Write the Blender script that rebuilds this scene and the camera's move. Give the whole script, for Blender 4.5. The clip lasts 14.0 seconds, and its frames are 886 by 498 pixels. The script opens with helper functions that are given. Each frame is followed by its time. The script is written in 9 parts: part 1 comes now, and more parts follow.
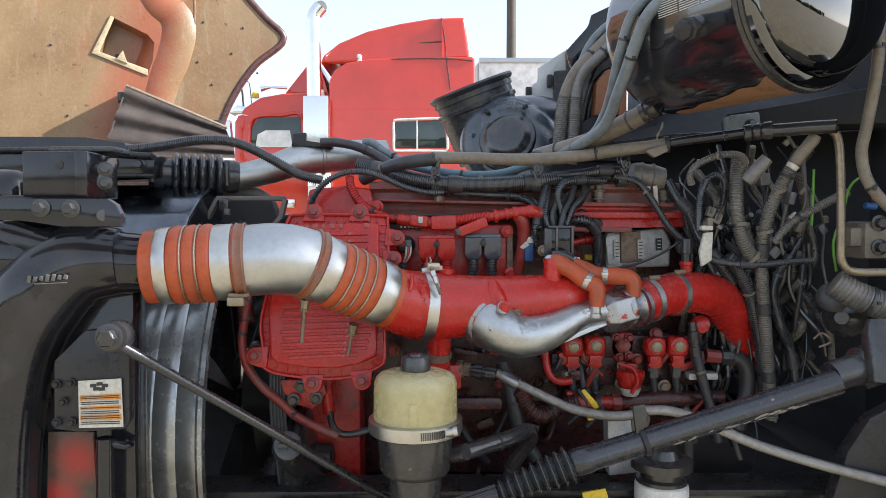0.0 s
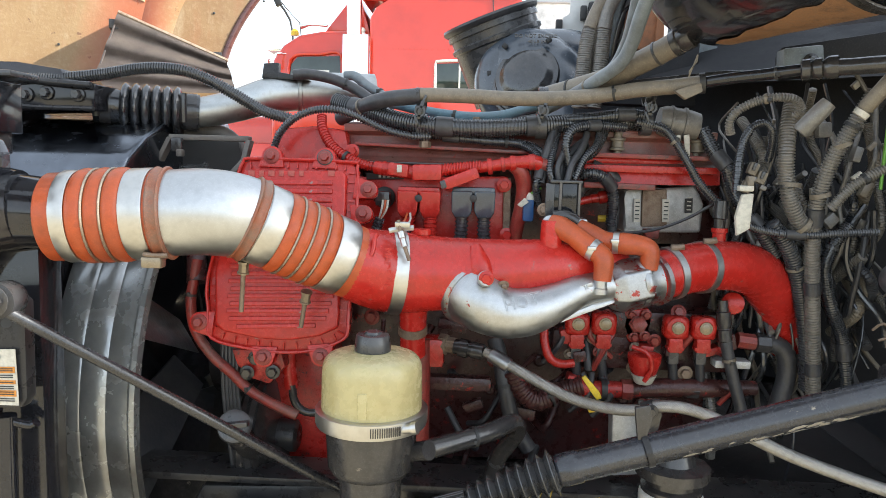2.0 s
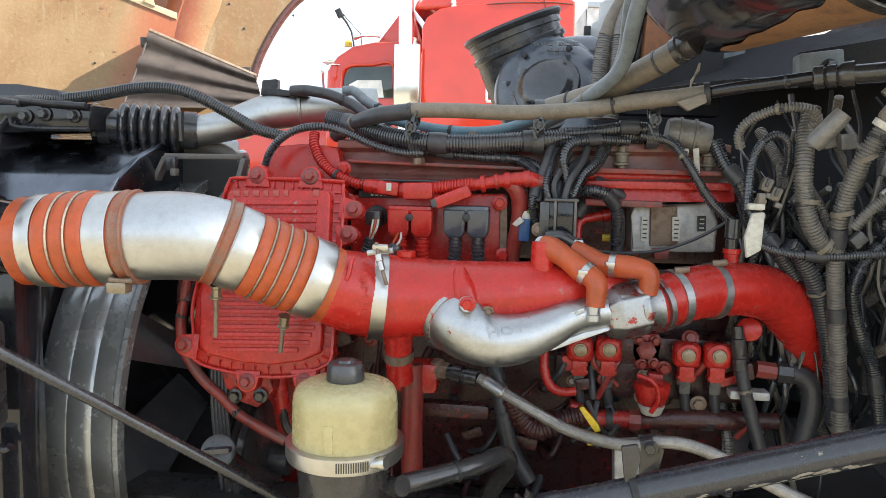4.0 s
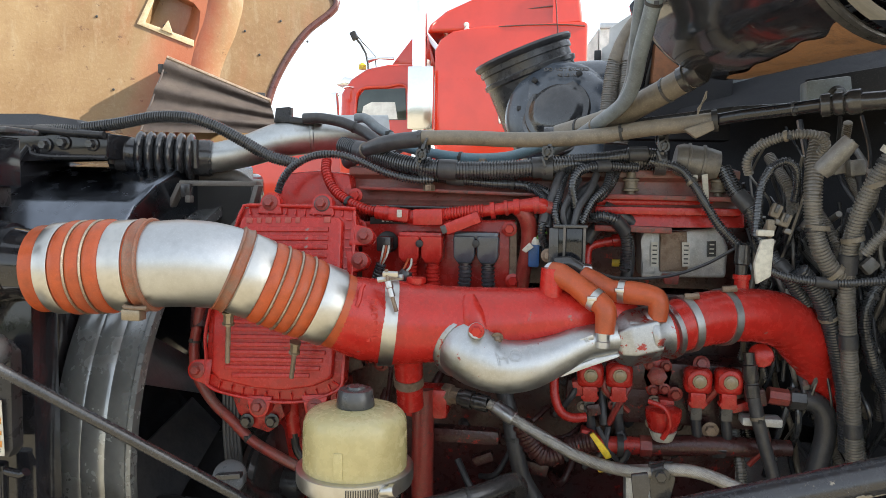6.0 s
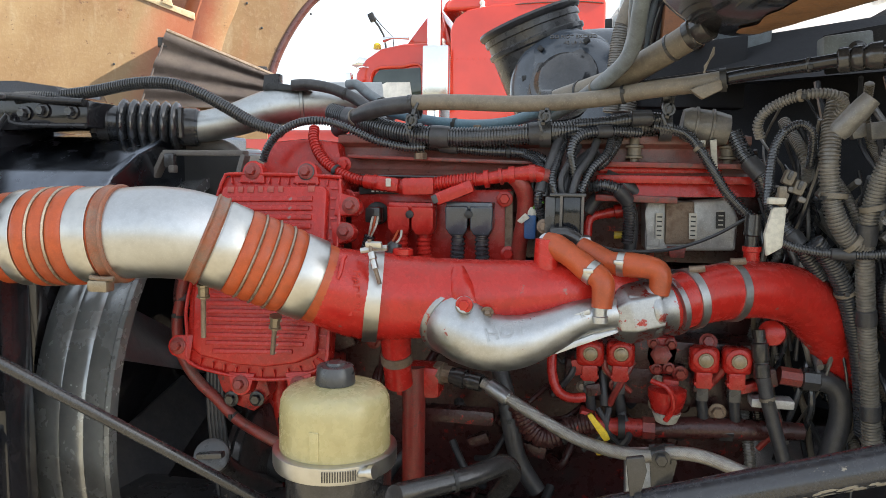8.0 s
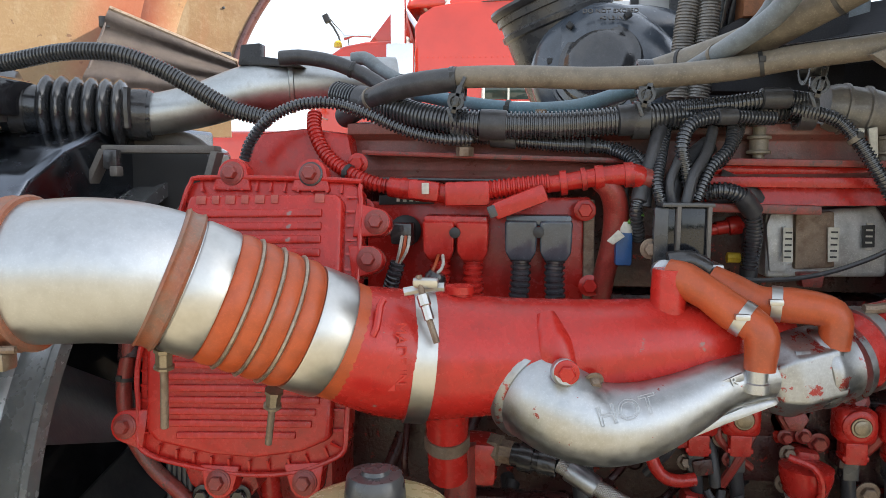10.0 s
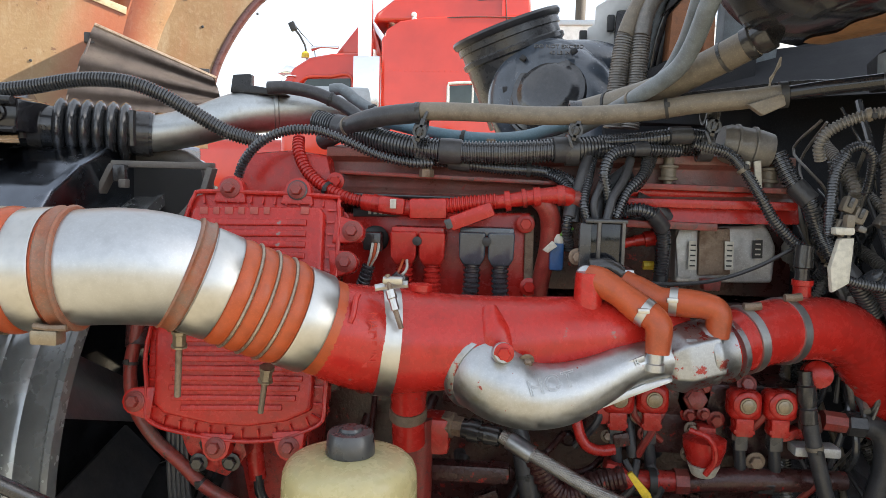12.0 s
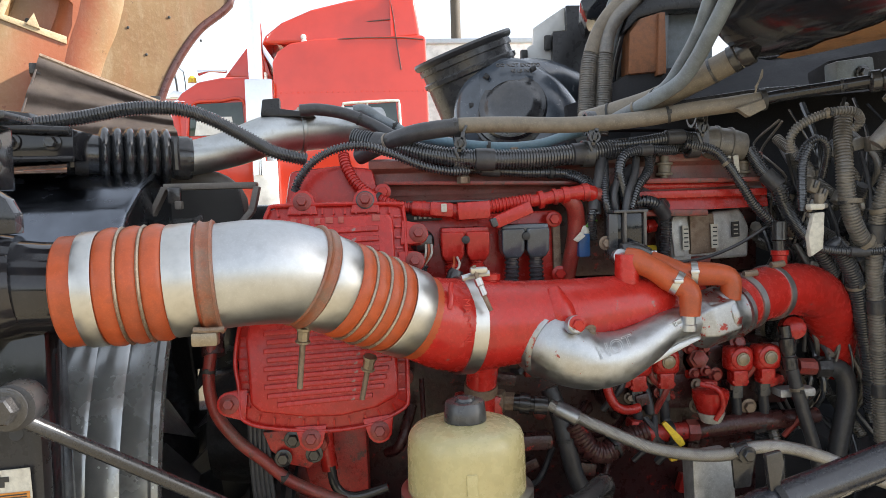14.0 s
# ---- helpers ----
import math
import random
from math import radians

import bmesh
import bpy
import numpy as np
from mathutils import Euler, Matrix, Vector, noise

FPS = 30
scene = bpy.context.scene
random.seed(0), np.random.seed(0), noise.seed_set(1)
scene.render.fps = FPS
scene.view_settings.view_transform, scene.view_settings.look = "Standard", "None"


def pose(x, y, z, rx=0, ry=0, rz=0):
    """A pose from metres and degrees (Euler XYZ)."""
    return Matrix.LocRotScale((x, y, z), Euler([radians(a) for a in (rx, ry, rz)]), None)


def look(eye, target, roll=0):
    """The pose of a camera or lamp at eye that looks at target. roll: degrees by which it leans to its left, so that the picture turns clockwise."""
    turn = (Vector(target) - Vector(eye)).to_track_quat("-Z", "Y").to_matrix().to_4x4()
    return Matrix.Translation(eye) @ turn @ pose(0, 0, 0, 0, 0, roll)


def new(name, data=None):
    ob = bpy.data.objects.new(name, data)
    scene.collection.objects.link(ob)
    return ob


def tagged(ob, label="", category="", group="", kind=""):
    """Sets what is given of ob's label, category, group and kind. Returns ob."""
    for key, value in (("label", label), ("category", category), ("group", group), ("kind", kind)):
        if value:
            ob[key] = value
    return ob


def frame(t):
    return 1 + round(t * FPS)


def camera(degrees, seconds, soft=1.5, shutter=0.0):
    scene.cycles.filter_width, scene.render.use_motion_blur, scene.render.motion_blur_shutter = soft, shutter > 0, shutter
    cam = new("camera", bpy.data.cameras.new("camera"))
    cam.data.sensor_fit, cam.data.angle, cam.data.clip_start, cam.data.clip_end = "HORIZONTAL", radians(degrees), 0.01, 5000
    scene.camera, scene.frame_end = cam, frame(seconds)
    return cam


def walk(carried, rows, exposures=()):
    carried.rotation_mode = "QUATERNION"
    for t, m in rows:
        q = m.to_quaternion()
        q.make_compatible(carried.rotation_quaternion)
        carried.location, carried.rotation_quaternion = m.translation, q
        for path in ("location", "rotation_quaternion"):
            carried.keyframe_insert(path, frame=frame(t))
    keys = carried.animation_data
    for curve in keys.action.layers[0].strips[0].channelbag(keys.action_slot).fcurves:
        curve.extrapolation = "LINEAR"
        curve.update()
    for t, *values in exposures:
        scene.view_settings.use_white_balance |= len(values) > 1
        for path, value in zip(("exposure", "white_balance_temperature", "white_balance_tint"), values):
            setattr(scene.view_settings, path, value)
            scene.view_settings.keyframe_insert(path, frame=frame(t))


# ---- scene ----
cam = camera(64.2, 14.0, soft=0.7)
PATH = [
    (0, (-0.015, 0.002, 1.399), (0.01, 2.0, 1.324), 0.0),
    (0.5, (0.011, 0.005, 1.388), (0.019, 2.002, 1.282), 1.1),
    (1, (0.032, 0.018, 1.374), (-0.053, 2.008, 1.194), 0.9),
    (1.5, (0.054, 0.109, 1.383), (-0.107, 2.089, 1.15), 0.8),
    (2, (0.094, 0.213, 1.407), (-0.013, 2.197, 1.179), 1.6),
    (2.5, (0.154, 0.265, 1.412), (0.014, 2.247, 1.182), 1.7),
    (3, (0.183, 0.271, 1.417), (-0.062, 2.243, 1.187), 1.7),
    (5.5, (0.203, 0.278, 1.435), (-0.098, 2.248, 1.263), 0.9),
    (6, (0.205, 0.267, 1.437), (-0.115, 2.235, 1.279), 0.9),
    (6.5, (0.208, 0.264, 1.435), (-0.106, 2.234, 1.286), 0.8),
    (7, (0.213, 0.272, 1.429), (-0.091, 2.242, 1.266), 1.3),
    (7.5, (0.225, 0.29, 1.427), (-0.096, 2.255, 1.236), 0.5),
    (8, (0.237, 0.328, 1.415), (-0.134, 2.282, 1.209), 0.8),
    (8.5, (0.199, 0.433, 1.402), (-0.244, 2.369, 1.165), 0.5),
    (9, (0.126, 0.572, 1.416), (-0.195, 2.535, 1.204), 0.3),
    (9.2, (0.103, 0.606, 1.411), (-0.189, 2.575, 1.212), 0.6),
    (11.3, (0.063, 0.591, 1.42), (-0.143, 2.571, 1.226), 0.4),
    (11.5, (0.065, 0.561, 1.419), (-0.134, 2.543, 1.239), 1.1),
    (12, (0.09, 0.458, 1.423), (-0.057, 2.446, 1.257), 1.6),
    (12.5, (0.121, 0.348, 1.411), (0.065, 2.339, 1.229), 0.2),
    (13, (0.125, 0.313, 1.405), (0.014, 2.304, 1.253), -2.1),
    (13.5, (0.024, 0.331, 1.403), (-0.082, 2.323, 1.255), -1.6),
    (14, (-0.134, 0.341, 1.404), (0.043, 2.329, 1.288), -1.8),
]
walk(cam, [(t, look(eye, target, roll)) for t, eye, target, roll in PATH], exposures=[(0.0, 1.86, 5850, 9), (1.0, 2.16, 5950, 8), (1.5, 2.34, 6050, 6), (2.0, 2.46, 6150, 6), (3.0, 2.46, 6150, 6), (5.5, 2.15, 6250, 7), (6.5, 2.14, 6300, 7), (8.5, 2.16, 6250, 7), (9.0, 2.22, 6200, 8), (11.5, 2.12, 6250, 8), (12.5, 2.17, 6300, 9), (13.0, 2.18, 6300, 9), (14.0, 2.08, 6300, 9)])

# ---- light ----
SUN = Vector((0.865, -0.06, 0.48)).normalized()
world = bpy.data.worlds.new("sky")
scene.world = world
world.use_nodes = True
wn = world.node_tree.nodes
wl = world.node_tree.links
sky = wn.new("ShaderNodeTexSky")
sky.sky_type = "NISHITA"
sky.sun_disc = False
sky.sun_elevation = math.asin(SUN.z)
sky.sun_rotation = math.atan2(SUN.x, SUN.y)
sky.air_density, sky.dust_density, sky.ozone_density = 0.8, 1.2, 0.3
haze = wn.new("ShaderNodeHueSaturation")
haze.inputs["Saturation"].default_value = 0.55
wl.new(sky.outputs[0], haze.inputs["Color"])
wl.new(haze.outputs[0], wn["Background"].inputs[0])
# thin bright overcast veil in front of the clear sky
veil = wn.new("ShaderNodeBackground")
veil.inputs[0].default_value = (0.965, 0.99, 1.02, 1)
veil.inputs[1].default_value = 0.25
both = wn.new("ShaderNodeMixShader")
both.inputs[0].default_value = 0.6
wl.new(wn["Background"].outputs[0], both.inputs[1])
wl.new(veil.outputs[0], both.inputs[2])
wl.new(both.outputs[0], wn["World Output"].inputs[0])
wn["Background"].inputs[1].default_value = 0.125
sun_data = bpy.data.lights.new("sun", "SUN")
sun_data.energy, sun_data.angle, sun_data.color = 2.9, radians(0.6), (1.0, 0.94, 0.85)
sun_ob = new("sun", sun_data)
sun_ob.matrix_world = look(SUN * 30, (0, 0, 0))

# ---- materials ----


def ramp(nt, fac, a, b):
    """Spread the values between a and b over 0 to 1."""
    m = nt.nodes.new("ShaderNodeMapRange")
    m.inputs[1].default_value, m.inputs[2].default_value = a, b
    nt.links.new(fac, m.inputs[0])
    return m.outputs[0]


def noise_of(nt, coord, scale, detail=4.0, rough=0.55):
    n = nt.nodes.new("ShaderNodeTexNoise")
    n.inputs["Scale"].default_value, n.inputs["Detail"].default_value, n.inputs["Roughness"].default_value = scale, detail, rough
    nt.links.new(coord, n.inputs["Vector"])
    return n.outputs["Fac"]


def mix(nt, fac, a, b):
    m = nt.nodes.new("ShaderNodeMix")
    m.data_type = "RGBA"
    for sock, v in ((0, fac), (6, a), (7, b)):
        if isinstance(v, (tuple, float, int)):
            m.inputs[sock].default_value = (*v, 1) if isinstance(v, tuple) else v
        else:
            nt.links.new(v, m.inputs[sock])
    return m.outputs[2]


def times(nt, a, b):
    m = nt.nodes.new("ShaderNodeMath")
    m.operation = "MULTIPLY"
    for k, v in enumerate((a, b)):
        if isinstance(v, (float, int)):
            m.inputs[k].default_value = v
        else:
            nt.links.new(v, m.inputs[k])
    return m.outputs[0]


def surface(name, color, rough=0.5, metal=0.0, dirt=(0.05, 0.04, 0.035), dirty=0.35, dust=(0.25, 0.21, 0.17), dusty=0.0,
            chip=None, chips=0.0, bump=0.15, grain=220.0, stain=9.0, coat=0.0, vary=0.12, wear=0.6, spec=0.5, speck=0.3, grime=0.0):
    """A worn surface: base colour with broad and fine variation, dirt in stains, dust on faces that look up, chips, fine relief."""
    mt = bpy.data.materials.new(name)
    mt.use_nodes = True
    nt = mt.node_tree
    bs = nt.nodes["Principled BSDF"]
    co = nt.nodes.new("ShaderNodeTexCoord").outputs["Object"]
    big = noise_of(nt, co, stain, 5.0, 0.62)
    fine = noise_of(nt, co, grain, 3.0, 0.6)
    mid = noise_of(nt, co, stain * 5, 4.0, 0.6)
    dark = tuple(c * (1 - vary * 2) for c in color)
    light = tuple(min(1.0, c * (1 + vary * 2)) for c in color)
    col = mix(nt, ramp(nt, mid, 0.3, 0.7), dark, light)
    if dirty > 0:
        col = mix(nt, times(nt, ramp(nt, big, 0.48, 0.72), dirty), col, dirt)
        col = mix(nt, times(nt, ramp(nt, mid, 0.58, 0.75), dirty * 0.8), col, dirt)
    if grime > 0:
        # oily smears with torn edges, and small splashes
        warp = noise_of(nt, co, stain * 1.7, 7.0, 0.72)
        col = mix(nt, times(nt, ramp(nt, warp, 0.57, 0.66), grime), col, tuple(c * 0.45 for c in dirt))
        drops = noise_of(nt, co, stain * 14, 3.0, 0.65)
        col = mix(nt, times(nt, ramp(nt, drops, 0.64, 0.69), grime), col, tuple(c * 0.5 for c in dirt))
    if dusty > 0:
        geo = nt.nodes.new("ShaderNodeNewGeometry")
        sep = nt.nodes.new("ShaderNodeSeparateXYZ")
        nt.links.new(geo.outputs["Normal"], sep.inputs[0])
        up = ramp(nt, sep.outputs[2], -0.1, 0.9)
        amt = times(nt, times(nt, up, ramp(nt, big, 0.25, 0.65)), dusty)
        col = mix(nt, amt, col, dust)
    if chip:
        spots = noise_of(nt, co, 45.0, 5.0, 0.7)
        col = mix(nt, times(nt, ramp(nt, spots, 0.66 - chips * 0.1, 0.69 - chips * 0.1), 0.9), col, chip)
    if speck > 0:
        dots = noise_of(nt, co, grain * 2.2, 2.0, 0.7)
        col = mix(nt, times(nt, ramp(nt, dots, 0.52, 0.72), speck), col, tuple(min(1.0, c * 1.9 + 0.03) for c in color))
        pits = noise_of(nt, co, grain * 0.55, 4.0, 0.75)
        col = mix(nt, times(nt, ramp(nt, pits, 0.56, 0.70), speck), col, tuple(c * 0.35 for c in color))
    nt.links.new(col, bs.inputs["Base Color"])
    r = nt.nodes.new("ShaderNodeMapRange")
    r.inputs[1].default_value, r.inputs[2].default_value = 0.3, 0.7
    r.inputs[3].default_value, r.inputs[4].default_value = max(0.03, rough * (1 - wear * 0.35)), min(1.0, rough * (1 + wear * 0.5))
    nt.links.new(mid, r.inputs[0])
    nt.links.new(r.outputs[0], bs.inputs["Roughness"])
    bs.inputs["Metallic"].default_value = metal
    bs.inputs["Coat Weight"].default_value = coat
    bs.inputs["Coat Roughness"].default_value = 0.06
    bs.inputs["Specular IOR Level"].default_value = spec
    if bump > 0:
        bp = nt.nodes.new("ShaderNodeBump")
        bp.inputs["Strength"].default_value, bp.inputs["Distance"].default_value = bump, 0.002
        h = nt.nodes.new("ShaderNodeMath")
        h.operation = "ADD"
        nt.links.new(fine, h.inputs[0])
        nt.links.new(mid, h.inputs[1])
        nt.links.new(h.outputs[0], bp.inputs["Height"])
        nt.links.new(bp.outputs[0], bs.inputs["Normal"])
    return mt


RED = surface("engine red paint", (0.455, 0.020, 0.014), 0.25, dirt=(0.13, 0.018, 0.014), dirty=0.30, dusty=0.12, dust=(0.34, 0.13, 0.10), chip=(0.28, 0.20, 0.18), chips=-0.06, bump=0.06, stain=16.0, speck=0.12, vary=0.07, grime=0.22)
RED_DUSTY = surface("dust-rubbed engine red paint", (0.40, 0.075, 0.055), 0.5, dirty=0.3, dusty=0.3, bump=0.1, stain=20.0)
RED_DIRTY = surface("grimy engine red paint", (0.25, 0.030, 0.023), 0.34, dirt=(0.095, 0.062, 0.050), dirty=0.95, dusty=0.5, dust=(0.20, 0.145, 0.115), chip=(0.06, 0.045, 0.04), chips=0.35, bump=0.25, stain=14.0, speck=0.5, grime=0.5)
OILY_WALL = surface("oil-browned red paint", (0.20, 0.058, 0.046), 0.32, dirt=(0.125, 0.098, 0.084), dirty=1.0, dusty=0.5, dust=(0.20, 0.16, 0.13), chip=(0.30, 0.03, 0.022), chips=0.1, bump=0.25, stain=9.0, speck=0.4, grime=0.3)
RED_CHIPPED = surface("chipped engine red paint", (0.42, 0.024, 0.018), 0.3, dirt=(0.05, 0.02, 0.017), dirty=0.6, dusty=0.15, dust=(0.22, 0.13, 0.10), chip=(0.045, 0.035, 0.032), chips=0.55, bump=0.2, stain=22.0, speck=0.4, grime=0.4)
# oil and red flecks; the near-black also paints in the shade of the engine's depths
BLOCK = surface("oily red block paint with shade in its colour", (0.055, 0.015, 0.014), 0.28, dirty=1.0, dirt=(0.030, 0.026, 0.025), dusty=0.10, dust=(0.12, 0.09, 0.07), chip=(0.34, 0.022, 0.016), chips=0.45, bump=0.35, stain=12.0, speck=0.5)
ALU = surface("brushed aluminium", (0.52, 0.53, 0.535), 0.37, 1.0, dirt=(0.30, 0.28, 0.25), dirty=0.25, dusty=0.12, dust=(0.40, 0.37, 0.33), bump=0.03, stain=16.0, vary=0.04, wear=0.2, speck=0.10)
CAST = surface("cast aluminium", (0.49, 0.505, 0.515), 0.40, 1.0, dirt=(0.26, 0.22, 0.19), dirty=0.30, dusty=0.15, chip=(0.30, 0.04, 0.03), chips=0.12, bump=0.05, stain=20.0, vary=0.06, speck=0.14)
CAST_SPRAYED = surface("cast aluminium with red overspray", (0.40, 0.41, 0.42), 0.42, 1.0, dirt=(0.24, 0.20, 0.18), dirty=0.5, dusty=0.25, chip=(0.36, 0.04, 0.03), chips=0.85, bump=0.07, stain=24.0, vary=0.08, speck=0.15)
ALU_DULL = surface("dull aluminium tube", (0.50, 0.52, 0.52), 0.42, 1.0, dirt=(0.20, 0.17, 0.14), dirty=0.5, dusty=0.2, bump=0.08, stain=12.0, vary=0.06, wear=0.3, speck=0.1)
STEEL = surface("bright steel band", (0.56, 0.555, 0.53), 0.36, 1.0, dirt=(0.34, 0.25, 0.16), dirty=0.10, bump=0.03, stain=22.0, vary=0.04, wear=0.2, speck=0.0)
RUSTY = surface("rusty fastener steel", (0.26, 0.20, 0.15), 0.6, 0.6, dirt=(0.12, 0.06, 0.03), dirty=0.8, bump=0.4, stain=60.0)
ORANGE = surface("orange silicone rubber", (0.43, 0.078, 0.020), 0.38, dirt=(0.12, 0.040, 0.026), dirty=0.55, dusty=0.14, dust=(0.34, 0.15, 0.09), bump=0.06, stain=14.0, vary=0.08, speck=0.15)
WIRE = surface("pale wire ring", (0.40, 0.35, 0.27), 0.4, 0.8, dirt=(0.2, 0.13, 0.08), dirty=0.5, bump=0.05, stain=40.0)
BLACK = surface("black rubber", (0.040, 0.041, 0.046), 0.36, dirt=(0.09, 0.085, 0.08), dirty=0.35, dusty=0.25, dust=(0.19, 0.175, 0.155), bump=0.2, stain=18.0)
LOOM = surface("black plastic conduit", (0.036, 0.039, 0.046), 0.20, dirt=(0.11, 0.105, 0.10), dirty=0.3, dusty=0.2, dust=(0.20, 0.19, 0.17), bump=0.1, stain=14.0, spec=1.0)
LOOM_DUSTY = surface("dusty plastic conduit", (0.120, 0.113, 0.102), 0.36, dirt=(0.25, 0.22, 0.18), dirty=0.6, dusty=0.5, dust=(0.32, 0.28, 0.23), bump=0.2, stain=18.0, speck=0.5, spec=0.9)
LOOM_GREY = surface("grey corrugated conduit", (0.060, 0.062, 0.066), 0.2, 0.2, dirt=(0.07, 0.065, 0.06), dirty=0.3, bump=0.1, stain=16.0, spec=1.0)
HOSE_TAN = surface("dusty grey rubber hose", (0.185, 0.158, 0.12), 0.42, dirt=(0.08, 0.07, 0.06), dirty=0.6, dusty=0.35, dust=(0.30, 0.26, 0.20), bump=0.2, stain=13.0, speck=0.35)


def fibreglass(name):
    """Weathered inner skin of the hood: long runs of tan, rust red and pale resin, fine fibres, pits and overspray."""
    mt = bpy.data.materials.new(name)
    mt.use_nodes = True
    nt = mt.node_tree
    bs = nt.nodes["Principled BSDF"]
    co = nt.nodes.new("ShaderNodeTexCoord").outputs["Object"]
    mp = nt.nodes.new("ShaderNodeMapping")
    mp.inputs["Scale"].default_value = (3.2, 3.2, 0.75)
    mp.inputs["Rotation"].default_value = (0.0, radians(-12), 0.0)
    nt.links.new(co, mp.inputs["Vector"])
    runs = noise_of(nt, mp.outputs[0], 1.5, 5.0, 0.6)
    runs2 = noise_of(nt, mp.outputs[0], 5.5, 6.0, 0.7)
    cloud = noise_of(nt, co, 3.1, 5.0, 0.6)
    blot = noise_of(nt, co, 11.0, 5.0, 0.65)
    fibre = noise_of(nt, co, 90.0, 4.0, 0.7)
    pits = noise_of(nt, co, 30.0, 3.0, 0.75)
    col = mix(nt, ramp(nt, cloud, 0.35, 0.65), (0.205, 0.118, 0.052), (0.290, 0.195, 0.098))
    col = mix(nt, times(nt, ramp(nt, runs, 0.50, 0.66), 0.5), col, (0.32, 0.105, 0.048))
    col = mix(nt, times(nt, ramp(nt, runs2, 0.54, 0.72), 0.6), col, (0.36, 0.29, 0.185))
    col = mix(nt, times(nt, ramp(nt, blot, 0.54, 0.74), 0.35), col, (0.17, 0.085, 0.042))
    col = mix(nt, times(nt, ramp(nt, fibre, 0.5, 0.75), 0.28), col, (0.40, 0.31, 0.20))
    col = mix(nt, times(nt, ramp(nt, pits, 0.66, 0.70), 0.7), col, (0.10, 0.05, 0.03))
    # old red overspray beside the step, and a darker brown towards the outer margin
    geo = nt.nodes.new("ShaderNodeNewGeometry")
    sep = nt.nodes.new("ShaderNodeSeparateXYZ")
    nt.links.new(geo.outputs["Position"], sep.inputs[0])
    line = nt.nodes.new("ShaderNodeMath")
    line.operation = "MULTIPLY_ADD"
    line.inputs[1].default_value = -0.22
    nt.links.new(sep.outputs[2], line.inputs[0])
    nt.links.new(sep.outputs[0], line.inputs[2])
    wob = nt.nodes.new("ShaderNodeMath")
    wob.operation = "MULTIPLY_ADD"
    wob.inputs[1].default_value = 0.22
    nt.links.new(cloud, wob.inputs[0])
    nt.links.new(line.outputs[0], wob.inputs[2])
    x0 = [(-0.924, 2.560, 2.082)][0][0] - 0.22 * [(-0.924, 2.560, 2.082)][0][2] + 0.11
    band = times(nt, ramp(nt, wob.outputs[0], x0 - 0.22, x0 - 0.12), ramp(nt, wob.outputs[0], x0 + 0.02, x0 - 0.06))
    col = mix(nt, times(nt, band, 0.6), col, (0.34, 0.060, 0.026))
    col = mix(nt, times(nt, ramp(nt, wob.outputs[0], x0 + 0.12, x0 + 0.45), 0.55), col, (0.11, 0.060, 0.036))
    nt.links.new(col, bs.inputs["Base Color"])
    r = nt.nodes.new("ShaderNodeMapRange")
    r.inputs[1].default_value, r.inputs[2].default_value, r.inputs[3].default_value, r.inputs[4].default_value = 0.3, 0.7, 0.26, 0.5
    nt.links.new(blot, r.inputs[0])
    nt.links.new(r.outputs[0], bs.inputs["Roughness"])
    bp = nt.nodes.new("ShaderNodeBump")
    bp.inputs["Strength"].default_value, bp.inputs["Distance"].default_value = 0.25, 0.003
    nt.links.new(fibre, bp.inputs["Height"])
    nt.links.new(bp.outputs[0], bs.inputs["Normal"])
    return mt


TAN = fibreglass("tan fibreglass")


def overpainted(name):
    """Brown panel paint with two soft red reflections painted into its colour."""
    mt = surface(name, (0.085, 0.058, 0.044), 0.22, dirt=(0.04, 0.03, 0.026), dirty=0.5, bump=0.04, stain=9.0)
    nt = mt.node_tree
    bs = nt.nodes["Principled BSDF"]
    col = bs.inputs["Base Color"].links[0].from_socket
    at = nt.nodes.new("ShaderNodeNewGeometry").outputs["Position"]
    # each spot is a blurred red reflection, put into the base colour
    for spot, size in (((-0.562, 1.08, 1.035), 0.045), ((-0.588, 1.08, 0.975), 0.040)):
        d = nt.nodes.new("ShaderNodeVectorMath")
        d.operation = "DISTANCE"
        d.inputs[1].default_value = spot
        nt.links.new(at, d.inputs[0])
        col = mix(nt, times(nt, ramp(nt, d.outputs["Value"], size, size * 0.25), 0.85), col, (0.40, 0.028, 0.020))
    nt.links.new(col, bs.inputs["Base Color"])
    return mt


RED_REFLECTION = overpainted("brown panel paint with painted red reflections")
# paler copy of the hood's tan: sunlight on the ledges put into the colour
SUNLIT_TAN = surface("hood resin in a painted sunlit tone", (0.46, 0.36, 0.22), 0.45, dirt=(0.26, 0.15, 0.08), dirty=0.4, bump=0.1, stain=20.0)
SCUFF = surface("bare rusty scuff", (0.30, 0.165, 0.085), 0.5, dirt=(0.05, 0.035, 0.03), dirty=0.6, bump=0.3, stain=40.0)
BRASS = surface("dull brassy steel pipe", (0.30, 0.25, 0.18), 0.35, 0.7, dirt=(0.10, 0.08, 0.06), dirty=0.5, bump=0.08, stain=20.0)
ORANGE_OLD = surface("stained orange rubber", (0.26, 0.085, 0.040), 0.4, dirt=(0.17, 0.14, 0.11), dirty=0.8, dusty=0.3, dust=(0.30, 0.24, 0.18), bump=0.1, stain=24.0)
FOIL = surface("crumpled silver tape", (0.26, 0.25, 0.23), 0.45, 0.8, dirt=(0.12, 0.10, 0.08), dirty=0.7, bump=1.0, grain=90.0, stain=40.0)
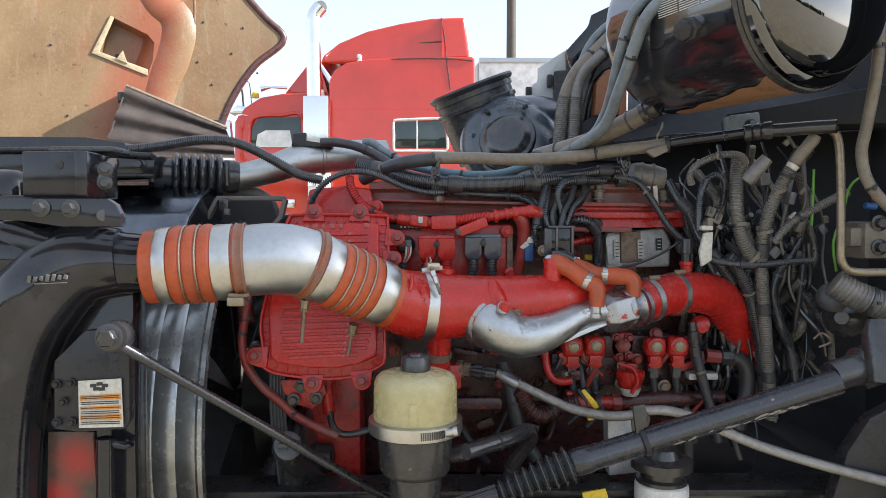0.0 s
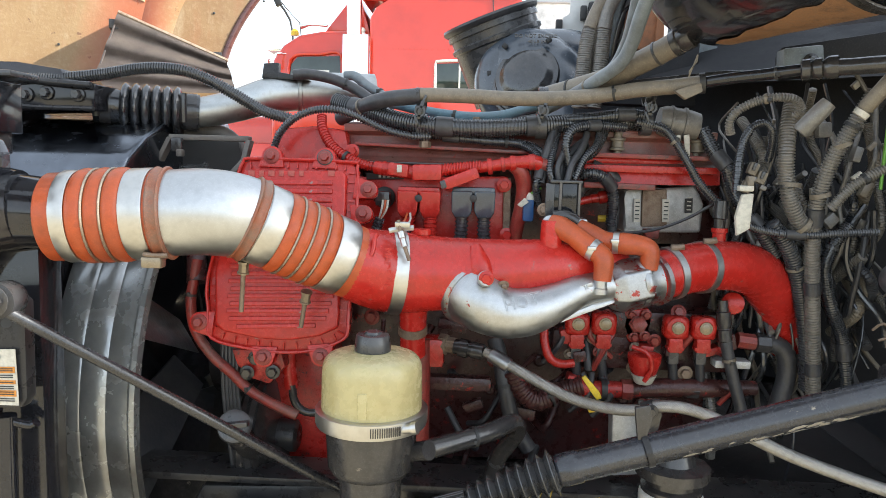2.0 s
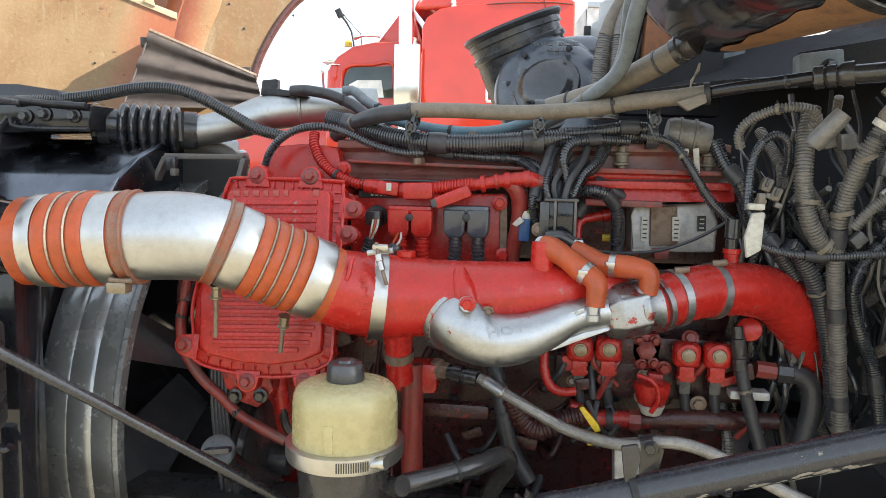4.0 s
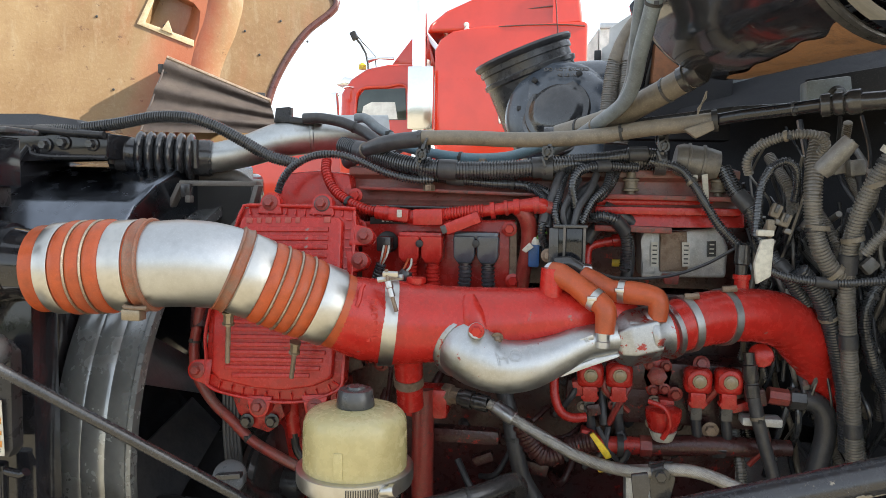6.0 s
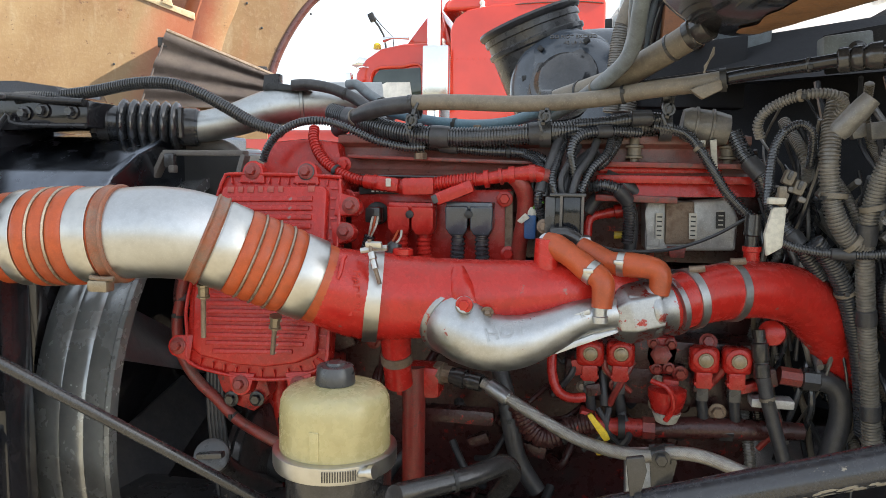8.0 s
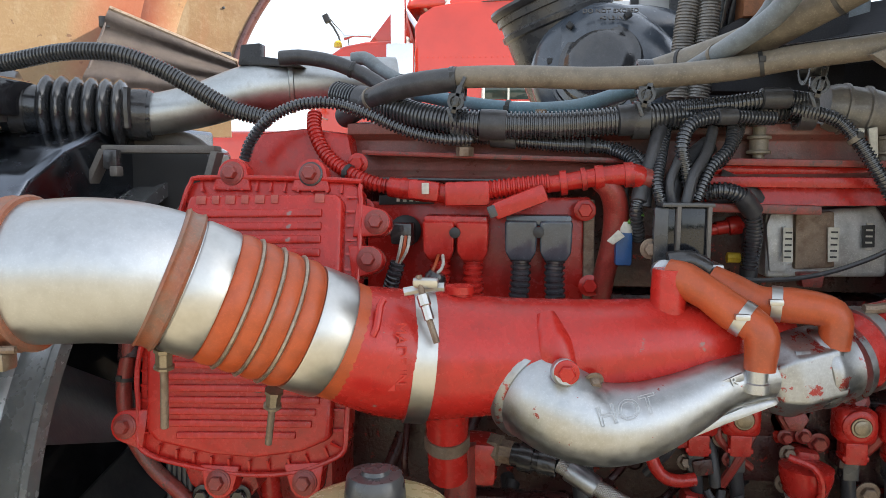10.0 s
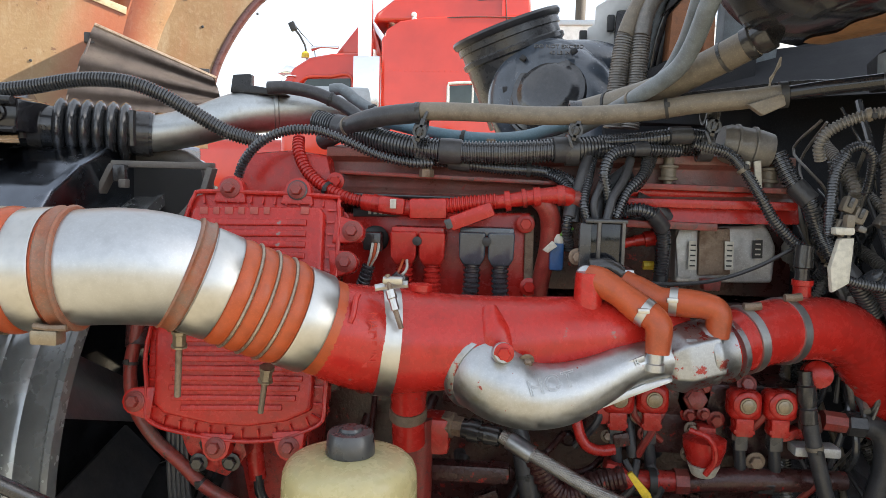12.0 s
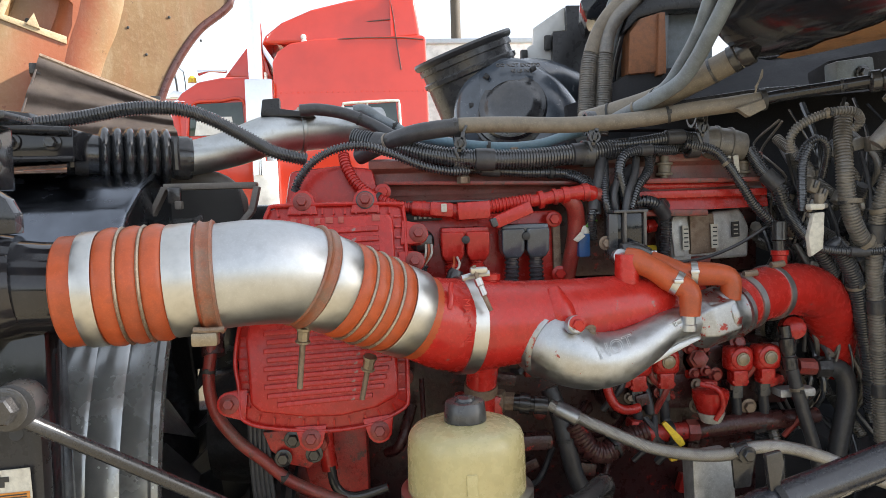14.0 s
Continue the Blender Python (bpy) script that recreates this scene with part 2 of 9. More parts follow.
DUSTY = surface("dusty grey moulding", (0.115, 0.105, 0.095), 0.5, dirt=(0.05, 0.045, 0.04), dirty=0.4, dusty=0.5, dust=(0.26, 0.23, 0.19), bump=0.15, stain=14.0)
GREY_PAINT = surface("silver grey housing paint", (0.47, 0.48, 0.48), 0.36, 0.3, dirt=(0.18, 0.15, 0.12), dirty=0.45, dusty=0.2, bump=0.08, stain=14.0)
RIM = surface("dark maroon hood rim", (0.085, 0.030, 0.026), 0.3, dirt=(0.05, 0.035, 0.03), dirty=0.5, dusty=0.1, bump=0.1, stain=12.0, coat=0.4)
HOSE_BLUE = surface("faded blue rubber hose", (0.13, 0.23, 0.30), 0.5, dirt=(0.10, 0.09, 0.08), dirty=0.4, dusty=0.4, dust=(0.27, 0.27, 0.25), bump=0.15)
HOSE_GREY = surface("blue grey rubber hose", (0.17, 0.20, 0.22), 0.4, dirt=(0.09, 0.08, 0.075), dirty=0.5, dusty=0.4, dust=(0.30, 0.29, 0.27), bump=0.15)
GLOSS = surface("glossy black paint", (0.014, 0.015, 0.019), 0.09, dirt=(0.040, 0.030, 0.026), dirty=0.4, dusty=0.03, dust=(0.16, 0.14, 0.12), bump=0.02, stain=5.0, coat=0.25, wear=1.6, spec=0.45, speck=0.1)
MIRROR_BLACK = surface("mirror-bright dark lid", (0.15, 0.15, 0.152), 0.03, 1.0, dirt=(0.06, 0.06, 0.06), dirty=0.12, bump=0.0, stain=5.0, wear=0.6, vary=0.03, speck=0.0)
POLISHED = surface("polished black panel", (0.20, 0.22, 0.255), 0.20, 1.0, dirt=(0.04, 0.04, 0.042), dirty=0.5, dusty=0.0, bump=0.02, stain=5.5, wear=1.2, vary=0.05, speck=0.1)
WET_RUBBER = surface("shiny black rubber", (0.022, 0.024, 0.028), 0.16, dirt=(0.09, 0.08, 0.07), dirty=0.35, dusty=0.25, dust=(0.18, 0.16, 0.14), bump=0.12, stain=14.0, spec=0.9)
SHAFT = surface("worn black shaft paint", (0.018, 0.020, 0.027), 0.24, dirt=(0.05, 0.045, 0.04), dirty=0.2, dusty=0.05, bump=0.04, stain=20.0, spec=0.75, speck=0.15, chip=(0.30, 0.26, 0.20), chips=-0.08, wear=0.8)
WORN = surface("bare worn metal", (0.34, 0.31, 0.26), 0.5, 0.3, dirt=(0.14, 0.11, 0.08), dirty=0.6, bump=0.1, stain=60.0)
ROD = surface("black strut paint", (0.018, 0.019, 0.023), 0.26, dirt=(0.07, 0.06, 0.05), dirty=0.3, dusty=0.08, bump=0.06, stain=26.0, spec=0.6, coat=0.3, speck=0.25)
SATIN = surface("satin black paint", (0.026, 0.026, 0.028), 0.28, dirt=(0.05, 0.042, 0.036), dirty=0.3, dusty=0.08, dust=(0.17, 0.14, 0.11), bump=0.05, stain=8.0, spec=0.35)
GRIME = surface("oily black metal", (0.032, 0.031, 0.032), 0.16, dirt=(0.070, 0.062, 0.054), dirty=0.3, dusty=0.08, dust=(0.15, 0.12, 0.10), bump=0.2, stain=20.0, spec=0.7, speck=0.3, chip=(0.16, 0.14, 0.12), chips=-0.12)
PLASTIC = surface("black moulded plastic", (0.040, 0.042, 0.046), 0.28, dirt=(0.10, 0.09, 0.08), dirty=0.25, dusty=0.2, dust=(0.20, 0.19, 0.18), bump=0.1, stain=10.0, spec=0.7)
BLUE_PLASTIC = surface("blue black moulded plastic", (0.050, 0.062, 0.080), 0.22, dirt=(0.10, 0.10, 0.10), dirty=0.2, dusty=0.15, dust=(0.18, 0.20, 0.23), bump=0.1, stain=9.0, spec=0.8)
SHROUD = surface("worn dark fan shroud paint", (0.36, 0.375, 0.38), 0.22, 0.65, dirt=(0.075, 0.058, 0.045), dirty=0.75, dusty=0.15, bump=0.03, stain=4.5, chip=(0.30, 0.32, 0.32), chips=-0.3, speck=0.1, wear=1.3, vary=0.12)
CREAM = surface("yellowed cream plastic", (0.47, 0.41, 0.205), 0.26, vary=0.04, dirt=(0.3, 0.23, 0.09), dirty=0.45, dusty=0.2, dust=(0.55, 0.52, 0.42), bump=0.1, stain=16.0, speck=0.0)
WHITE = surface("white enamel", (0.66, 0.66, 0.62), 0.35, dirt=(0.30, 0.27, 0.22), dirty=0.25, dusty=0.1, bump=0.05)
PAPER = surface("white label paper", (0.55, 0.53, 0.46), 0.55, dirt=(0.35, 0.30, 0.24), dirty=0.35, bump=0.03, stain=30.0, speck=0.0)
PRINT = surface("orange label print", (0.55, 0.22, 0.035), 0.5, dirt=(0.30, 0.14, 0.05), dirty=0.3, bump=0.02, stain=30.0)
# near-black for print and small fittings; also paints the dark inside holes and openings
INK = surface("dark print and painted dark of openings", (0.03, 0.03, 0.03), 0.5, dirty=0.0, bump=0.0, speck=0.0)
YELLOW = surface("yellow plastic", (0.62, 0.43, 0.02), 0.4, dirt=(0.20, 0.14, 0.03), dirty=0.3, bump=0.05, stain=30.0)
BLUE = surface("blue plastic", (0.02, 0.085, 0.24), 0.4, dirty=0.3, bump=0.05)
FLAP = surface("dark brown rubber sheet", (0.095, 0.076, 0.070), 0.5, dirt=(0.15, 0.12, 0.10), dirty=0.4, dusty=0.5, dust=(0.26, 0.21, 0.17), bump=0.15, stain=8.0)
BRAID = surface("braided steel", (0.40, 0.385, 0.36), 0.38, 0.9, dirt=(0.12, 0.10, 0.08), dirty=0.55, bump=0.1, stain=30.0)
TRUCK_RED = surface("red truck paint", (0.56, 0.036, 0.015), 0.12, dirt=(0.30, 0.03, 0.025), dirty=0.15, bump=0.0, stain=0.8, coat=0.8, vary=0.04, speck=0.0)
CHROME = surface("chrome", (0.85, 0.85, 0.85), 0.14, 1.0, dirty=0.1, bump=0.0, stain=2.0, vary=0.02, wear=0.2, speck=0.0)
GLASS_DARK = surface("tinted window glass", (0.03, 0.045, 0.042), 0.05, dirty=0.1, bump=0.0, stain=1.0, speck=0.0, spec=0.8)
TRAILER = surface("white trailer panel", (0.70, 0.70, 0.68), 0.4, dirt=(0.4, 0.38, 0.35), dirty=0.2, bump=0.0, stain=1.5, speck=0.0)
POLE = surface("weathered wood pole", (0.09, 0.075, 0.06), 0.8, dirty=0.3, bump=0.3, stain=5.0)
EARTH = surface("packed earth yard", (0.37, 0.31, 0.21), 0.9, dirt=(0.28, 0.24, 0.15), dirty=0.6, bump=0.4, stain=0.7, grain=40.0, speck=0.0)
CAB = surface("dark cab paint", (0.029, 0.030, 0.034), 0.65, dirt=(0.055, 0.051, 0.047), dirty=0.5, dusty=0.04, bump=0.1, stain=3.0, spec=0.15)
LEAF = surface("far foliage", (0.06, 0.085, 0.035), 0.8, dirty=0.4, bump=0.0, stain=0.6, speck=0.0)
GREEN = surface("green wire", (0.10, 0.26, 0.03), 0.4, dirty=0.2, bump=0.0)
RUST = surface("rusty paint", (0.24, 0.10, 0.045), 0.6, dirt=(0.03, 0.025, 0.022), dirty=0.7, bump=0.3, stain=18.0)


CANISTER = surface("glossy black drum enamel", (0.016, 0.017, 0.022), 0.12, dirt=(0.05, 0.045, 0.042), dirty=0.3, dusty=0.06, bump=0.03, stain=13.0, coat=1.0, wear=1.3, chip=(0.22, 0.19, 0.15), chips=-0.08, spec=1.0)

# ---- building helpers ----
PLACE = {}


def part(name, bm, material, parent=None, label="", smooth=True):
    """Link a bmesh, given in world coordinates, as one mesh object, with its origin at its base, under a thing or a part."""
    bmesh.ops.recalc_face_normals(bm, faces=bm.faces)
    lo = [min(v.co[k] for v in bm.verts) for k in range(3)]
    hi = [max(v.co[k] for v in bm.verts) for k in range(3)]
    c = Vector(((lo[0] + hi[0]) / 2, (lo[1] + hi[1]) / 2, lo[2]))
    bmesh.ops.translate(bm, verts=bm.verts, vec=-c)
    for f in bm.faces:
        f.smooth = smooth
    if smooth:
        for e in bm.edges:
            if len(e.link_faces) == 2 and e.calc_face_angle(0.0) > 0.65:
                e.smooth = False
    me = bpy.data.meshes.new(name)
    bm.to_mesh(me)
    bm.free()
    me.materials.append(material)
    ob = new(name, me)
    PLACE[ob.name] = c
    if parent:
        ob.parent = parent
        ob.location = c - PLACE[parent.name]
        if label:
            tagged(ob, label)
    else:
        ob.location = c
    return ob


def thing(name, at, label, category, group="", kind=""):
    ob = new(name)
    ob.location = at
    ob.empty_display_size = 0.02
    PLACE[ob.name] = Vector(at)
    return tagged(ob, label, category, group, kind)


def spline(pts, step):
    """A smooth line through the points, at even steps; gives the points and, for each, the place among the given points."""
    p = [Vector(q) for q in pts]
    p = [p[0] * 2 - p[1]] + p + [p[-1] * 2 - p[-2]]
    fine, fu = [], []
    for i in range(1, len(p) - 2):
        for k in range(16):
            u = k / 16
            a, b, c, d = p[i - 1], p[i], p[i + 1], p[i + 2]
            fine.append(0.5 * (2 * b + (c - a) * u + (2 * a - 5 * b + 4 * c - d) * u * u + (3 * b - a - 3 * c + d) * u ** 3))
            fu.append(i - 1 + u)
    fine.append(p[-2])
    fu.append(len(p) - 3.0)
    run = [0.0]
    for a, b in zip(fine, fine[1:]):
        run.append(run[-1] + (b - a).length)
    return fine, fu, run


def sweep(pts, radius, step=0.008, sides=14, ribs=None, caps=True, bm=None, flat=1.0):
    """A tube along a smooth line. radius: a number, or one for each point. ribs: (pitch, depth) of a corrugated tube."""
    bm = bm or bmesh.new()
    fine, fu, run = spline(pts, step)
    total = run[-1]
    rads = list(radius) if isinstance(radius, (list, tuple)) else [radius] * len(pts)
    stops = []
    if ribs:
        n = max(2, int(total / ribs[0]))
        for k in range(n):
            for frac, dr in ((0.0, ribs[1]), (0.18, 0.0), (0.55, 0.0), (0.73, ribs[1])):
                stops.append(((k + frac) * total / n, dr))
        stops.append((total, ribs[1]))
    else:
        n = max(2, int(total / step))
        stops = [(k * total / n, 0.0) for k in range(n + 1)]
    rings, j = [], 0
    side = None
    for s, dr in stops:
        while j < len(run) - 2 and run[j + 1] < s:
            j += 1
        w = (s - run[j]) / max(1e-9, run[j + 1] - run[j])
        at = fine[j].lerp(fine[j + 1], min(1.0, w))
        u = fu[j] + (fu[j + 1] - fu[j]) * min(1.0, w)
        k = min(int(u), len(rads) - 2)
        r = rads[k] + (rads[k + 1] - rads[k]) * (u - k) - dr
        a, b = fine[max(0, j - 1)], fine[min(len(fine) - 1, j + 2)]
        d = (b - a).normalized()
        if side is None:
            side = d.cross(Vector((0, 0, 1)) if abs(d.z) < 0.9 else Vector((0, 1, 0))).normalized()
        side = (side - d * side.dot(d)).normalized()
        up = d.cross(side)
        rings.append([bm.verts.new(at + side * (r * math.cos(q)) + up * (r * flat * math.sin(q)))
                      for q in (2 * math.pi * m / sides for m in range(sides))])
    for a, b in zip(rings, rings[1:]):
        for m in range(sides):
            bm.faces.new((a[m], a[(m + 1) % sides], b[(m + 1) % sides], b[m]))
    if caps:
        bm.faces.new(rings[0][::-1])
        bm.faces.new(rings[-1])
    return bm


def lathe(p, q, profile, sides=32, bm=None, closed=True):
    """Turn a profile of (along, radius) round the line from p towards q."""
    bm = bm or bmesh.new()
    p, d = Vector(p), (Vector(q) - Vector(p)).normalized()
    side = d.cross(Vector((0, 0, 1)) if abs(d.z) < 0.9 else Vector((0, 1, 0))).normalized()
    up = d.cross(side)
    rings = []
    for h, r in profile:
        rings.append([bm.verts.new(p + d * h + (side * math.cos(a) + up * math.sin(a)) * max(r, 1e-5))
                      for a in (2 * math.pi * m / sides for m in range(sides))])
    for a, b in zip(rings, rings[1:]):
        for m in range(sides):
            bm.faces.new((a[m], a[(m + 1) % sides], b[(m + 1) % sides], b[m]))
    if closed:
        bm.faces.new(rings[0][::-1])
        bm.faces.new(rings[-1])
    return bm


def along(p, q):
    return (Vector(q) - Vector(p)).length


def box(at, size, bevel=0.003, turn=None, bm=None, segments=2):
    """A bevelled block round its middle."""
    one = bmesh.new()
    bmesh.ops.create_cube(one, size=1.0)
    bmesh.ops.scale(one, vec=size, verts=one.verts)
    if bevel:
        bmesh.ops.bevel(one, geom=list(one.edges), offset=min(bevel, min(size) * 0.45), segments=segments, profile=0.6, affect="EDGES")
    m = Matrix.Translation(at) @ (turn.to_matrix().to_4x4() if turn else Matrix())
    bmesh.ops.transform(one, matrix=m, verts=one.verts)
    return join(bm, one)


def join(bm, other):
    if bm is None:
        return other
    back = {v: bm.verts.new(v.co) for v in other.verts}
    for f in other.faces:
        bm.faces.new([back[v] for v in f.verts])
    other.free()
    return bm


def tilt(rx=0, ry=0, rz=0):
    return Euler((radians(rx), radians(ry), radians(rz)))


def plate(outline, back, bevel=0.003, bm=None, segments=2):
    """A flat piece with the given front outline, as thick as the vector back says."""
    one = bmesh.new()
    f = [one.verts.new(p) for p in outline]
    face = one.faces.new(f)
    ext = bmesh.ops.extrude_face_region(one, geom=[face])
    bmesh.ops.translate(one, vec=Vector(back), verts=[v for v in ext["geom"] if isinstance(v, bmesh.types.BMVert)])
    bmesh.ops.recalc_face_normals(one, faces=one.faces)
    if bevel:
        bmesh.ops.bevel(one, geom=list(one.edges), offset=bevel, segments=segments, profile=0.6, affect="EDGES", clamp_overlap=True)
    return join(bm, one)


def hexbolt(at, d, r=0.008, h=0.007, washer=True, bm=None):
    """A bolt head with its washer, its head along d."""
    at, d = Vector(at), Vector(d).normalized()
    if washer:
        bm = lathe(at, at + d, ((0, r * 1.5), (0.0018, r * 1.5), (0.0022, r * 1.4)), 20, bm)
    return lathe(at + d * 0.002, at + d, ((0, r), (h * 0.85, r), (h, r * 0.86)), 6, bm)


def mid(a, b, u=0.5):
    return Vector(a).lerp(Vector(b), u)


def letters(name, text, size, depth, at, turn, material, parent, outline=0.0):
    """Raised or printed words, as a mesh."""
    cu = bpy.data.curves.new(name, "FONT")
    cu.body, cu.size, cu.extrude, cu.align_x, cu.align_y = text, size, depth, "CENTER", "CENTER"
    if outline:
        cu.fill_mode, cu.extrude, cu.bevel_depth, cu.bevel_resolution = "NONE", 0.0, outline, 1
    tmp = bpy.data.objects.new(name, cu)
    scene.collection.objects.link(tmp)
    me = bpy.data.meshes.new_from_object(tmp.evaluated_get(bpy.context.evaluated_depsgraph_get()))
    bpy.data.objects.remove(tmp)
    bpy.data.curves.remove(cu)
    bm = bmesh.new()
    bm.from_mesh(me)
    bpy.data.meshes.remove(me)
    bmesh.ops.transform(bm, matrix=Matrix.Translation(at) @ turn.to_matrix().to_4x4(), verts=bm.verts)
    return part(name, bm, material, parent, smooth=False)

# ---- ground, far things ----


def build_ground():
    bm = bmesh.new()
    n, half = 60, 900.0
    grid = []
    for i in range(n + 1):
        row = []
        for j in range(n + 1):
            u, v = 2 * i / n - 1, 2 * j / n - 1
            x, y = half * u * abs(u) ** 1.6, half * v * abs(v) ** 1.6
            z = 0.02 * noise.noise(Vector((x * 0.8, y * 0.8, 0))) if max(abs(x), abs(y)) < 40 else 0.0
            row.append(bm.verts.new((x, y, z - 0.02)))
        grid.append(row)
    for i in range(n):
        for j in range(n):
            bm.faces.new((grid[i][j], grid[i + 1][j], grid[i + 1][j + 1], grid[i][j + 1]))
    tagged(part("ground", bm, EARTH), "dry packed earth of a truck yard", "ground", kind="structure")


build_ground()


def build_treeline():
    """A far row of trees and scrub across the yard, many small clumps."""
    rng = random.Random(5)
    bm = bmesh.new()
    for k in range(420):
        x = -150 + 300 * k / 420 + rng.uniform(-3, 3)
        y = -95 + rng.uniform(-9, 9)
        h = 3.5 + 2.6 * noise.noise(Vector((x * 0.05, 0.3, 0))) + rng.uniform(-1, 1)
        for c in range(3):
            m = Matrix.Translation((x + rng.uniform(-1, 1), y, h * (0.3 + 0.3 * c))) @ Matrix.Diagonal((rng.uniform(1, 2.4), 1.5, rng.uniform(0.8, 1.5), 1))
            bmesh.ops.create_icosphere(bm, subdivisions=1, radius=1.0, matrix=m)
    for v in bm.verts:
        v.co += Vector((rng.uniform(-0.3, 0.3), 0, rng.uniform(-0.3, 0.3)))
        v.co.z = max(v.co.z, -0.05)
    tagged(part("treeline", bm, LEAF, smooth=False), "far row of dull green trees and scrub", "trees", kind="stuff")


build_treeline()


def build_red_truck():
    """The red sleeper tractor that stands across the yard."""
    t = thing("red_truck", (-0.5, 10.0, 0.0), "bright red sleeper tractor parked on the yard", "truck")
    y0, y1 = 8.5, 10.95
    # sleeper box, with a round upper front corner
    body = bmesh.new()
    xs0, xs1 = (-1.264, 8.500, 2.707)[0], (0.470, 8.500, 2.710)[0]
    ztop, zseam = (-0.474, 8.500, 3.350)[2], (-0.475, 8.500, 3.043)[2]
    ring = [(xs0, 1.0), (xs0, zseam + 0.05), (xs0 + 0.06, ztop - 0.14), (xs0 + 0.2, ztop - 0.05), (xs0 + 0.5, ztop), (xs1 - 0.04, ztop + 0.03), (xs1, ztop), (xs1 + 0.02, 1.0)]
    plate([(x, y0, z) for x, z in ring], (0, y1 - y0, 0), 0.05, body, 4)
    sl = part("sleeper", body, TRUCK_RED, t)
    # roof fairing: side profile, narrower than the body, rising to the rear
    fair = bmesh.new()
    prof = [(-1.394, 8.620, 3.321), (-1.352, 8.620, 3.416), (-1.161, 8.620, 3.565), (-0.820, 8.620, 3.708), (-0.411, 8.620, 3.803), (-0.037, 8.620, 3.865), (0.352, 8.620, 3.880), (0.421, 8.620, 3.380), (-0.481, 8.620, 3.324)]
    plate(prof, (0, y1 - y0 - 0.24, 0), 0.045, fair, 4)
    part("roof_fairing", fair, TRUCK_RED, t)
    wing = bmesh.new()
    plate([(-1.905, 9.000, 3.023), (-1.632, 9.000, 3.363), (-1.455, 9.000, 3.406), (-1.336, 9.000, 2.996)], (0, 1.6, 0), 0.03, wing)
    part("cab_fairing", wing, TRUCK_RED, t)
    seam = box(mid(((0.079, 8.600, 3.570)), ((0.079, 8.600, 3.570))), (0.012, 0.04, 0.5), 0.003)
    part("seam_strip", seam, TRUCK_RED, t)
    for pts in ([(-1.017, 8.720, 3.474), (-0.551, 8.660, 3.536), (0.086, 8.600, 3.584)], [(-0.915, 8.600, 3.311), (-0.474, 8.500, 3.344), (0.132, 8.490, 3.350), (0.441, 8.490, 3.324)], [(0.072, 8.620, 3.866), (0.113, 8.580, 3.599), (0.132, 8.500, 3.352), (0.179, 8.488, 2.989)]):
        part("panel_seam", sweep(pts, 0.007, 0.05, 6), RIM, t)
    for px in ([(-0.915, 8.600, 3.392), (-0.904, 8.560, 3.329), (-1.366, 8.600, 2.972), (-1.359, 8.600, 2.925)]):
        part("marker_lamp", lathe(Vector(px) + Vector((0, 0.03, 0)), Vector(px) - Vector((0, 1, 0)), ((0, 0.03), (0.05, 0.03), (0.06, 0.02)), 14), WHITE, t)
    # rows of rivets along the seam of the sleeper
    for k in range(26):
        x = xs0 + 0.08 + k * (xs1 - xs0 - 0.12) / 25
        part("rivet", lathe((x, y0 + 0.001, zseam - 0.29), (x, 0, zseam - 0.29), ((0, 0.011), (0.004, 0.009), (0.006, 0.0)), 8), TRUCK_RED, t)
    # cab with its sloping roof front
    cabm = bmesh.new()
    plate([(-2.437, 8.550, 1.834), (-2.415, 8.550, 2.611), (-2.291, 8.550, 2.780), (-2.101, 8.550, 2.901), (-1.831, 8.550, 2.949), (-1.554, 8.550, 2.956), (-1.452, 8.550, 2.956), (-1.464, 8.550, 1.222), (-2.443, 8.550, 1.223)], (0, 2.3, 0), 0.05, cabm, 3)
    box(((-2.130, 8.900, 1.499)[0] - 0.1, 9.75, 1.2), (1.5, 2.2, 0.9), 0.08, None, cabm)
    cb = part("cab", cabm, TRUCK_RED, t)
    # hood of that truck, lower and further forward
    hd = bmesh.new()
    box((-3.25, 9.7, 1.40), (1.9, 1.75, 1.16), 0.15, None, hd, 4)
    part("hood", hd, TRUCK_RED, t)
    # door window and frame
    gl = bmesh.new()
    plate([(-2.225, 8.535, 2.293), (-2.188, 8.535, 2.562), (-2.113, 8.535, 2.650), (-1.621, 8.535, 2.664), (-1.603, 8.535, 2.294)], (0, 0.02, 0), 0.004, gl)
    w = part("window", gl, GLASS_DARK, t, "tinted door window")
    # white plate on the glass stands in for daylight from the far side
    ins = bmesh.new()
    plate([(-2.156, 8.528, 2.299), (-2.127, 8.528, 2.454), (-2.032, 8.528, 2.501), (-1.742, 8.528, 2.502), (-1.710, 8.528, 2.300)], (0, 0.006, 0), 0, ins)
    part("far_window", ins, TRAILER, w, "pale plate painted as light through the far window")
    fr = sweep([(-2.237, 8.530, 2.266), (-2.207, 8.530, 2.575), (-2.125, 8.530, 2.669), (-1.862, 8.530, 2.683), (-1.606, 8.530, 2.677), (-1.582, 8.530, 2.266)], 0.018, 0.05, 8)
    part("window_frame", fr, TRUCK_RED, w)
    # sleeper window with its pale trim
    sw = bmesh.new()
    plate([(-0.490, 8.490, 2.291), (-0.489, 8.490, 2.593), (0.105, 8.490, 2.627), (0.132, 8.490, 2.291)], (0, 0.02, 0), 0.01, sw)
    w2 = part("window", sw, GLASS_DARK, t, "small dark sleeper window")
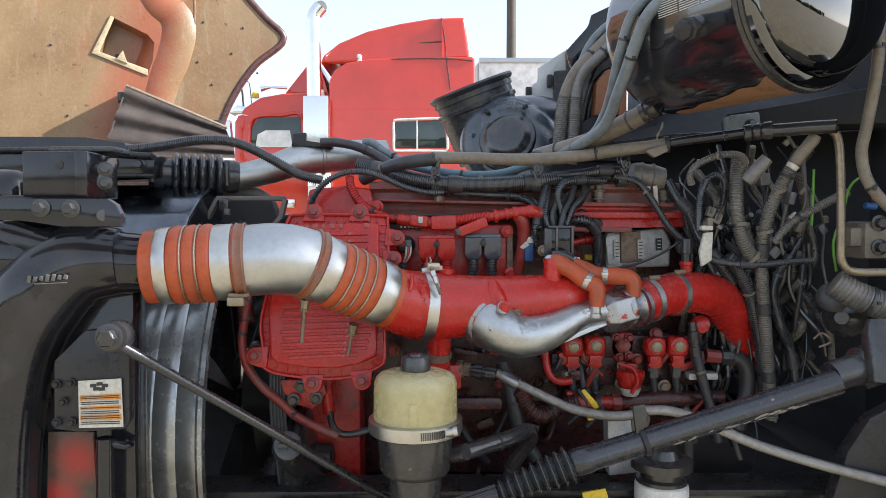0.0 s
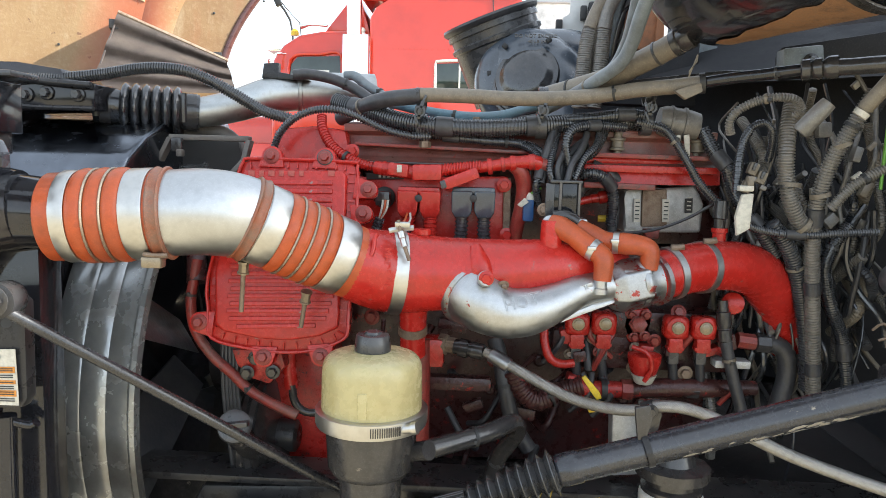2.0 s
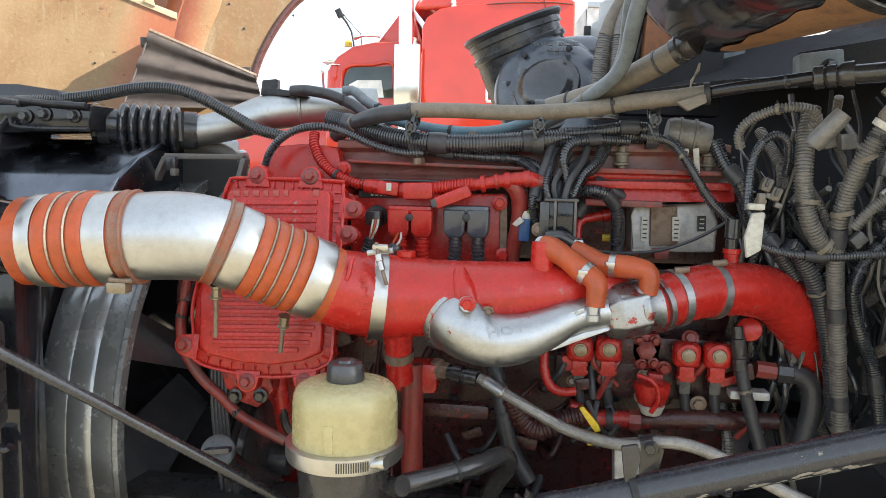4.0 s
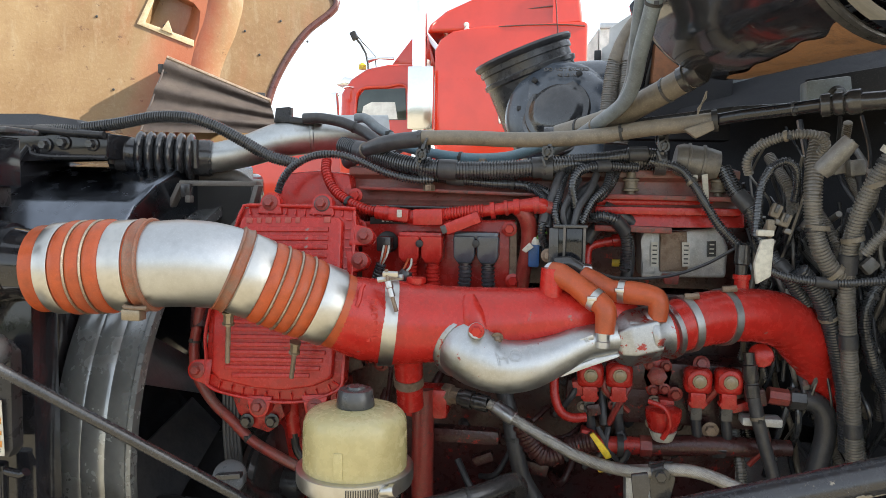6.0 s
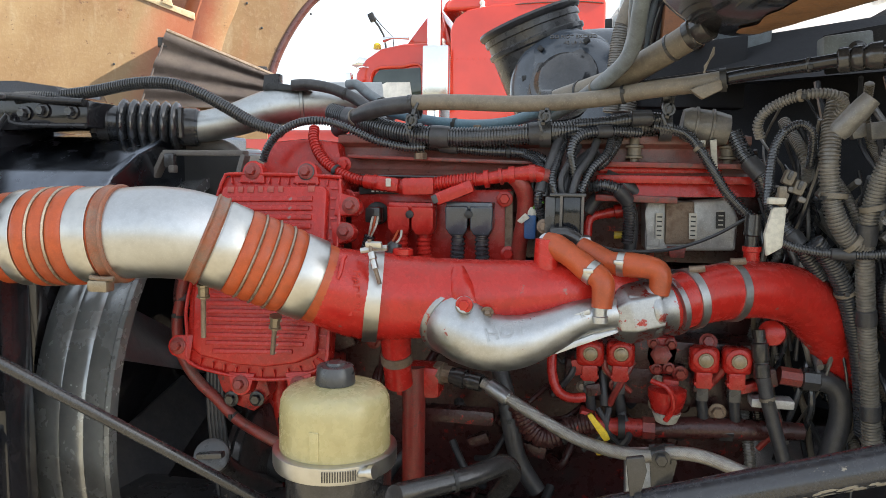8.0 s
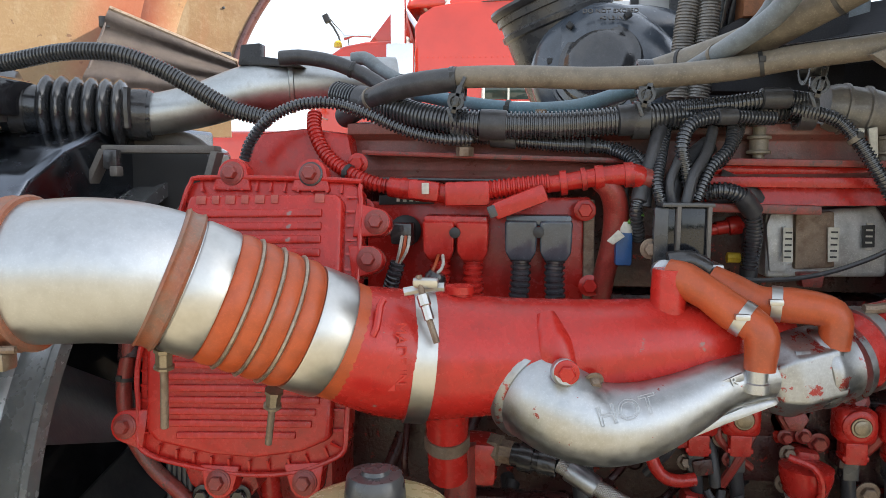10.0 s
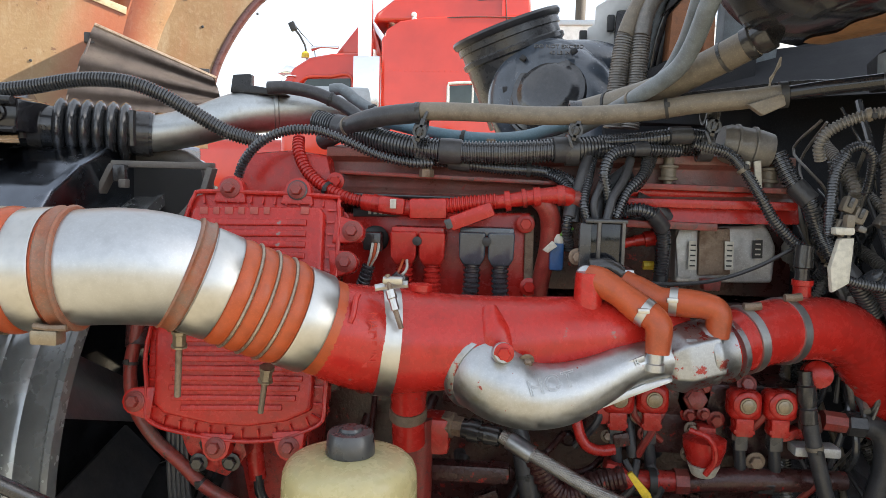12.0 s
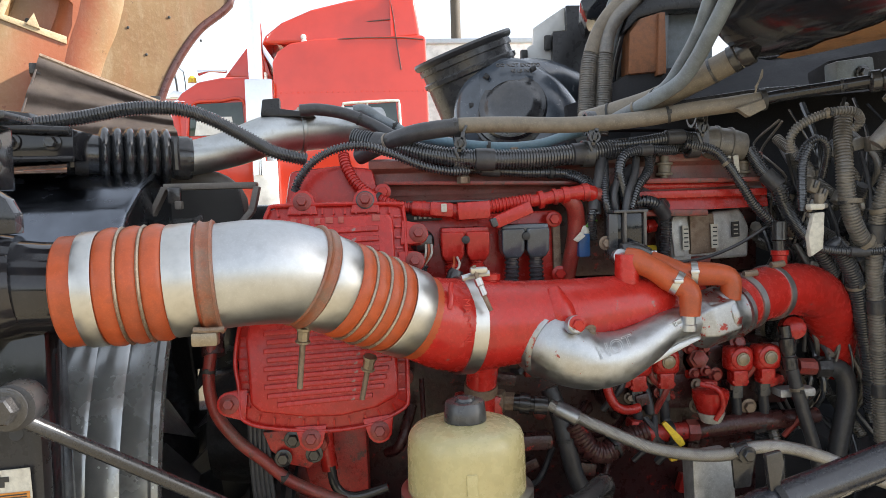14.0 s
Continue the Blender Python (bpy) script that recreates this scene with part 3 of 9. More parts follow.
    tr = sweep([(-0.496, 8.485, 2.438), (-0.495, 8.485, 2.592), (-0.468, 8.485, 2.619), (-0.206, 8.485, 2.633), (0.105, 8.485, 2.640), (0.138, 8.485, 2.613), (0.145, 8.485, 2.439), (0.145, 8.485, 2.291), (0.118, 8.485, 2.257), (-0.206, 8.485, 2.257), (-0.469, 8.485, 2.256), (-0.496, 8.485, 2.290), (-0.496, 8.485, 2.438)], 0.016, 0.03, 8)
    part("window_trim", tr, WHITE, w2)
    part("window_bar", box(((-0.219, 8.487, 2.438)), (0.02, 0.015, 0.36), 0.003), WHITE, w2)
    # exhaust stack and its shield
    st = bmesh.new()
    sweep([(-1.443, 8.450, 1.830), (-1.436, 8.450, 2.832), (-1.438, 8.450, 3.495), (-1.436, 8.450, 3.785), (-1.403, 8.450, 3.878), (-1.349, 8.450, 3.944)], 0.085, 0.04, 20, None, True, st)
    sk = part("exhaust_pipe", st, CHROME, t, "chrome exhaust stack with a turned-out tip")
    part("stack_mouth", lathe((-1.354, 8.440, 3.934), (-1.285, 8.340, 3.937), ((0, 0.070), (0.035, 0.068), (0.036, 0.05)), 20), INK, sk)
    sh = bmesh.new()
    box(((-1.397, 8.360, 2.520)), (0.30, 0.10, 0.72), 0.02, None, sh)
    hs = part("heat_shield", sh, CHROME, t, "chrome heat shield of the stack")
    # visor, roof lights, steps and mirror
    part("sun_visor", plate([(-2.495, 8.600, 2.720), (-2.386, 8.600, 2.815), (-1.993, 8.600, 2.734), (-1.993, 8.600, 2.700), (-2.400, 8.600, 2.720)], (0, 2.2, 0), 0.008), CHROME, t)
    for k in range(3):
        part("roof_light", lathe(((-2.219, 8.750, 2.964)[0] + 0.02 * k, 8.8 + 0.8 * k, (-2.219, 8.750, 2.964)[2] - 0.03), ((-2.219, 8.750, 2.964)[0], 8.8 + 0.8 * k, 9), ((0, 0.05), (0.05, 0.045), (0.075, 0.02)), 12), YELLOW, t)
    part("air_horn", sweep([(-2.172, 8.900, 3.060), (-2.045, 8.900, 3.082), (-1.848, 8.900, 3.075)], [0.035, 0.012, 0.02], 0.03, 10), CHROME, t)
    part("step_panel", box(((-1.378, 8.440, 1.677)), (0.26, 0.1, 0.62), 0.01), TRAILER, t, "pale step panel behind the cab door")
    part("fuel_tank", lathe(((-1.779, 8.900, 1.215)[0], 8.95, 0.85), (5, 8.95, 0.85), ((0, 0.30), (0.03, 0.33), (1.5, 0.33), (1.53, 0.30)), 28), CHROME, t)
    mr = part("mirror", box((-2.41, 8.34, 2.38), (0.07, 0.10, 0.42), 0.02, tilt(0, -4, 0)), CHROME, t, "chrome door mirror")
    part("mirror_arm", sweep([(-2.38, 8.36, 2.56), (-2.34, 8.44, 2.66), (-2.26, 8.56, 2.68)], 0.014, 0.03, 8), CHROME, mr)
    part("mirror_arm", sweep([(-2.40, 8.36, 2.20), (-2.36, 8.44, 2.12), (-2.28, 8.56, 2.08)], 0.014, 0.03, 8), CHROME, mr)
    part("door_handle", box(((-1.746, 8.500, 1.626)), (0.13, 0.05, 0.10), 0.01), CHROME, t)
    for x in (-3.1, 0.9):
        for y in (8.75, 10.7):
            wh = part("wheel", lathe((x, y - 0.15, 0.5), (x, y + 1, 0.5), ((0, 0.36), (0.02, 0.48), (0.06, 0.5), (0.24, 0.5), (0.28, 0.48), (0.3, 0.36)), 32), BLACK, t)
            part("rim", lathe((x, y - 0.155, 0.5), (x, y + 1, 0.5), ((0, 0.30), (0.01, 0.32), (0.31, 0.32)), 24), ALU, wh)
    part("chassis", box((-1.0, 9.75, 0.62), (5.0, 0.9, 0.3), 0.02), SATIN, t)


build_red_truck()


def build_trailer():
    t = thing("white_trailer", (1.6, 16.0, 0), "white box trailer parked beyond the red truck", "trailer")
    x0, x1, zt = (0.871, 14.000, 4.442)[0], (2.396, 14.000, 4.446)[0] + 3.0, (1.449, 14.000, 4.641)[2]
    body = box(((x0 + x1) / 2, 15.3, (zt + 1.1) / 2), (x1 - x0, 2.6, zt - 1.1), 0.03)
    part("body", body, TRAILER, t)
    part("top_rail", box(((x0 + x1) / 2, 13.99, zt - 0.06), (x1 - x0, 0.05, 0.1), 0.01), ALU, t)
    part("front_slope", plate([(x0 - 0.45, 14.2, 1.15), (x0 - 0.45, 14.2, zt - 0.7), (x0 - 0.01, 14.2, zt - 0.05), (x0 - 0.01, 14.2, 1.15)], (0, 2.2, 0), 0.02), TRAILER, t)
    for k in range(2):
        part("wheel", lathe((x1 - 0.8 - k * 1.2, 14.1, 0.5), (x1 - 0.8 - k * 1.2, 16, 0.5), ((0, 0.4), (0.03, 0.5), (0.3, 0.5), (0.33, 0.4)), 24), BLACK, t)
    part("landing_leg", box((x0 + 0.6, 14.4, 0.56), (0.12, 0.12, 1.14), 0.01), SATIN, t)


build_trailer()
tagged(part("utility_pole", lathe(((2.045, 19.000, 6.426)[0], 19.0, -0.05), ((2.045, 19.000, 6.426)[0], 19.0, 9), ((0, 0.15), (12.0, 0.11)), 14), POLE), "tall weathered wooden utility pole on the yard", "pole")


def build_mast():
    t = thing("far_mast", ((-10.977, 40.000, 8.380)[0], 40.0, 0), "far thin lattice boom against the sky", "crane")
    a, b = Vector((-11.587, 40.000, 10.294)), Vector((-10.780, 40.000, 8.854))
    foot = Vector((b.x + 0.25, 40.0, 0.0))
    bm = sweep([foot, mid(foot, b), b, a], 0.06, 0.6, 6)
    part("boom", bm, SATIN, t)
    part("hook_block", box(a, (0.35, 0.25, 0.5), 0.06, tilt(0, -25, 0)), SATIN, t)
    part("stay", sweep([a + Vector((0.1, 0, 0.1)), mid(a, b) + Vector((0.35, 0, 0.0)), b + Vector((0.5, 0, -0.3)), Vector((b.x + 0.6, 40, 0))], 0.03, 0.6, 6), SATIN, t)


build_mast()

# ---- the truck that stands open: cab, rails, wheels ----


def build_cab():
    t = thing("truck_cab", (1.9, 1.95, 0.0), "dark cab behind the open engine bay", "truck cab", kind="structure")
    part("firewall", box((1.04, 2.14, 1.28), (0.1, 2.28, 1.16), 0.02), CAB, t)
    # unseen cab bulk, its near side and roof height set to shade the bay
    part("cab_body_sun_block", plate([(1.10, 0.87, 0.65), (1.10, 0.87, 1.82), (1.68, 0.87, 2.84), (2.74, 0.87, 2.88), (2.74, 0.87, 0.65)], (0, 1.76, 0), 0.08, None, 3), CAB, t)
    part("wheel", lathe((1.6, 0.53, 0.5), (1.6, 2, 0.5), ((0, 0.36), (0.03, 0.5), (0.3, 0.5), (0.33, 0.36)), 28), BLACK, t)
    part("wheel", lathe((1.6, 2.64, 0.5), (1.6, 4, 0.5), ((0, 0.36), (0.03, 0.5), (0.3, 0.5), (0.33, 0.36)), 28), BLACK, t)
    part("inner_panel", plate([(0.36, 1.98, 1.60), (0.99, 1.62, 1.62), (0.99, 1.62, 0.95), (0.62, 1.98, 0.95)], (0.0, 0.02, 0), 0.003), CAB, t)
    part("upper_panel", plate([(0.42, 1.72, 1.585), (0.99, 1.5, 1.60), (0.99, 1.72, 1.74), (0.50, 1.92, 1.70)], (0.0, 0.02, 0), 0.003), CAB, t)
    part("cowl_wall", plate([(0.301, 1.930, 1.630), (0.446, 1.930, 1.667), (0.820, 1.930, 1.736), (0.932, 1.930, 1.734), (0.953, 1.930, 1.361), (0.306, 1.930, 1.463)], (0, 0.03, 0), 0.004), CAB, t)
    hb = part("heater_box", plate([(0.335, 2.410, 1.922), (0.431, 2.410, 1.984), (0.436, 2.410, 1.914), (0.394, 2.410, 1.911), (0.391, 2.410, 1.787), (0.363, 2.410, 1.774), (0.313, 2.410, 1.788), (0.315, 2.410, 1.866), (0.334, 2.410, 1.876)], (0.02, 0.10, 0), 0.005), TRAILER, t, "pale grey plastic heater box")
    part("post", plate([(0.426, 2.380, 1.979), (0.523, 2.380, 1.979), (0.520, 2.380, 1.799), (0.467, 2.380, 1.603), (0.382, 2.380, 1.736), (0.386, 2.380, 1.904), (0.428, 2.380, 1.907)], (0.01, 0.10, 0), 0.005), SATIN, hb)
    part("clip", box(((0.375, 2.400, 1.876)), (0.018, 0.02, 0.042), 0.004), INK, hb)
    part("clip", box(((0.304, 2.400, 1.841)), (0.020, 0.02, 0.030), 0.004), INK, hb)
    part("brown_panel", plate([(0.383, 1.760, 1.664), (0.387, 1.760, 1.748), (0.410, 1.760, 1.777), (0.461, 1.760, 1.792), (0.462, 1.760, 1.670)], (0, 0.05, 0), 0.006), RUST, t, "rust brown painted panel")
    part("panel_flange", plate([(0.442, 1.752, 1.660), (0.446, 1.752, 1.784), (0.460, 1.752, 1.788), (0.461, 1.752, 1.664)], (0, 0.02, 0), 0.003), RUST, t)
    part("grey_panel", plate([(0.495, 1.830, 1.654), (0.499, 1.830, 1.816), (0.599, 1.830, 1.819), (0.597, 1.830, 1.652)], (0, 0.05, 0), 0.006), HOSE_GREY, t, "pale grey panel")
    part("ledge", plate([(0.348, 1.770, 1.646), (0.387, 1.770, 1.668), (0.542, 1.770, 1.687), (0.540, 1.770, 1.550), (0.323, 1.770, 1.554)], (0, 0.05, 0), 0.006), CAB, t)
    part("lintel", plate([(0.376, 1.775, 1.747), (0.398, 1.775, 1.807), (0.437, 1.775, 1.841), (0.606, 1.775, 1.840), (0.594, 1.775, 1.803), (0.472, 1.775, 1.797), (0.412, 1.775, 1.781)], (0, 0.05, 0), 0.005), SATIN, t)
    part("cowl_cover", plate([(0.349, 1.980, 1.876), (0.412, 1.980, 1.946), (0.419, 1.980, 1.977), (0.490, 1.980, 2.010), (0.568, 1.980, 2.038), (0.820, 1.980, 2.080), (0.822, 1.980, 1.924), (0.498, 1.980, 1.920), (0.428, 1.980, 1.845), (0.365, 1.980, 1.830)], (0.05, 0.2, 0), 0.01), GLOSS, t, "black moulded cowl cover")
    part("axle", box((1.6, 1.95, 0.5), (0.14, 2.3, 0.14), 0.02), GRIME, t)


build_cab()


def build_rails():
    for y in (1.30, 2.20):
        t = thing("frame_rail", (0.2, y + 0.04, 0.62), "oily black steel chassis rail", "chassis", "chassis rails")
        part("web", box((0.75, y + 0.06, 0.77), (2.75, 0.012, 0.27), 0.003), GRIME, t)
        part("flange", box((0.75, y + 0.02, 0.902), (2.75, 0.09, 0.012), 0.003), SATIN, t)
        part("flange", box((0.75, y + 0.02, 0.634), (2.75, 0.09, 0.012), 0.003), SATIN, t)
    t = thing("front_axle", (-1.2, 1.75, 0.0), "front axle with its wheels under the chassis", "axle")
    part("beam", box((-1.2, 1.75, 0.52), (0.12, 1.9, 0.12), 0.02), GRIME, t)
    for y in (0.98, 2.44):
        part("spring_pack", box((-0.95, y + 0.24, 0.60), (0.8, 0.09, 0.06), 0.01), GRIME, t)
        part("wheel", lathe((-1.2, y - 0.14, 0.5), (-1.2, y + 1, 0.5), ((0, 0.30), (0.02, 0.42), (0.06, 0.5), (0.24, 0.5), (0.28, 0.42), (0.30, 0.30)), 32), BLACK, t)
    t = thing("oil_pan", (0.3, 1.75, 0.6), "oily black pan and crossmember under the engine", "engine pan")
    part("pan", box((0.3, 1.75, 0.74), (1.2, 0.7, 0.22), 0.05), GRIME, t)
    part("crossmember", box((0.95, 1.75, 0.74), (0.12, 0.86, 0.2), 0.01), GRIME, t)


build_rails()


def build_hood():
    """The tilted hood: tan fibreglass inner side with a rim along its round edge, a step and a square pocket."""
    face = Vector((0.371, -0.928, 0.0))
    t = thing("hood", [(-1.045, 2.512, 1.705)][0], "tilted truck hood, weathered tan fibreglass inside", "hood")
    rim = [(-0.809, 2.606, 1.672), (-0.795, 2.612, 1.748), (-0.771, 2.622, 1.822), (-0.729, 2.639, 1.908), (-0.673, 2.661, 1.991), (-0.580, 2.698, 2.089), (-0.643, 2.673, 2.161), (-0.707, 2.647, 2.232), (-0.809, 2.606, 2.348), (-1.017, 2.523, 2.530)]
    q = [Vector(p) for p in [(-1.126, 2.480, 2.108), (-1.020, 2.522, 2.058), (-1.001, 2.529, 2.032), (-1.007, 2.527, 1.968), (-1.022, 2.521, 1.920), (-1.173, 2.461, 1.976)]]
    far = [(-1.961, 2.146, 2.355), (-1.982, 2.137, 1.507), (-0.810, 2.606, 1.532)]
    shell = bmesh.new()
    pool = {}

    def vert(p):
        k = tuple(round(c, 4) for c in p)
        if k not in pool:
            pool[k] = shell.verts.new(p)
        return pool[k]

    for ring in (rim + q[:5], [rim[9]] + far + [rim[0], q[4], q[5], q[0]]):
        shell.faces.new([vert(p) for p in ring])
    ext = bmesh.ops.extrude_face_region(shell, geom=list(shell.faces))
    bmesh.ops.translate(shell, vec=face * -0.025, verts=[v for v in ext["geom"] if isinstance(v, bmesh.types.BMVert)])
    part("shell", shell, TAN, t, smooth=False)
    # tray of the square pocket
    tray = bmesh.new()
    front, rear = [tray.verts.new(p - face * 0.024) for p in q], [tray.verts.new(p + (sum(q, Vector()) / 6 - p) * 0.08 - face * 0.062) for p in q]
    for k in range(6):
        tray.faces.new((front[k], front[(k + 1) % 6], rear[(k + 1) % 6], rear[k]))
    tray.faces.new(rear)
    part("pocket", tray, TAN, t, "recessed square pocket", smooth=False)
    part("edge_lip", sweep([Vector(p) - face * 0.004 for p in rim], 0.013, 0.02, 12), RIM, t, "dark maroon rim of the hood")
    # a rounded step between the inner field and the outer field
    ridge = sweep([Vector(p) - face * 0.108 for p in [(-1.028, 2.519, 2.334), (-1.007, 2.527, 2.220), (-0.981, 2.538, 2.169), (-0.939, 2.554, 2.138), (-0.924, 2.560, 2.082), (-0.941, 2.553, 1.991), (-0.970, 2.542, 1.908), (-0.988, 2.535, 1.837), (-1.003, 2.529, 1.747), (-1.018, 2.523, 1.663)]], [0.118, 0.119, 0.120, 0.122, 0.122, 0.121, 0.120, 0.119, 0.118, 0.117], 0.02, 96)
    part("ridge", ridge, TAN, t)
    part("crease", sweep([Vector(p) - face * 0.004 for p in [(-0.899, 2.571, 2.314), (-0.874, 2.580, 2.178), (-0.888, 2.575, 2.056), (-0.925, 2.560, 1.912), (-0.958, 2.547, 1.790)]], 0.006, 0.02, 8), TAN, t)
    # ledge and tab carry the sunlit tone in their colour
    part("pocket_ledge", plate([Vector(p) + face * 0.006 for p in [(-1.129, 2.478, 2.111), (-1.119, 2.482, 2.105), (-1.164, 2.465, 1.985), (-1.021, 2.521, 1.936), (-1.022, 2.521, 1.914), (-1.186, 2.455, 1.977)]], face * -0.012, 0.002), SUNLIT_TAN, t, "moulded ledge of the pocket, coloured as sunlit")
    part("pocket_tab", plate([Vector(p) + face * 0.012 for p in [(-1.115, 2.484, 1.962), (-1.095, 2.492, 1.995), (-1.082, 2.497, 1.950)]], face * -0.02, 0.002), SUNLIT_TAN, t)
    part("pocket_screw", lathe(Vector([(-1.114, 2.484, 1.989)][0]) - face * 0.060, Vector([(-1.114, 2.484, 1.989)][0]) + face, ((0, 0.007), (0.005, 0.006)), 10), INK, t)
    for px in [(-0.719, 2.642, 2.115), (-0.673, 2.661, 1.954), (-0.848, 2.591, 2.121), (-0.867, 2.583, 1.977), (-1.257, 2.427, 1.761), (-1.300, 2.410, 1.994), (-0.823, 2.601, 1.900), (-0.757, 2.627, 2.018), (-0.901, 2.570, 2.135)]:
        part("fixing_hole", lathe(Vector(px), Vector(px) + face, ((0, 0.004), (0.003, 0.004), (0.004, 0.002)), 10), INK, t)
    # the flap: a corrugated rubber sheet hung in front of the hood
    tl, tr, br, bl = [Vector(p) for p in [(-1.040, 2.384, 1.853), (-0.742, 2.503, 1.730), (-0.700, 2.461, 1.622), (-1.091, 2.303, 1.611)]]
    fl = bmesh.new()
    rows = []
    n = 40
    for i in range(n + 1):
        u = i / n
        left, right = tl.lerp(bl, u), tr.lerp(br, u)
        if u < 0.25:
            right = right.lerp(left, (0.25 - u) * 0.12)
        wave = face * (0.009 * math.sin(u * 3.0 * 2 * math.pi))
        rows.append([fl.verts.new(left.lerp(right, k / 16) + wave) for k in range(17)])
    for r0, r1 in zip(rows, rows[1:]):
        for k in range(16):
            fl.faces.new((r0[k], r0[k + 1], r1[k + 1], r1[k]))
    bmesh.ops.solidify(fl, geom=list(fl.faces), thickness=0.008)
    f = thing("splash_flap", bl, "dark brown corrugated rubber splash flap on the hood", "mud flap")
    part("sheet", fl, FLAP, f)
    part("top_return", plate([tl, tr, tr - face * 0.125, tl - face * 0.125], (0, 0, 0.006), 0.002), FLAP, f)
    part("end_return", plate([tl, tl - face * 0.125, bl - face * 0.185, bl], (0.006, 0, 0), 0.002), FLAP, f)
    part("top_edge", sweep([tl, mid(tl, tr), tr], 0.007, 0.03, 8), RUSTY, f)
    for at in (tl + (bl - tl) * 0.15, tl.lerp(tr, 0.9)):
        part("fixing", box(at - face * 0.03, (0.03, 0.06, 0.03), 0.004, tilt(0, 0, 22)), SATIN, f)
    low = Vector([(-0.961, 2.546, 1.545)][0])
    part("hinge_arm", sweep([low - face * 0.02, (-0.80, 2.42, 1.2), (-0.66, 2.28, 0.92)], 0.02, 0.05, 10), SATIN, t)


build_hood()


def build_air_intake():
    """Black intake elbow with a wide flared mouth, far side of the engine."""
    t = thing("air_intake_elbow", ((0.225, 2.070, 1.598)), "black moulded air intake elbow with a flared mouth", "air intake")
    mouth = Vector((0.100, 2.20, 1.808))
    d = Vector((-0.36, -0.12, 0.93)).normalized()
    r = 0.128
    base = mouth - d * 0.09
    m = lathe(base, mouth, ((-0.12, r * 0.90), (0.0, r * 0.93), (0.030, r * 0.935), (0.034, r * 0.985), (0.044, r * 0.99), (0.048, r * 0.94), (0.070, r * 0.94), (0.072, r * 0.97), (0.086, r * 0.97), (0.086, r * 0.90), (0.03, r * 0.82), (0.0, r * 0.5)), 48)
    part("mouth", m, PLASTIC, t)
    part("mouth_rim", lathe(base + d * 0.084, mouth + d, ((0, r * 0.99), (0.004, r * 1.03), (0.012, r * 1.05), (0.018, r * 1.03), (0.018, r * 0.95), (0.004, r * 0.93)), 48, None, False), BLACK, t)
    part("rim_band", lathe(base + d * 0.066, mouth + d, ((0, r * 0.92), (0.002, r * 0.985), (0.014, r * 0.985), (0.016, r * 0.94)), 48, None, False), PLASTIC, t)
    body = sweep([base + d * 0.0, base - d * 0.05, Vector((0.187, 2.150, 1.671)), Vector((0.241, 2.120, 1.645)), Vector((0.281, 2.100, 1.593)), Vector((0.297, 2.080, 1.507))], [r * 0.76, r * 0.80, r * 0.86, r * 0.86, r * 0.82, r * 0.8], 0.02, 40)
    part("elbow", body, BLUE_PLASTIC, t)
    back = sweep([(0.164, 2.200, 1.677), (0.239, 2.240, 1.704), (0.324, 2.280, 1.725), (0.412, 2.330, 1.723)], [r * 0.70, r * 0.72, r * 0.62, r * 0.5], 0.02, 28)
    part("duct", back, BLUE_PLASTIC, t)
    col = part("collar", lathe((0.205, 2.13, 1.63), (0.19, 1.9, 1.66), ((0, 0.142), (0.03, 0.142), (0.05, 0.136), (0.062, 0.126), (0.075, 0.10), (0.08, 0.06)), 56), BLUE_PLASTIC, t)
    letters("raised_words", "DO NOT EXCEED", 0.0135, 0.0012, (0.214, 2.044, 1.742), tilt(62, 0, 0), DUSTY, col)
    letters("raised_words", "40 LB IN", 0.0125, 0.0012, (0.216, 2.036, 1.727), tilt(62, 0, 0), DUSTY, col)
    c0 = Vector((0.205, 2.06, 1.63))
    ax = Vector((-0.30, -0.90, 0.30)).normalized()
    lid = part("end_lid", lathe(c0, c0 + ax, ((-0.03, 0.100), (0.0, 0.104), (0.006, 0.104), (0.010, 0.102), (0.013, 0.100), (0.016, 0.098), (0.026, 0.095), (0.029, 0.088), (0.031, 0.084), (0.042, 0.080), (0.045, 0.072), (0.047, 0.066), (0.056, 0.058), (0.060, 0.046), (0.064, 0.030), (0.066, 0.0)), 56), WET_RUBBER, t, "shiny black domed lid")
    part("lid_ring", lathe(c0 + ax * 0.010, c0 + ax, ((0, 0.100), (0.004, 0.106), (0.010, 0.104), (0.012, 0.098)), 56, None, False), PLASTIC, lid)
    for w in (-38, 8, 52, 118):
        u = ax.cross(Vector((0, 0, 1))).normalized() * math.cos(radians(w)) + Vector((0, 0, 1)) * math.sin(radians(w))
        part("clip", box(c0 + ax * 0.022 + u * 0.104, (0.012, 0.02, 0.014), 0.003, tilt(0, -w, 0)), SATIN, lid)


build_air_intake()


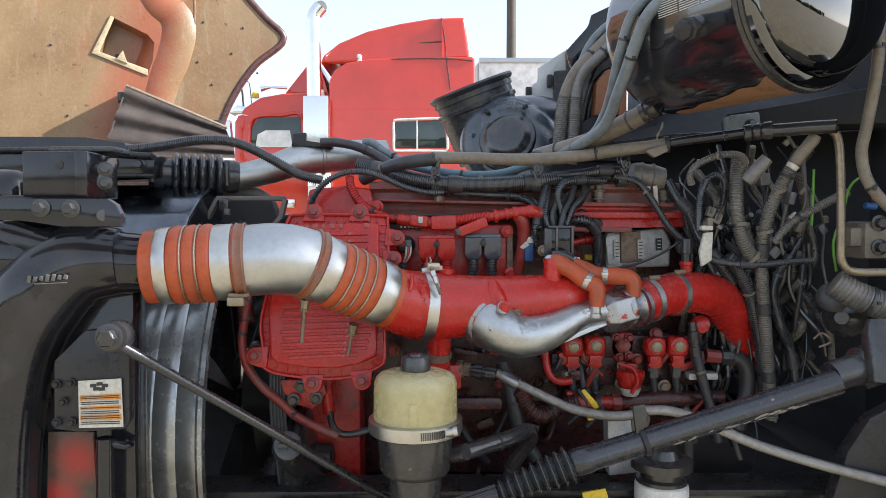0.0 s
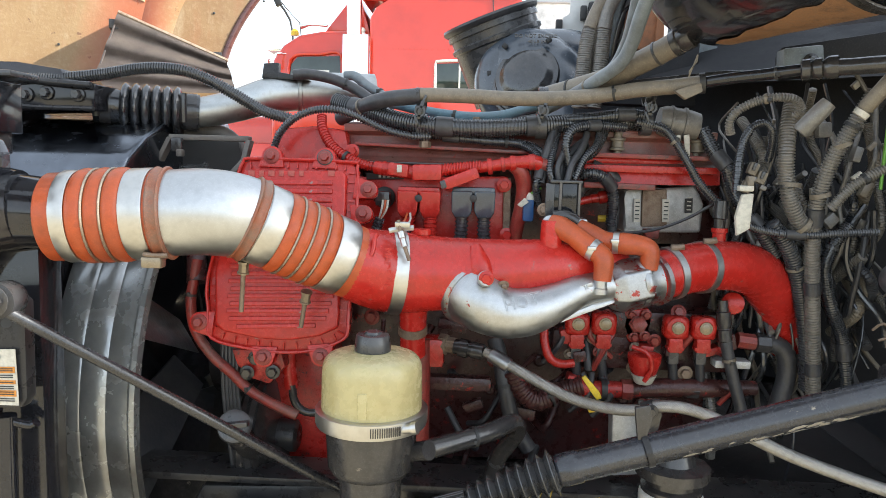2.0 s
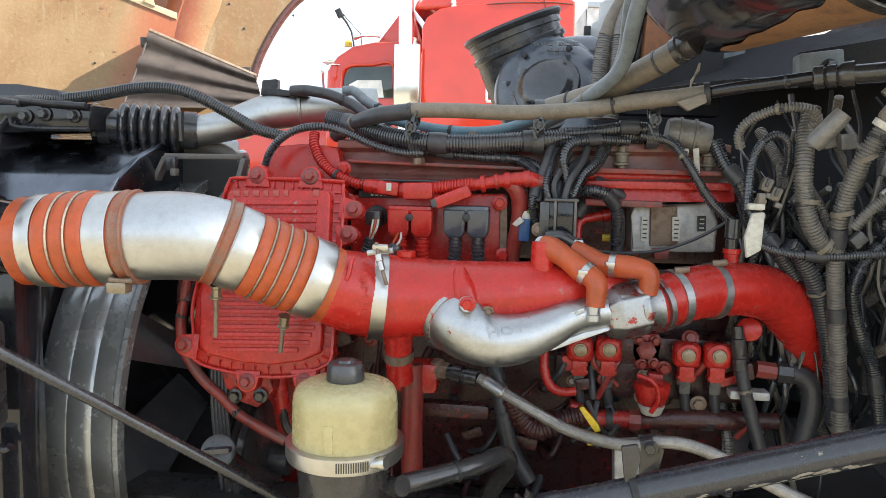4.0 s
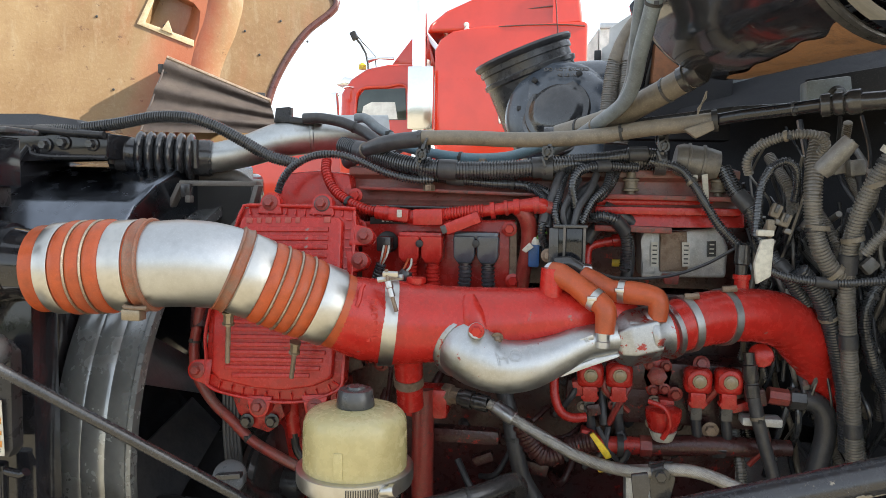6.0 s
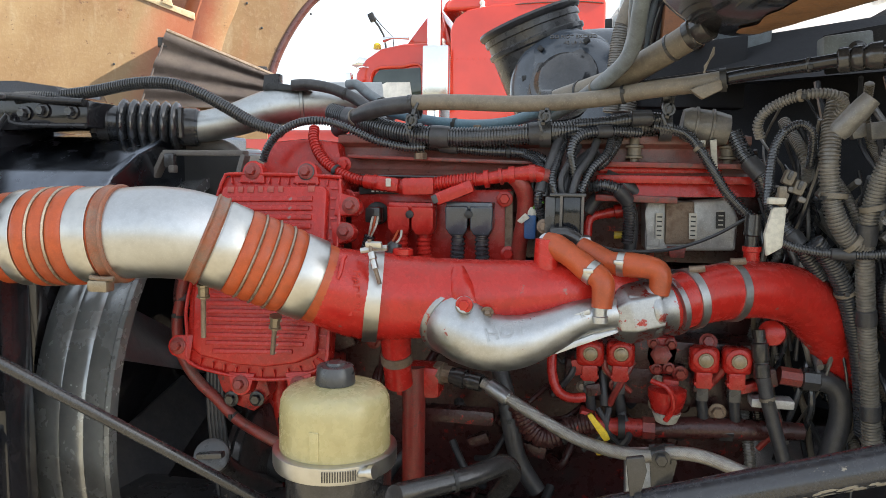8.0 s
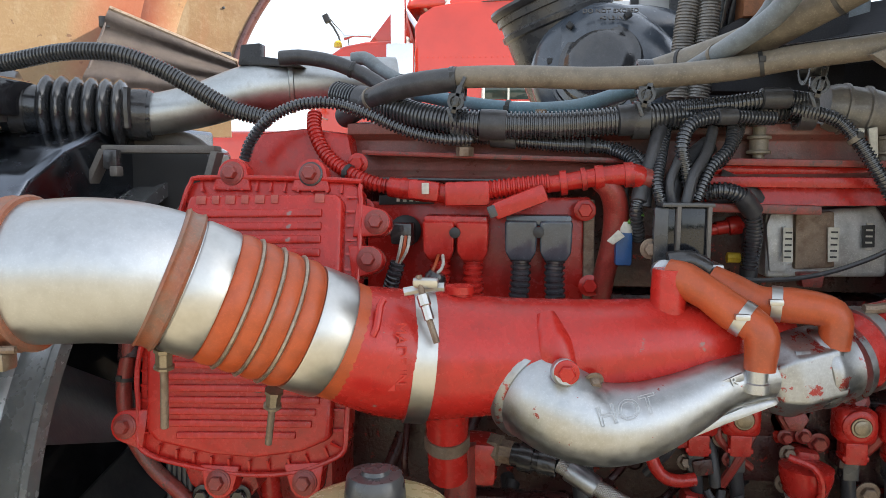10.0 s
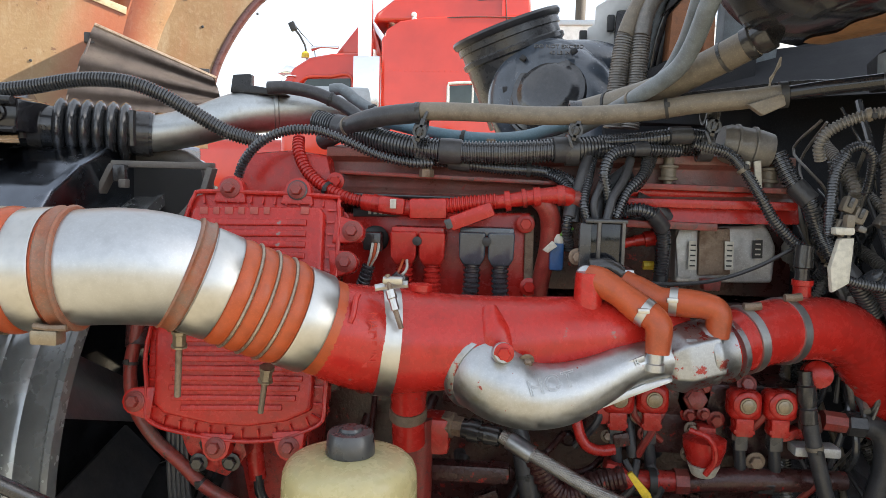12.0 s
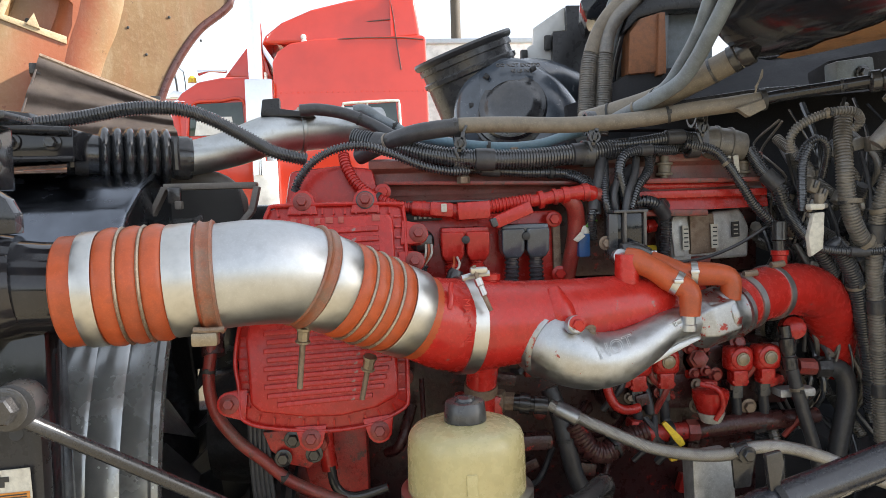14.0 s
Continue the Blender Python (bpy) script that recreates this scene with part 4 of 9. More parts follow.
def build_canister():
    """Air cleaner: a large black drum on the cowl, with a domed lid."""
    t = thing("air_cleaner", (0.50, 1.2, 1.59), "large glossy black air cleaner drum with a mirror-bright lid", "air cleaner")
    d = Vector((0.42, -0.907, 0.0)).normalized()
    b = Vector((0.540, 1.068, 1.744))
    L = 0.28
    a = b - d * L
    r = 0.145
    part("drum", lathe(a, b, ((-0.03, r * 0.55), (-0.025, r * 0.8), (-0.012, r * 0.95), (0.01, r), (L - 0.01, r), (L, r * 1.0)), 72), CANISTER, t)
    part("rim_band", lathe(a + d * (L - 0.006), b + d, ((0, r), (0, r * 1.02), (0.004, r * 1.035), (0.009, r * 1.015), (0.014, r * 1.035), (0.018, r * 1.02), (0.018, r)), 72, None, False), GRIME, t, "dull worn clamp band")
    dome = [(0, r), (0.008, r * 0.99), (0.013, r * 0.95), (0.015, r * 0.91), (0.024, r * 0.90), (0.028, r * 0.885)]
    dome += [(0.028 + 0.038 * math.sin(w * math.pi / 18), r * 0.88 * math.cos(w * math.pi / 18)) for w in range(1, 10)]
    part("lid", lathe(a + d * (L + 0.012), b + d, dome, 72), MIRROR_BLACK, t, "mirror-glossy black lid")
    rng = random.Random(8)
    scuff = bmesh.new()
    prev = None
    for k in range(31):
        h = 0.03 + (L - 0.035) * k / 30
        w0 = radians(171 + 1.2 * math.sin(k * 0.7))
        w1 = w0 + radians((14 + 22 * k / 30) * (0.96 + 0.04 * math.sin(k * 0.9)))
        now = []
        for m in range(6):
            w = w0 + (w1 - w0) * m / 5
            nn = Vector((-d.y, d.x, 0)) * math.sin(w) + Vector((0, 0, 1)) * math.cos(w)
            now.append(scuff.verts.new(a + d * h + nn * (r + 0.0012)))
        if prev:
            for m in range(5):
                scuff.faces.new((prev[m], prev[m + 1], now[m + 1], now[m]))
        prev = now
    part("worn_stripe", scuff, SCUFF, t, "bare rusty stripe along the drum's underside")
    kn = part("drain_fitting", lathe((0.366, 1.050, 1.684), (0.297, 0.980, 1.658), ((0, 0.015), (0.012, 0.015), (0.014, 0.018), (0.024, 0.018), (0.026, 0.015), (0.036, 0.014), (0.037, 0.007)), 8), SATIN, t)
    part("drain_neck", lathe((0.393, 1.090, 1.698), (0.297, 0.980, 1.658), ((0, 0.020), (0.05, 0.018)), 20), CANISTER, t)
    m = Vector((-d.y, d.x, 0)) * -1
    m = m if m.x < 0 else -m
    for j in range(3):
        for i in range(13):
            ang = radians(-7 + i * 1.4)
            n = (m * math.cos(ang) + Vector((0, 0, 1)) * math.sin(ang)).normalized()
            at = a + d * (0.150 + j * 0.045) + n * (r + 0.0006)
            part("print_line", box(at, (0.041, 0.0012, 0.0013), 0, d.to_track_quat("X", "Z").to_euler()), PAPER, t)
    # mounting bracket and cowl shelf under the drum
    c = thing("cowl_bracket", ((0.671, 1.360, 1.593)), "satin black steel bracket and cowl shelf under the drum", "bracket")
    part("shelf", plate([(0.546, 1.360, 1.607), (0.682, 1.340, 1.628), (0.826, 1.330, 1.658), (0.976, 1.330, 1.680), (0.978, 1.330, 1.590), (0.721, 1.350, 1.585), (0.552, 1.360, 1.568)], (0.03, 0.10, 0), 0.004), CAB, c)
    part("cross_bar", plate([(0.277, 1.400, 1.551), (0.467, 1.400, 1.575), (0.563, 1.400, 1.580), (0.568, 1.400, 1.569), (0.445, 1.400, 1.558), (0.277, 1.400, 1.537)], (0.0, 0.03, 0), 0.003), SATIN, c)
    part("lug", plate([(0.539, 1.330, 1.600), (0.597, 1.330, 1.607), (0.603, 1.330, 1.563), (0.541, 1.330, 1.565)], (0, 0.03, 0), 0.004), HOSE_GREY, c)
    part("bolt", hexbolt((0.579, 1.328, 1.581), (0, -1, 0), 0.008), GRIME, c)


build_canister()


# ---- engine ----


def build_engine():
    t = thing("engine", (0.3, 1.75, 0.85), "red painted diesel engine, grimy with oil and dust", "engine")
    x0, x1 = (-0.257, 1.420, 1.361)[0], (0.524, 1.450, 1.377)[0]
    zt = (0.037, 1.420, 1.475)[2]
    zb = (0.040, 1.420, 1.273)[2]
    # block and head get the paint that is darkened as if in shade
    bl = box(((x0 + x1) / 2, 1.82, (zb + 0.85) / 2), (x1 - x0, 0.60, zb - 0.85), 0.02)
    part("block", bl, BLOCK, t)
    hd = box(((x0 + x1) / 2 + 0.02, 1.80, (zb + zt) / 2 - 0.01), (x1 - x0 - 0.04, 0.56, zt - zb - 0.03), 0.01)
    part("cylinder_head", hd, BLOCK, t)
    # rocker cover: a lip, a sloped dirty wall and a top
    a = Vector((-0.147, 1.430, 1.450))
    b = Vector((0.482, 1.470, 1.426))
    cov = bmesh.new()
    za = zt - 0.005
    prof = [(1.425, za - 0.060), (1.420, za - 0.052), (1.432, za - 0.046), (1.440, za - 0.010), (1.428, za - 0.004), (1.428, za + 0.008), (1.50, za + 0.016), (1.70, za + 0.016), (1.75, za - 0.06)]
    plate([(a.x, y, z) for y, z in prof], (b.x - a.x, 0, 0), 0.002, cov)
    cv = part("rocker_cover", cov, OILY_WALL, t)
    for k in range(7):
        x = a.x + 0.05 + k * (b.x - a.x - 0.1) / 6
        part("cover_bolt", hexbolt((x, 1.436, za + 0.013), (0, -0.1, 1), 0.009, 0.010), RED if k % 2 else RUSTY, cv)
    for px in ([(0.317, 1.425, 1.448), (0.451, 1.435, 1.448)]):
        part("stud_nut", lathe(Vector(px) - Vector((0, 0, 0.014)), Vector(px) + Vector((0, 0, 1)), ((0, 0.006), (0.010, 0.006), (0.011, 0.013), (0.014, 0.013), (0.015, 0.010), (0.026, 0.010), (0.027, 0.013), (0.030, 0.013), (0.031, 0.007), (0.04, 0.007)), 12), HOSE_TAN, cv)
    for p, q, h, d, mt in (((-0.125, 1.424, 1.444), (0.176, 1.424, 1.436), 0.006, 0.030, RED_DIRTY), ((-0.115, 1.430, 1.414), (0.150, 1.430, 1.412), 0.004, 0.030, GRIME), ((0.262, 1.424, 1.436), (0.470, 1.430, 1.434), 0.008, 0.030, RED_DIRTY), ((0.262, 1.420, 1.386), (0.380, 1.424, 1.384), 0.010, 0.030, RED_DIRTY)):
        part("ledge", box(mid(p, q), (along(p, q), d, h), 0.002, tilt(0, math.degrees(math.atan2(p[2] - q[2], q[0] - p[0])), 0)), mt, cv)
    part("rear_face", plate([(0.262, 1.434, 1.434), (0.492, 1.440, 1.432), (0.492, 1.428, 1.390), (0.262, 1.422, 1.386)], (0, 0.03, 0), 0.003), RED, cv)
    part("rounded_bar", sweep([(0.266, 1.436, 1.428), (0.37, 1.440, 1.427), (0.488, 1.444, 1.425)], 0.0100, 0.03, 18), RED, cv)
    low = box((mid((0.267, 1.420, 1.416), (0.478, 1.440, 1.412))), (0.22, 0.03, 0.012), 0.003)
    part("cover_lip", low, RED, t)
    # front gear cover at the left end
    gc = bmesh.new()
    plate([(-0.264, 1.410, 1.465), (-0.192, 1.410, 1.472), (-0.141, 1.410, 1.466), (-0.128, 1.410, 1.402), (-0.128, 1.410, 1.364), (-0.283, 1.410, 1.361)], (0, 0.25, 0), 0.008, gc)
    part("gear_cover", gc, RED, t)
    fc = bmesh.new()
    plate([(-0.287, 1.420, 1.010), (-0.257, 1.420, 1.083), (-0.165, 1.420, 1.099), (-0.164, 1.420, 0.825), (-0.282, 1.420, 0.814)], (0, 0.14, 0), 0.006, fc)
    part("front_cover", fc, RED_CHIPPED, t)
    # rows of small bosses and ribs on the block side
    rng = random.Random(3)
    for k in range(16):
        x = rng.uniform(900, 1330)
        z = rng.uniform(640, 860)
        at = Vector((x0 + (x - 500) / 840 * (x1 - x0), 1.525, zb - (z - 520) * 0.00092))
        part("boss", lathe(at, at + Vector((0, -1, 0)), ((0, 0.013), (0.014, 0.011), (0.017, 0.007)), 10), BLOCK, t)


build_engine()


def build_ecm():
    """The control module: a ribbed red cover in a toothed flange with bolted ears, leaning out at its foot."""
    t = thing("engine_control_module", (-0.215, 1.258, 1.120), "red painted ribbed engine control module cover", "control module")
    n = Vector((0, 1, -0.19)).normalized()

    def on(x, z, lift=0.0):
        return Vector((x, 1.255 + 0.19 * (z - 1.13), z)) - n * lift

    rim = [on(x, z) for x, z in ((-0.286, 1.396), (-0.280, 1.408), (-0.262, 1.413), (-0.112, 1.411), (-0.101, 1.402), (-0.099, 1.345), (-0.104, 1.179), (-0.104, 1.156), (-0.111, 1.143), (-0.149, 1.127), (-0.191, 1.121), (-0.233, 1.122), (-0.288, 1.129), (-0.311, 1.136), (-0.320, 1.146), (-0.322, 1.179), (-0.324, 1.237))]
    part("flange", plate(rim, n * 0.030, 0.002), RED, t)
    part("flange_lip", sweep([p - n * 0.003 for p in rim + rim[:1]], 0.0028, 0.006, 8), RED, t)
    body = [on(x, z, 0.016) for x, z in ((-0.276, 1.392), (-0.122, 1.396), (-0.115, 1.388), (-0.114, 1.310), (-0.117, 1.183), (-0.118, 1.160), (-0.146, 1.147), (-0.192, 1.139), (-0.236, 1.140), (-0.294, 1.149), (-0.306, 1.160), (-0.311, 1.240))]
    fc = part("cover", plate(body, n * 0.018, 0.005, None, 3), RED, t)
    rows = [(-0.272, -0.135, 1.3755 - 0.0130 * k, 0.003) for k in range(5)]
    rows += [(-0.288 + 0.004 * (k % 2) + (0.016 if k == 8 else 0), -0.121 - 0.0035 * max(0, k - 3) - (0.012 if k == 8 else 0), 1.2495 - 0.0112 * k, 0.006) for k in range(9)]
    for x0, x1, z, fall in rows:
        a, b = on(x0, z - fall * 0.5, 0.0188), on(x1, z + fall * 0.5, 0.0188)
        h = 0.0042 if fall < 0.005 else 0.0036
        up = Vector((0, 0.187, 0.982)) * h
        part("rib", plate([a - up, b - up, b + up * 0.9, a + up * 0.9], n * 0.004, 0.0016, None, 3), RED, fc)
    # teeth between the cover and the lip
    for p, q in zip(rim, rim[1:] + rim[:1]):
        m = int(along(p, q) / 0.0145)
        for k in range(m):
            at = p.lerp(q, (k + 0.5) / m)
            d = (q - p).normalized()
            inw = n.cross(d).normalized()
            inw = inw if inw.dot(Vector((-0.21, 1.28, 1.27)) - at) > 0 else -inw
            part("flange_rib", plate([at + d * 0.0012 - n * 0.001, at - d * 0.0012 - n * 0.001, at - d * 0.0012 + inw * 0.013 - n * 0.006, at + d * 0.0012 + inw * 0.013 - n * 0.006], n * 0.008, 0), RED, t)
    # ears with bolts
    for x, z, c, dirty in ((-0.236, 1.417, (-0.236, 1.400), 0), (-0.152, 1.417, (-0.152, 1.400), 1), (-0.082, 1.370, (-0.105, 1.372), 0), (-0.088, 1.333, (-0.108, 1.330), 0), (-0.334, 1.160, (-0.312, 1.158), 0), (-0.231, 1.112, (-0.231, 1.128), 0), (-0.143, 1.117, (-0.145, 1.135), 0)):
        p, q = on(x, z), on(c[0], c[1])
        d = (p - q).normalized()
        s = n.cross(d)
        r = 0.0140 if x > -0.1 else 0.0165
        out = [q - s * r * 1.25, p - s * r] + [p - s * r * math.cos(w) + d * r * math.sin(w) for w in (0.45, 0.9, 1.35, 1.8, 2.25, 2.7)] + [p + s * r, q + s * r * 1.25]
        e = part("ear", plate([v - n * 0.005 for v in out], n * 0.022, 0.0025), RED, t)
        part("washer", lathe(p - n * 0.004, p - n, ((0, 0.0125), (0.0025, 0.0125), (0.0032, 0.0115)), 22), GRIME if dirty else RED_DIRTY, e)
        part("bolt", hexbolt(p - n * 0.006, -n, 0.0072, 0.0075), RED_DIRTY, e)
    for k in range(9):
        if k not in (6, 7):
            at = on(-0.262 + 0.0155 * k, 1.3875 + 0.0004 * k, 0.0168)
            part("cast_mark", box(at, (0.0075 if k % 2 else 0.010, 0.0016, 0.0085), 0.0006, tilt(-10, 0, 0)), RED_DUSTY, t)
    part("scratch", box(on(-0.197, 1.203, 0.0175), (0.020, 0.001, 0.003), 0.0003, tilt(-10, 3, 0)), GRIME, t)


build_ecm()


def bellows(t, p, q, r, n, bulge=0.006, lead=(0.13, 0.13), tail=(0.17, 0.10)):
    """An orange hump hose with steel wire rings between the humps and a steel band at each end."""
    p, q = Vector(p), Vector(q)
    L, d = along(p, q), (q - p).normalized()
    s0, s1 = (lead[0] + lead[1]) * L, L - (tail[0] + tail[1]) * L
    prof = [(0, r * 0.96), (0.002, r), (s0, r)]
    pitch = (s1 - s0) / n
    for k in range(n):
        for m in range(9):
            u = m / 8
            prof.append((s0 + (k + u) * pitch, r + bulge * math.sin(u * math.pi) ** 0.55))
    prof += [(s1, r), (L - 0.002, r), (L, r * 0.96)]
    h = part("hose", lathe(p, q, prof, 48), ORANGE, t)
    for k in range(1, n):
        at = p + d * (s0 + k * pitch)
        part("wire_ring", lathe(at - d * 0.0015, q + d, ((-0.0006, r), (-0.0003, r + 0.0034), (0.0013, r + 0.0050), (0.0029, r + 0.0034), (0.0032, r)), 40, None, False), WIRE, h)
    for a, b in ((lead[0] * L, s0), (s1, L - tail[1] * L)):
        bd = part("band", lathe(p + d * a, q + d, ((0, r), (0, r + 0.002), (0.002, r + 0.0028), (b - a - 0.002, r + 0.0028), (b - a, r + 0.002), (b - a, r)), 48, None, False), STEEL, t, "bright steel hose band")
    return h


def build_charge_pipe():
    t = thing("charge_air_pipe", (-0.402, 1.100, 1.278), "polished aluminium charge air pipe with orange hump hoses", "charge air pipe")
    p0, p1 = (-0.452, 1.083, 1.331), (-0.314, 1.098, 1.339)
    bellows(t, p0, p1, 0.0562, 3, 0.0048, (0.15, 0.13), (0.20, 0.06))
    p2, p3 = (-0.217, 1.132, 1.334), (-0.086, 1.205, 1.269)
    bellows(t, p2, p3, 0.0525, 4, 0.0036, (0.08, 0.17), (0.18, 0.11))
    elbow = sweep([mid(p1, p0, 0.1), p1, (-0.272, 1.104, 1.342), (-0.242, 1.116, 1.340), p2, mid(p2, p3, 0.1)], [0.0545, 0.0550, 0.0560, 0.0560, 0.0545, 0.0525], 0.006, 40)
    part("elbow", elbow, ALU, t, "polished aluminium elbow")
    d = (Vector(p1) - Vector(p0)).normalized()
    d2 = (Vector(p3) - Vector(p2)).normalized()
    for at, d, r in ((Vector(p1), d, 0.0545), (Vector(p2), d2, 0.0530)):
        part("bead", lathe(at - d * 0.006, at + d, ((0, r), (0.001, r + 0.0042), (0.003, r + 0.0058), (0.005, r + 0.0042), (0.009, r + 0.0036), (0.013, r + 0.0042), (0.015, r + 0.0058), (0.017, r + 0.0042), (0.018, r)), 48, None, False), ORANGE_OLD, t, "rust-stained clamp groove")
    # clamp bolts that hang under the second hose
    for top, foot in (((-0.223, 1.136, 1.270), (-0.231, 1.148, 1.204)), ((-0.152, 1.192, 1.222), (-0.163, 1.206, 1.172))):
        top, foot = Vector(top), Vector(foot)
        s = part("clamp_bolt", sweep([top, mid(top, foot), foot], 0.0034, 0.02, 10), RUSTY, t)
        w = (foot - top).normalized()
        part("nut", lathe(top - w * 0.006, foot, ((0, 0.0085), (0.003, 0.0085), (0.004, 0.0070), (0.015, 0.0068), (0.016, 0.0085), (0.018, 0.0085)), 8), BRASS, s)
    k = thing("t_bolt_clip", (-0.313, 1.050, 1.275), "steel clasp hung under the charge air pipe", "hose clamp")
    part("clasp", box((-0.311, 1.060, 1.281), (0.026, 0.016, 0.014), 0.003), BRASS, k)
    part("screw", sweep([(-0.321, 1.056, 1.291), (-0.309, 1.054, 1.290), (-0.292, 1.058, 1.290)], 0.003, 0.01, 8), RUSTY, k)


build_charge_pipe()


def build_manifold():
    t = thing("intake_manifold", ((0.106, 1.260, 1.199)), "red painted intake manifold pipe with clamps", "intake manifold")
    body = sweep([(-0.098, 1.198, 1.275), (-0.083, 1.206, 1.268), (-0.060, 1.222, 1.259), (-0.043, 1.235, 1.254), (-0.016, 1.245, 1.251), (0.048, 1.255, 1.251), (0.112, 1.265, 1.253), (0.192, 1.280, 1.260), (0.249, 1.295, 1.263), (0.307, 1.320, 1.263)],
                 [0.050, 0.0535, 0.0580, 0.0600, 0.0600, 0.054, 0.051, 0.044, 0.039, 0.036], 0.008, 40)
    part("pipe", body, RED, t)
    c, c2 = Vector((-0.041, 1.237, 1.253)), Vector((-0.020, 1.243, 1.251))
    d = (c2 - c).normalized()
    cl = part("clamp_band", lathe(c, c2, ((0, 0.060), (0, 0.0625), (0.0195, 0.0625), (0.0195, 0.060)), 56, None, False), STEEL, t, "bright steel band clamp")
    tb = Vector((-0.016, 1.185, 1.315))
    part("saddle", box(tb + Vector((0, 0.004, 0.012)), (0.022, 0.008, 0.008), 0.003, tilt(15, 0, 5)), STEEL, cl)
    part("t_bolt", sweep([tb + Vector((-0.006, 0.004, 0.018)), tb + Vector((0.001, -0.002, -0.008)), tb + Vector((0.012, -0.010, -0.036))], 0.0028, 0.01, 8), RUSTY, cl)
    part("lock_nut", lathe(tb + Vector((-0.002, 0.0, 0.002)), tb + Vector((0.012, -0.012, -0.036)), ((0, 0.0052), (0.009, 0.0052), (0.010, 0.0042), (0.022, 0.0042)), 8), STEEL, cl)
    bar = mid((-0.032, 1.200, 1.318), (-0.004, 1.200, 1.323))
    part("trunnion", sweep([(-0.036, 1.197, 1.317), bar, (-0.001, 1.200, 1.322)], 0.004, 0.01, 8), STEEL, cl)
    # cast slot and letters on the inlet
    letters("cast_words", "MADE IN", 0.0135, 0.0006, (-0.034, 1.172, 1.269), tilt(80, 90, 0), RED, t)
    mk = bmesh.new()
    for k in range(5):
        box(mid((-0.044, 1.172, 1.264), (-0.043, 1.172, 1.240), k / 4), (0.009, 0.0016, 0.006), 0.0005, None, mk)
    part("cast_mark", mk, RED, t)
    part("cast_slot", sweep([(-0.056, 1.165, 1.285), (-0.053, 1.167, 1.293), (-0.052, 1.175, 1.309), (-0.050, 1.179, 1.313)], 0.0032, 0.006, 8), RED, t)
    # stub down to the block with a sealing band
    st = sweep([(-0.003, 1.250, 1.217), (-0.005, 1.262, 1.185), (-0.006, 1.275, 1.147), (-0.006, 1.285, 1.119)], [0.024, 0.021, 0.020, 0.020], 0.008, 20)
    part("stub", st, RED, t)
    part("stub_band", lathe((-0.006, 1.268, 1.168), (-0.006, 1.285, 1.119), ((0, 0.020), (0, 0.0225), (0.014, 0.0225), (0.014, 0.020)), 24, None, False), RUSTY, t)
    # gusset and lug over the mixer flange
    part("gusset", sweep([(0.086, 1.232, 1.296), (0.089, 1.226, 1.282), (0.093, 1.226, 1.264), (0.095, 1.238, 1.244), (0.096, 1.256, 1.224)], [0.008, 0.014, 0.022, 0.036, 0.046], 0.005, 24), RED, t)
    lg = part("lug", lathe((0.101, 1.194, 1.254), (0.109, 1.130, 1.264), ((0, 0.0115), (0.012, 0.0115), (0.014, 0.0095)), 24), CAST, t, "bare metal bolt lug")
    part("bolt", hexbolt((0.103, 1.181, 1.257), (0, -1, -0.05), 0.007, 0.006), RED, lg)
    part("boss", lathe((0.007, 1.250, 1.302), Vector((0.007, 1.250, 1.302)) + Vector((0, 0, 1)), ((-0.01, 0.012), (0.006, 0.012), (0.007, 0.014), (0.014, 0.014), (0.015, 0.010)), 18), RED, t)
    part("boss", lathe((0.198, 1.270, 1.299), Vector((0.198, 1.270, 1.299)) + Vector((0, 0, 1)), ((-0.015, 0.017), (0.02, 0.016), (0.035, 0.015)), 18), RED, t)


build_manifold()


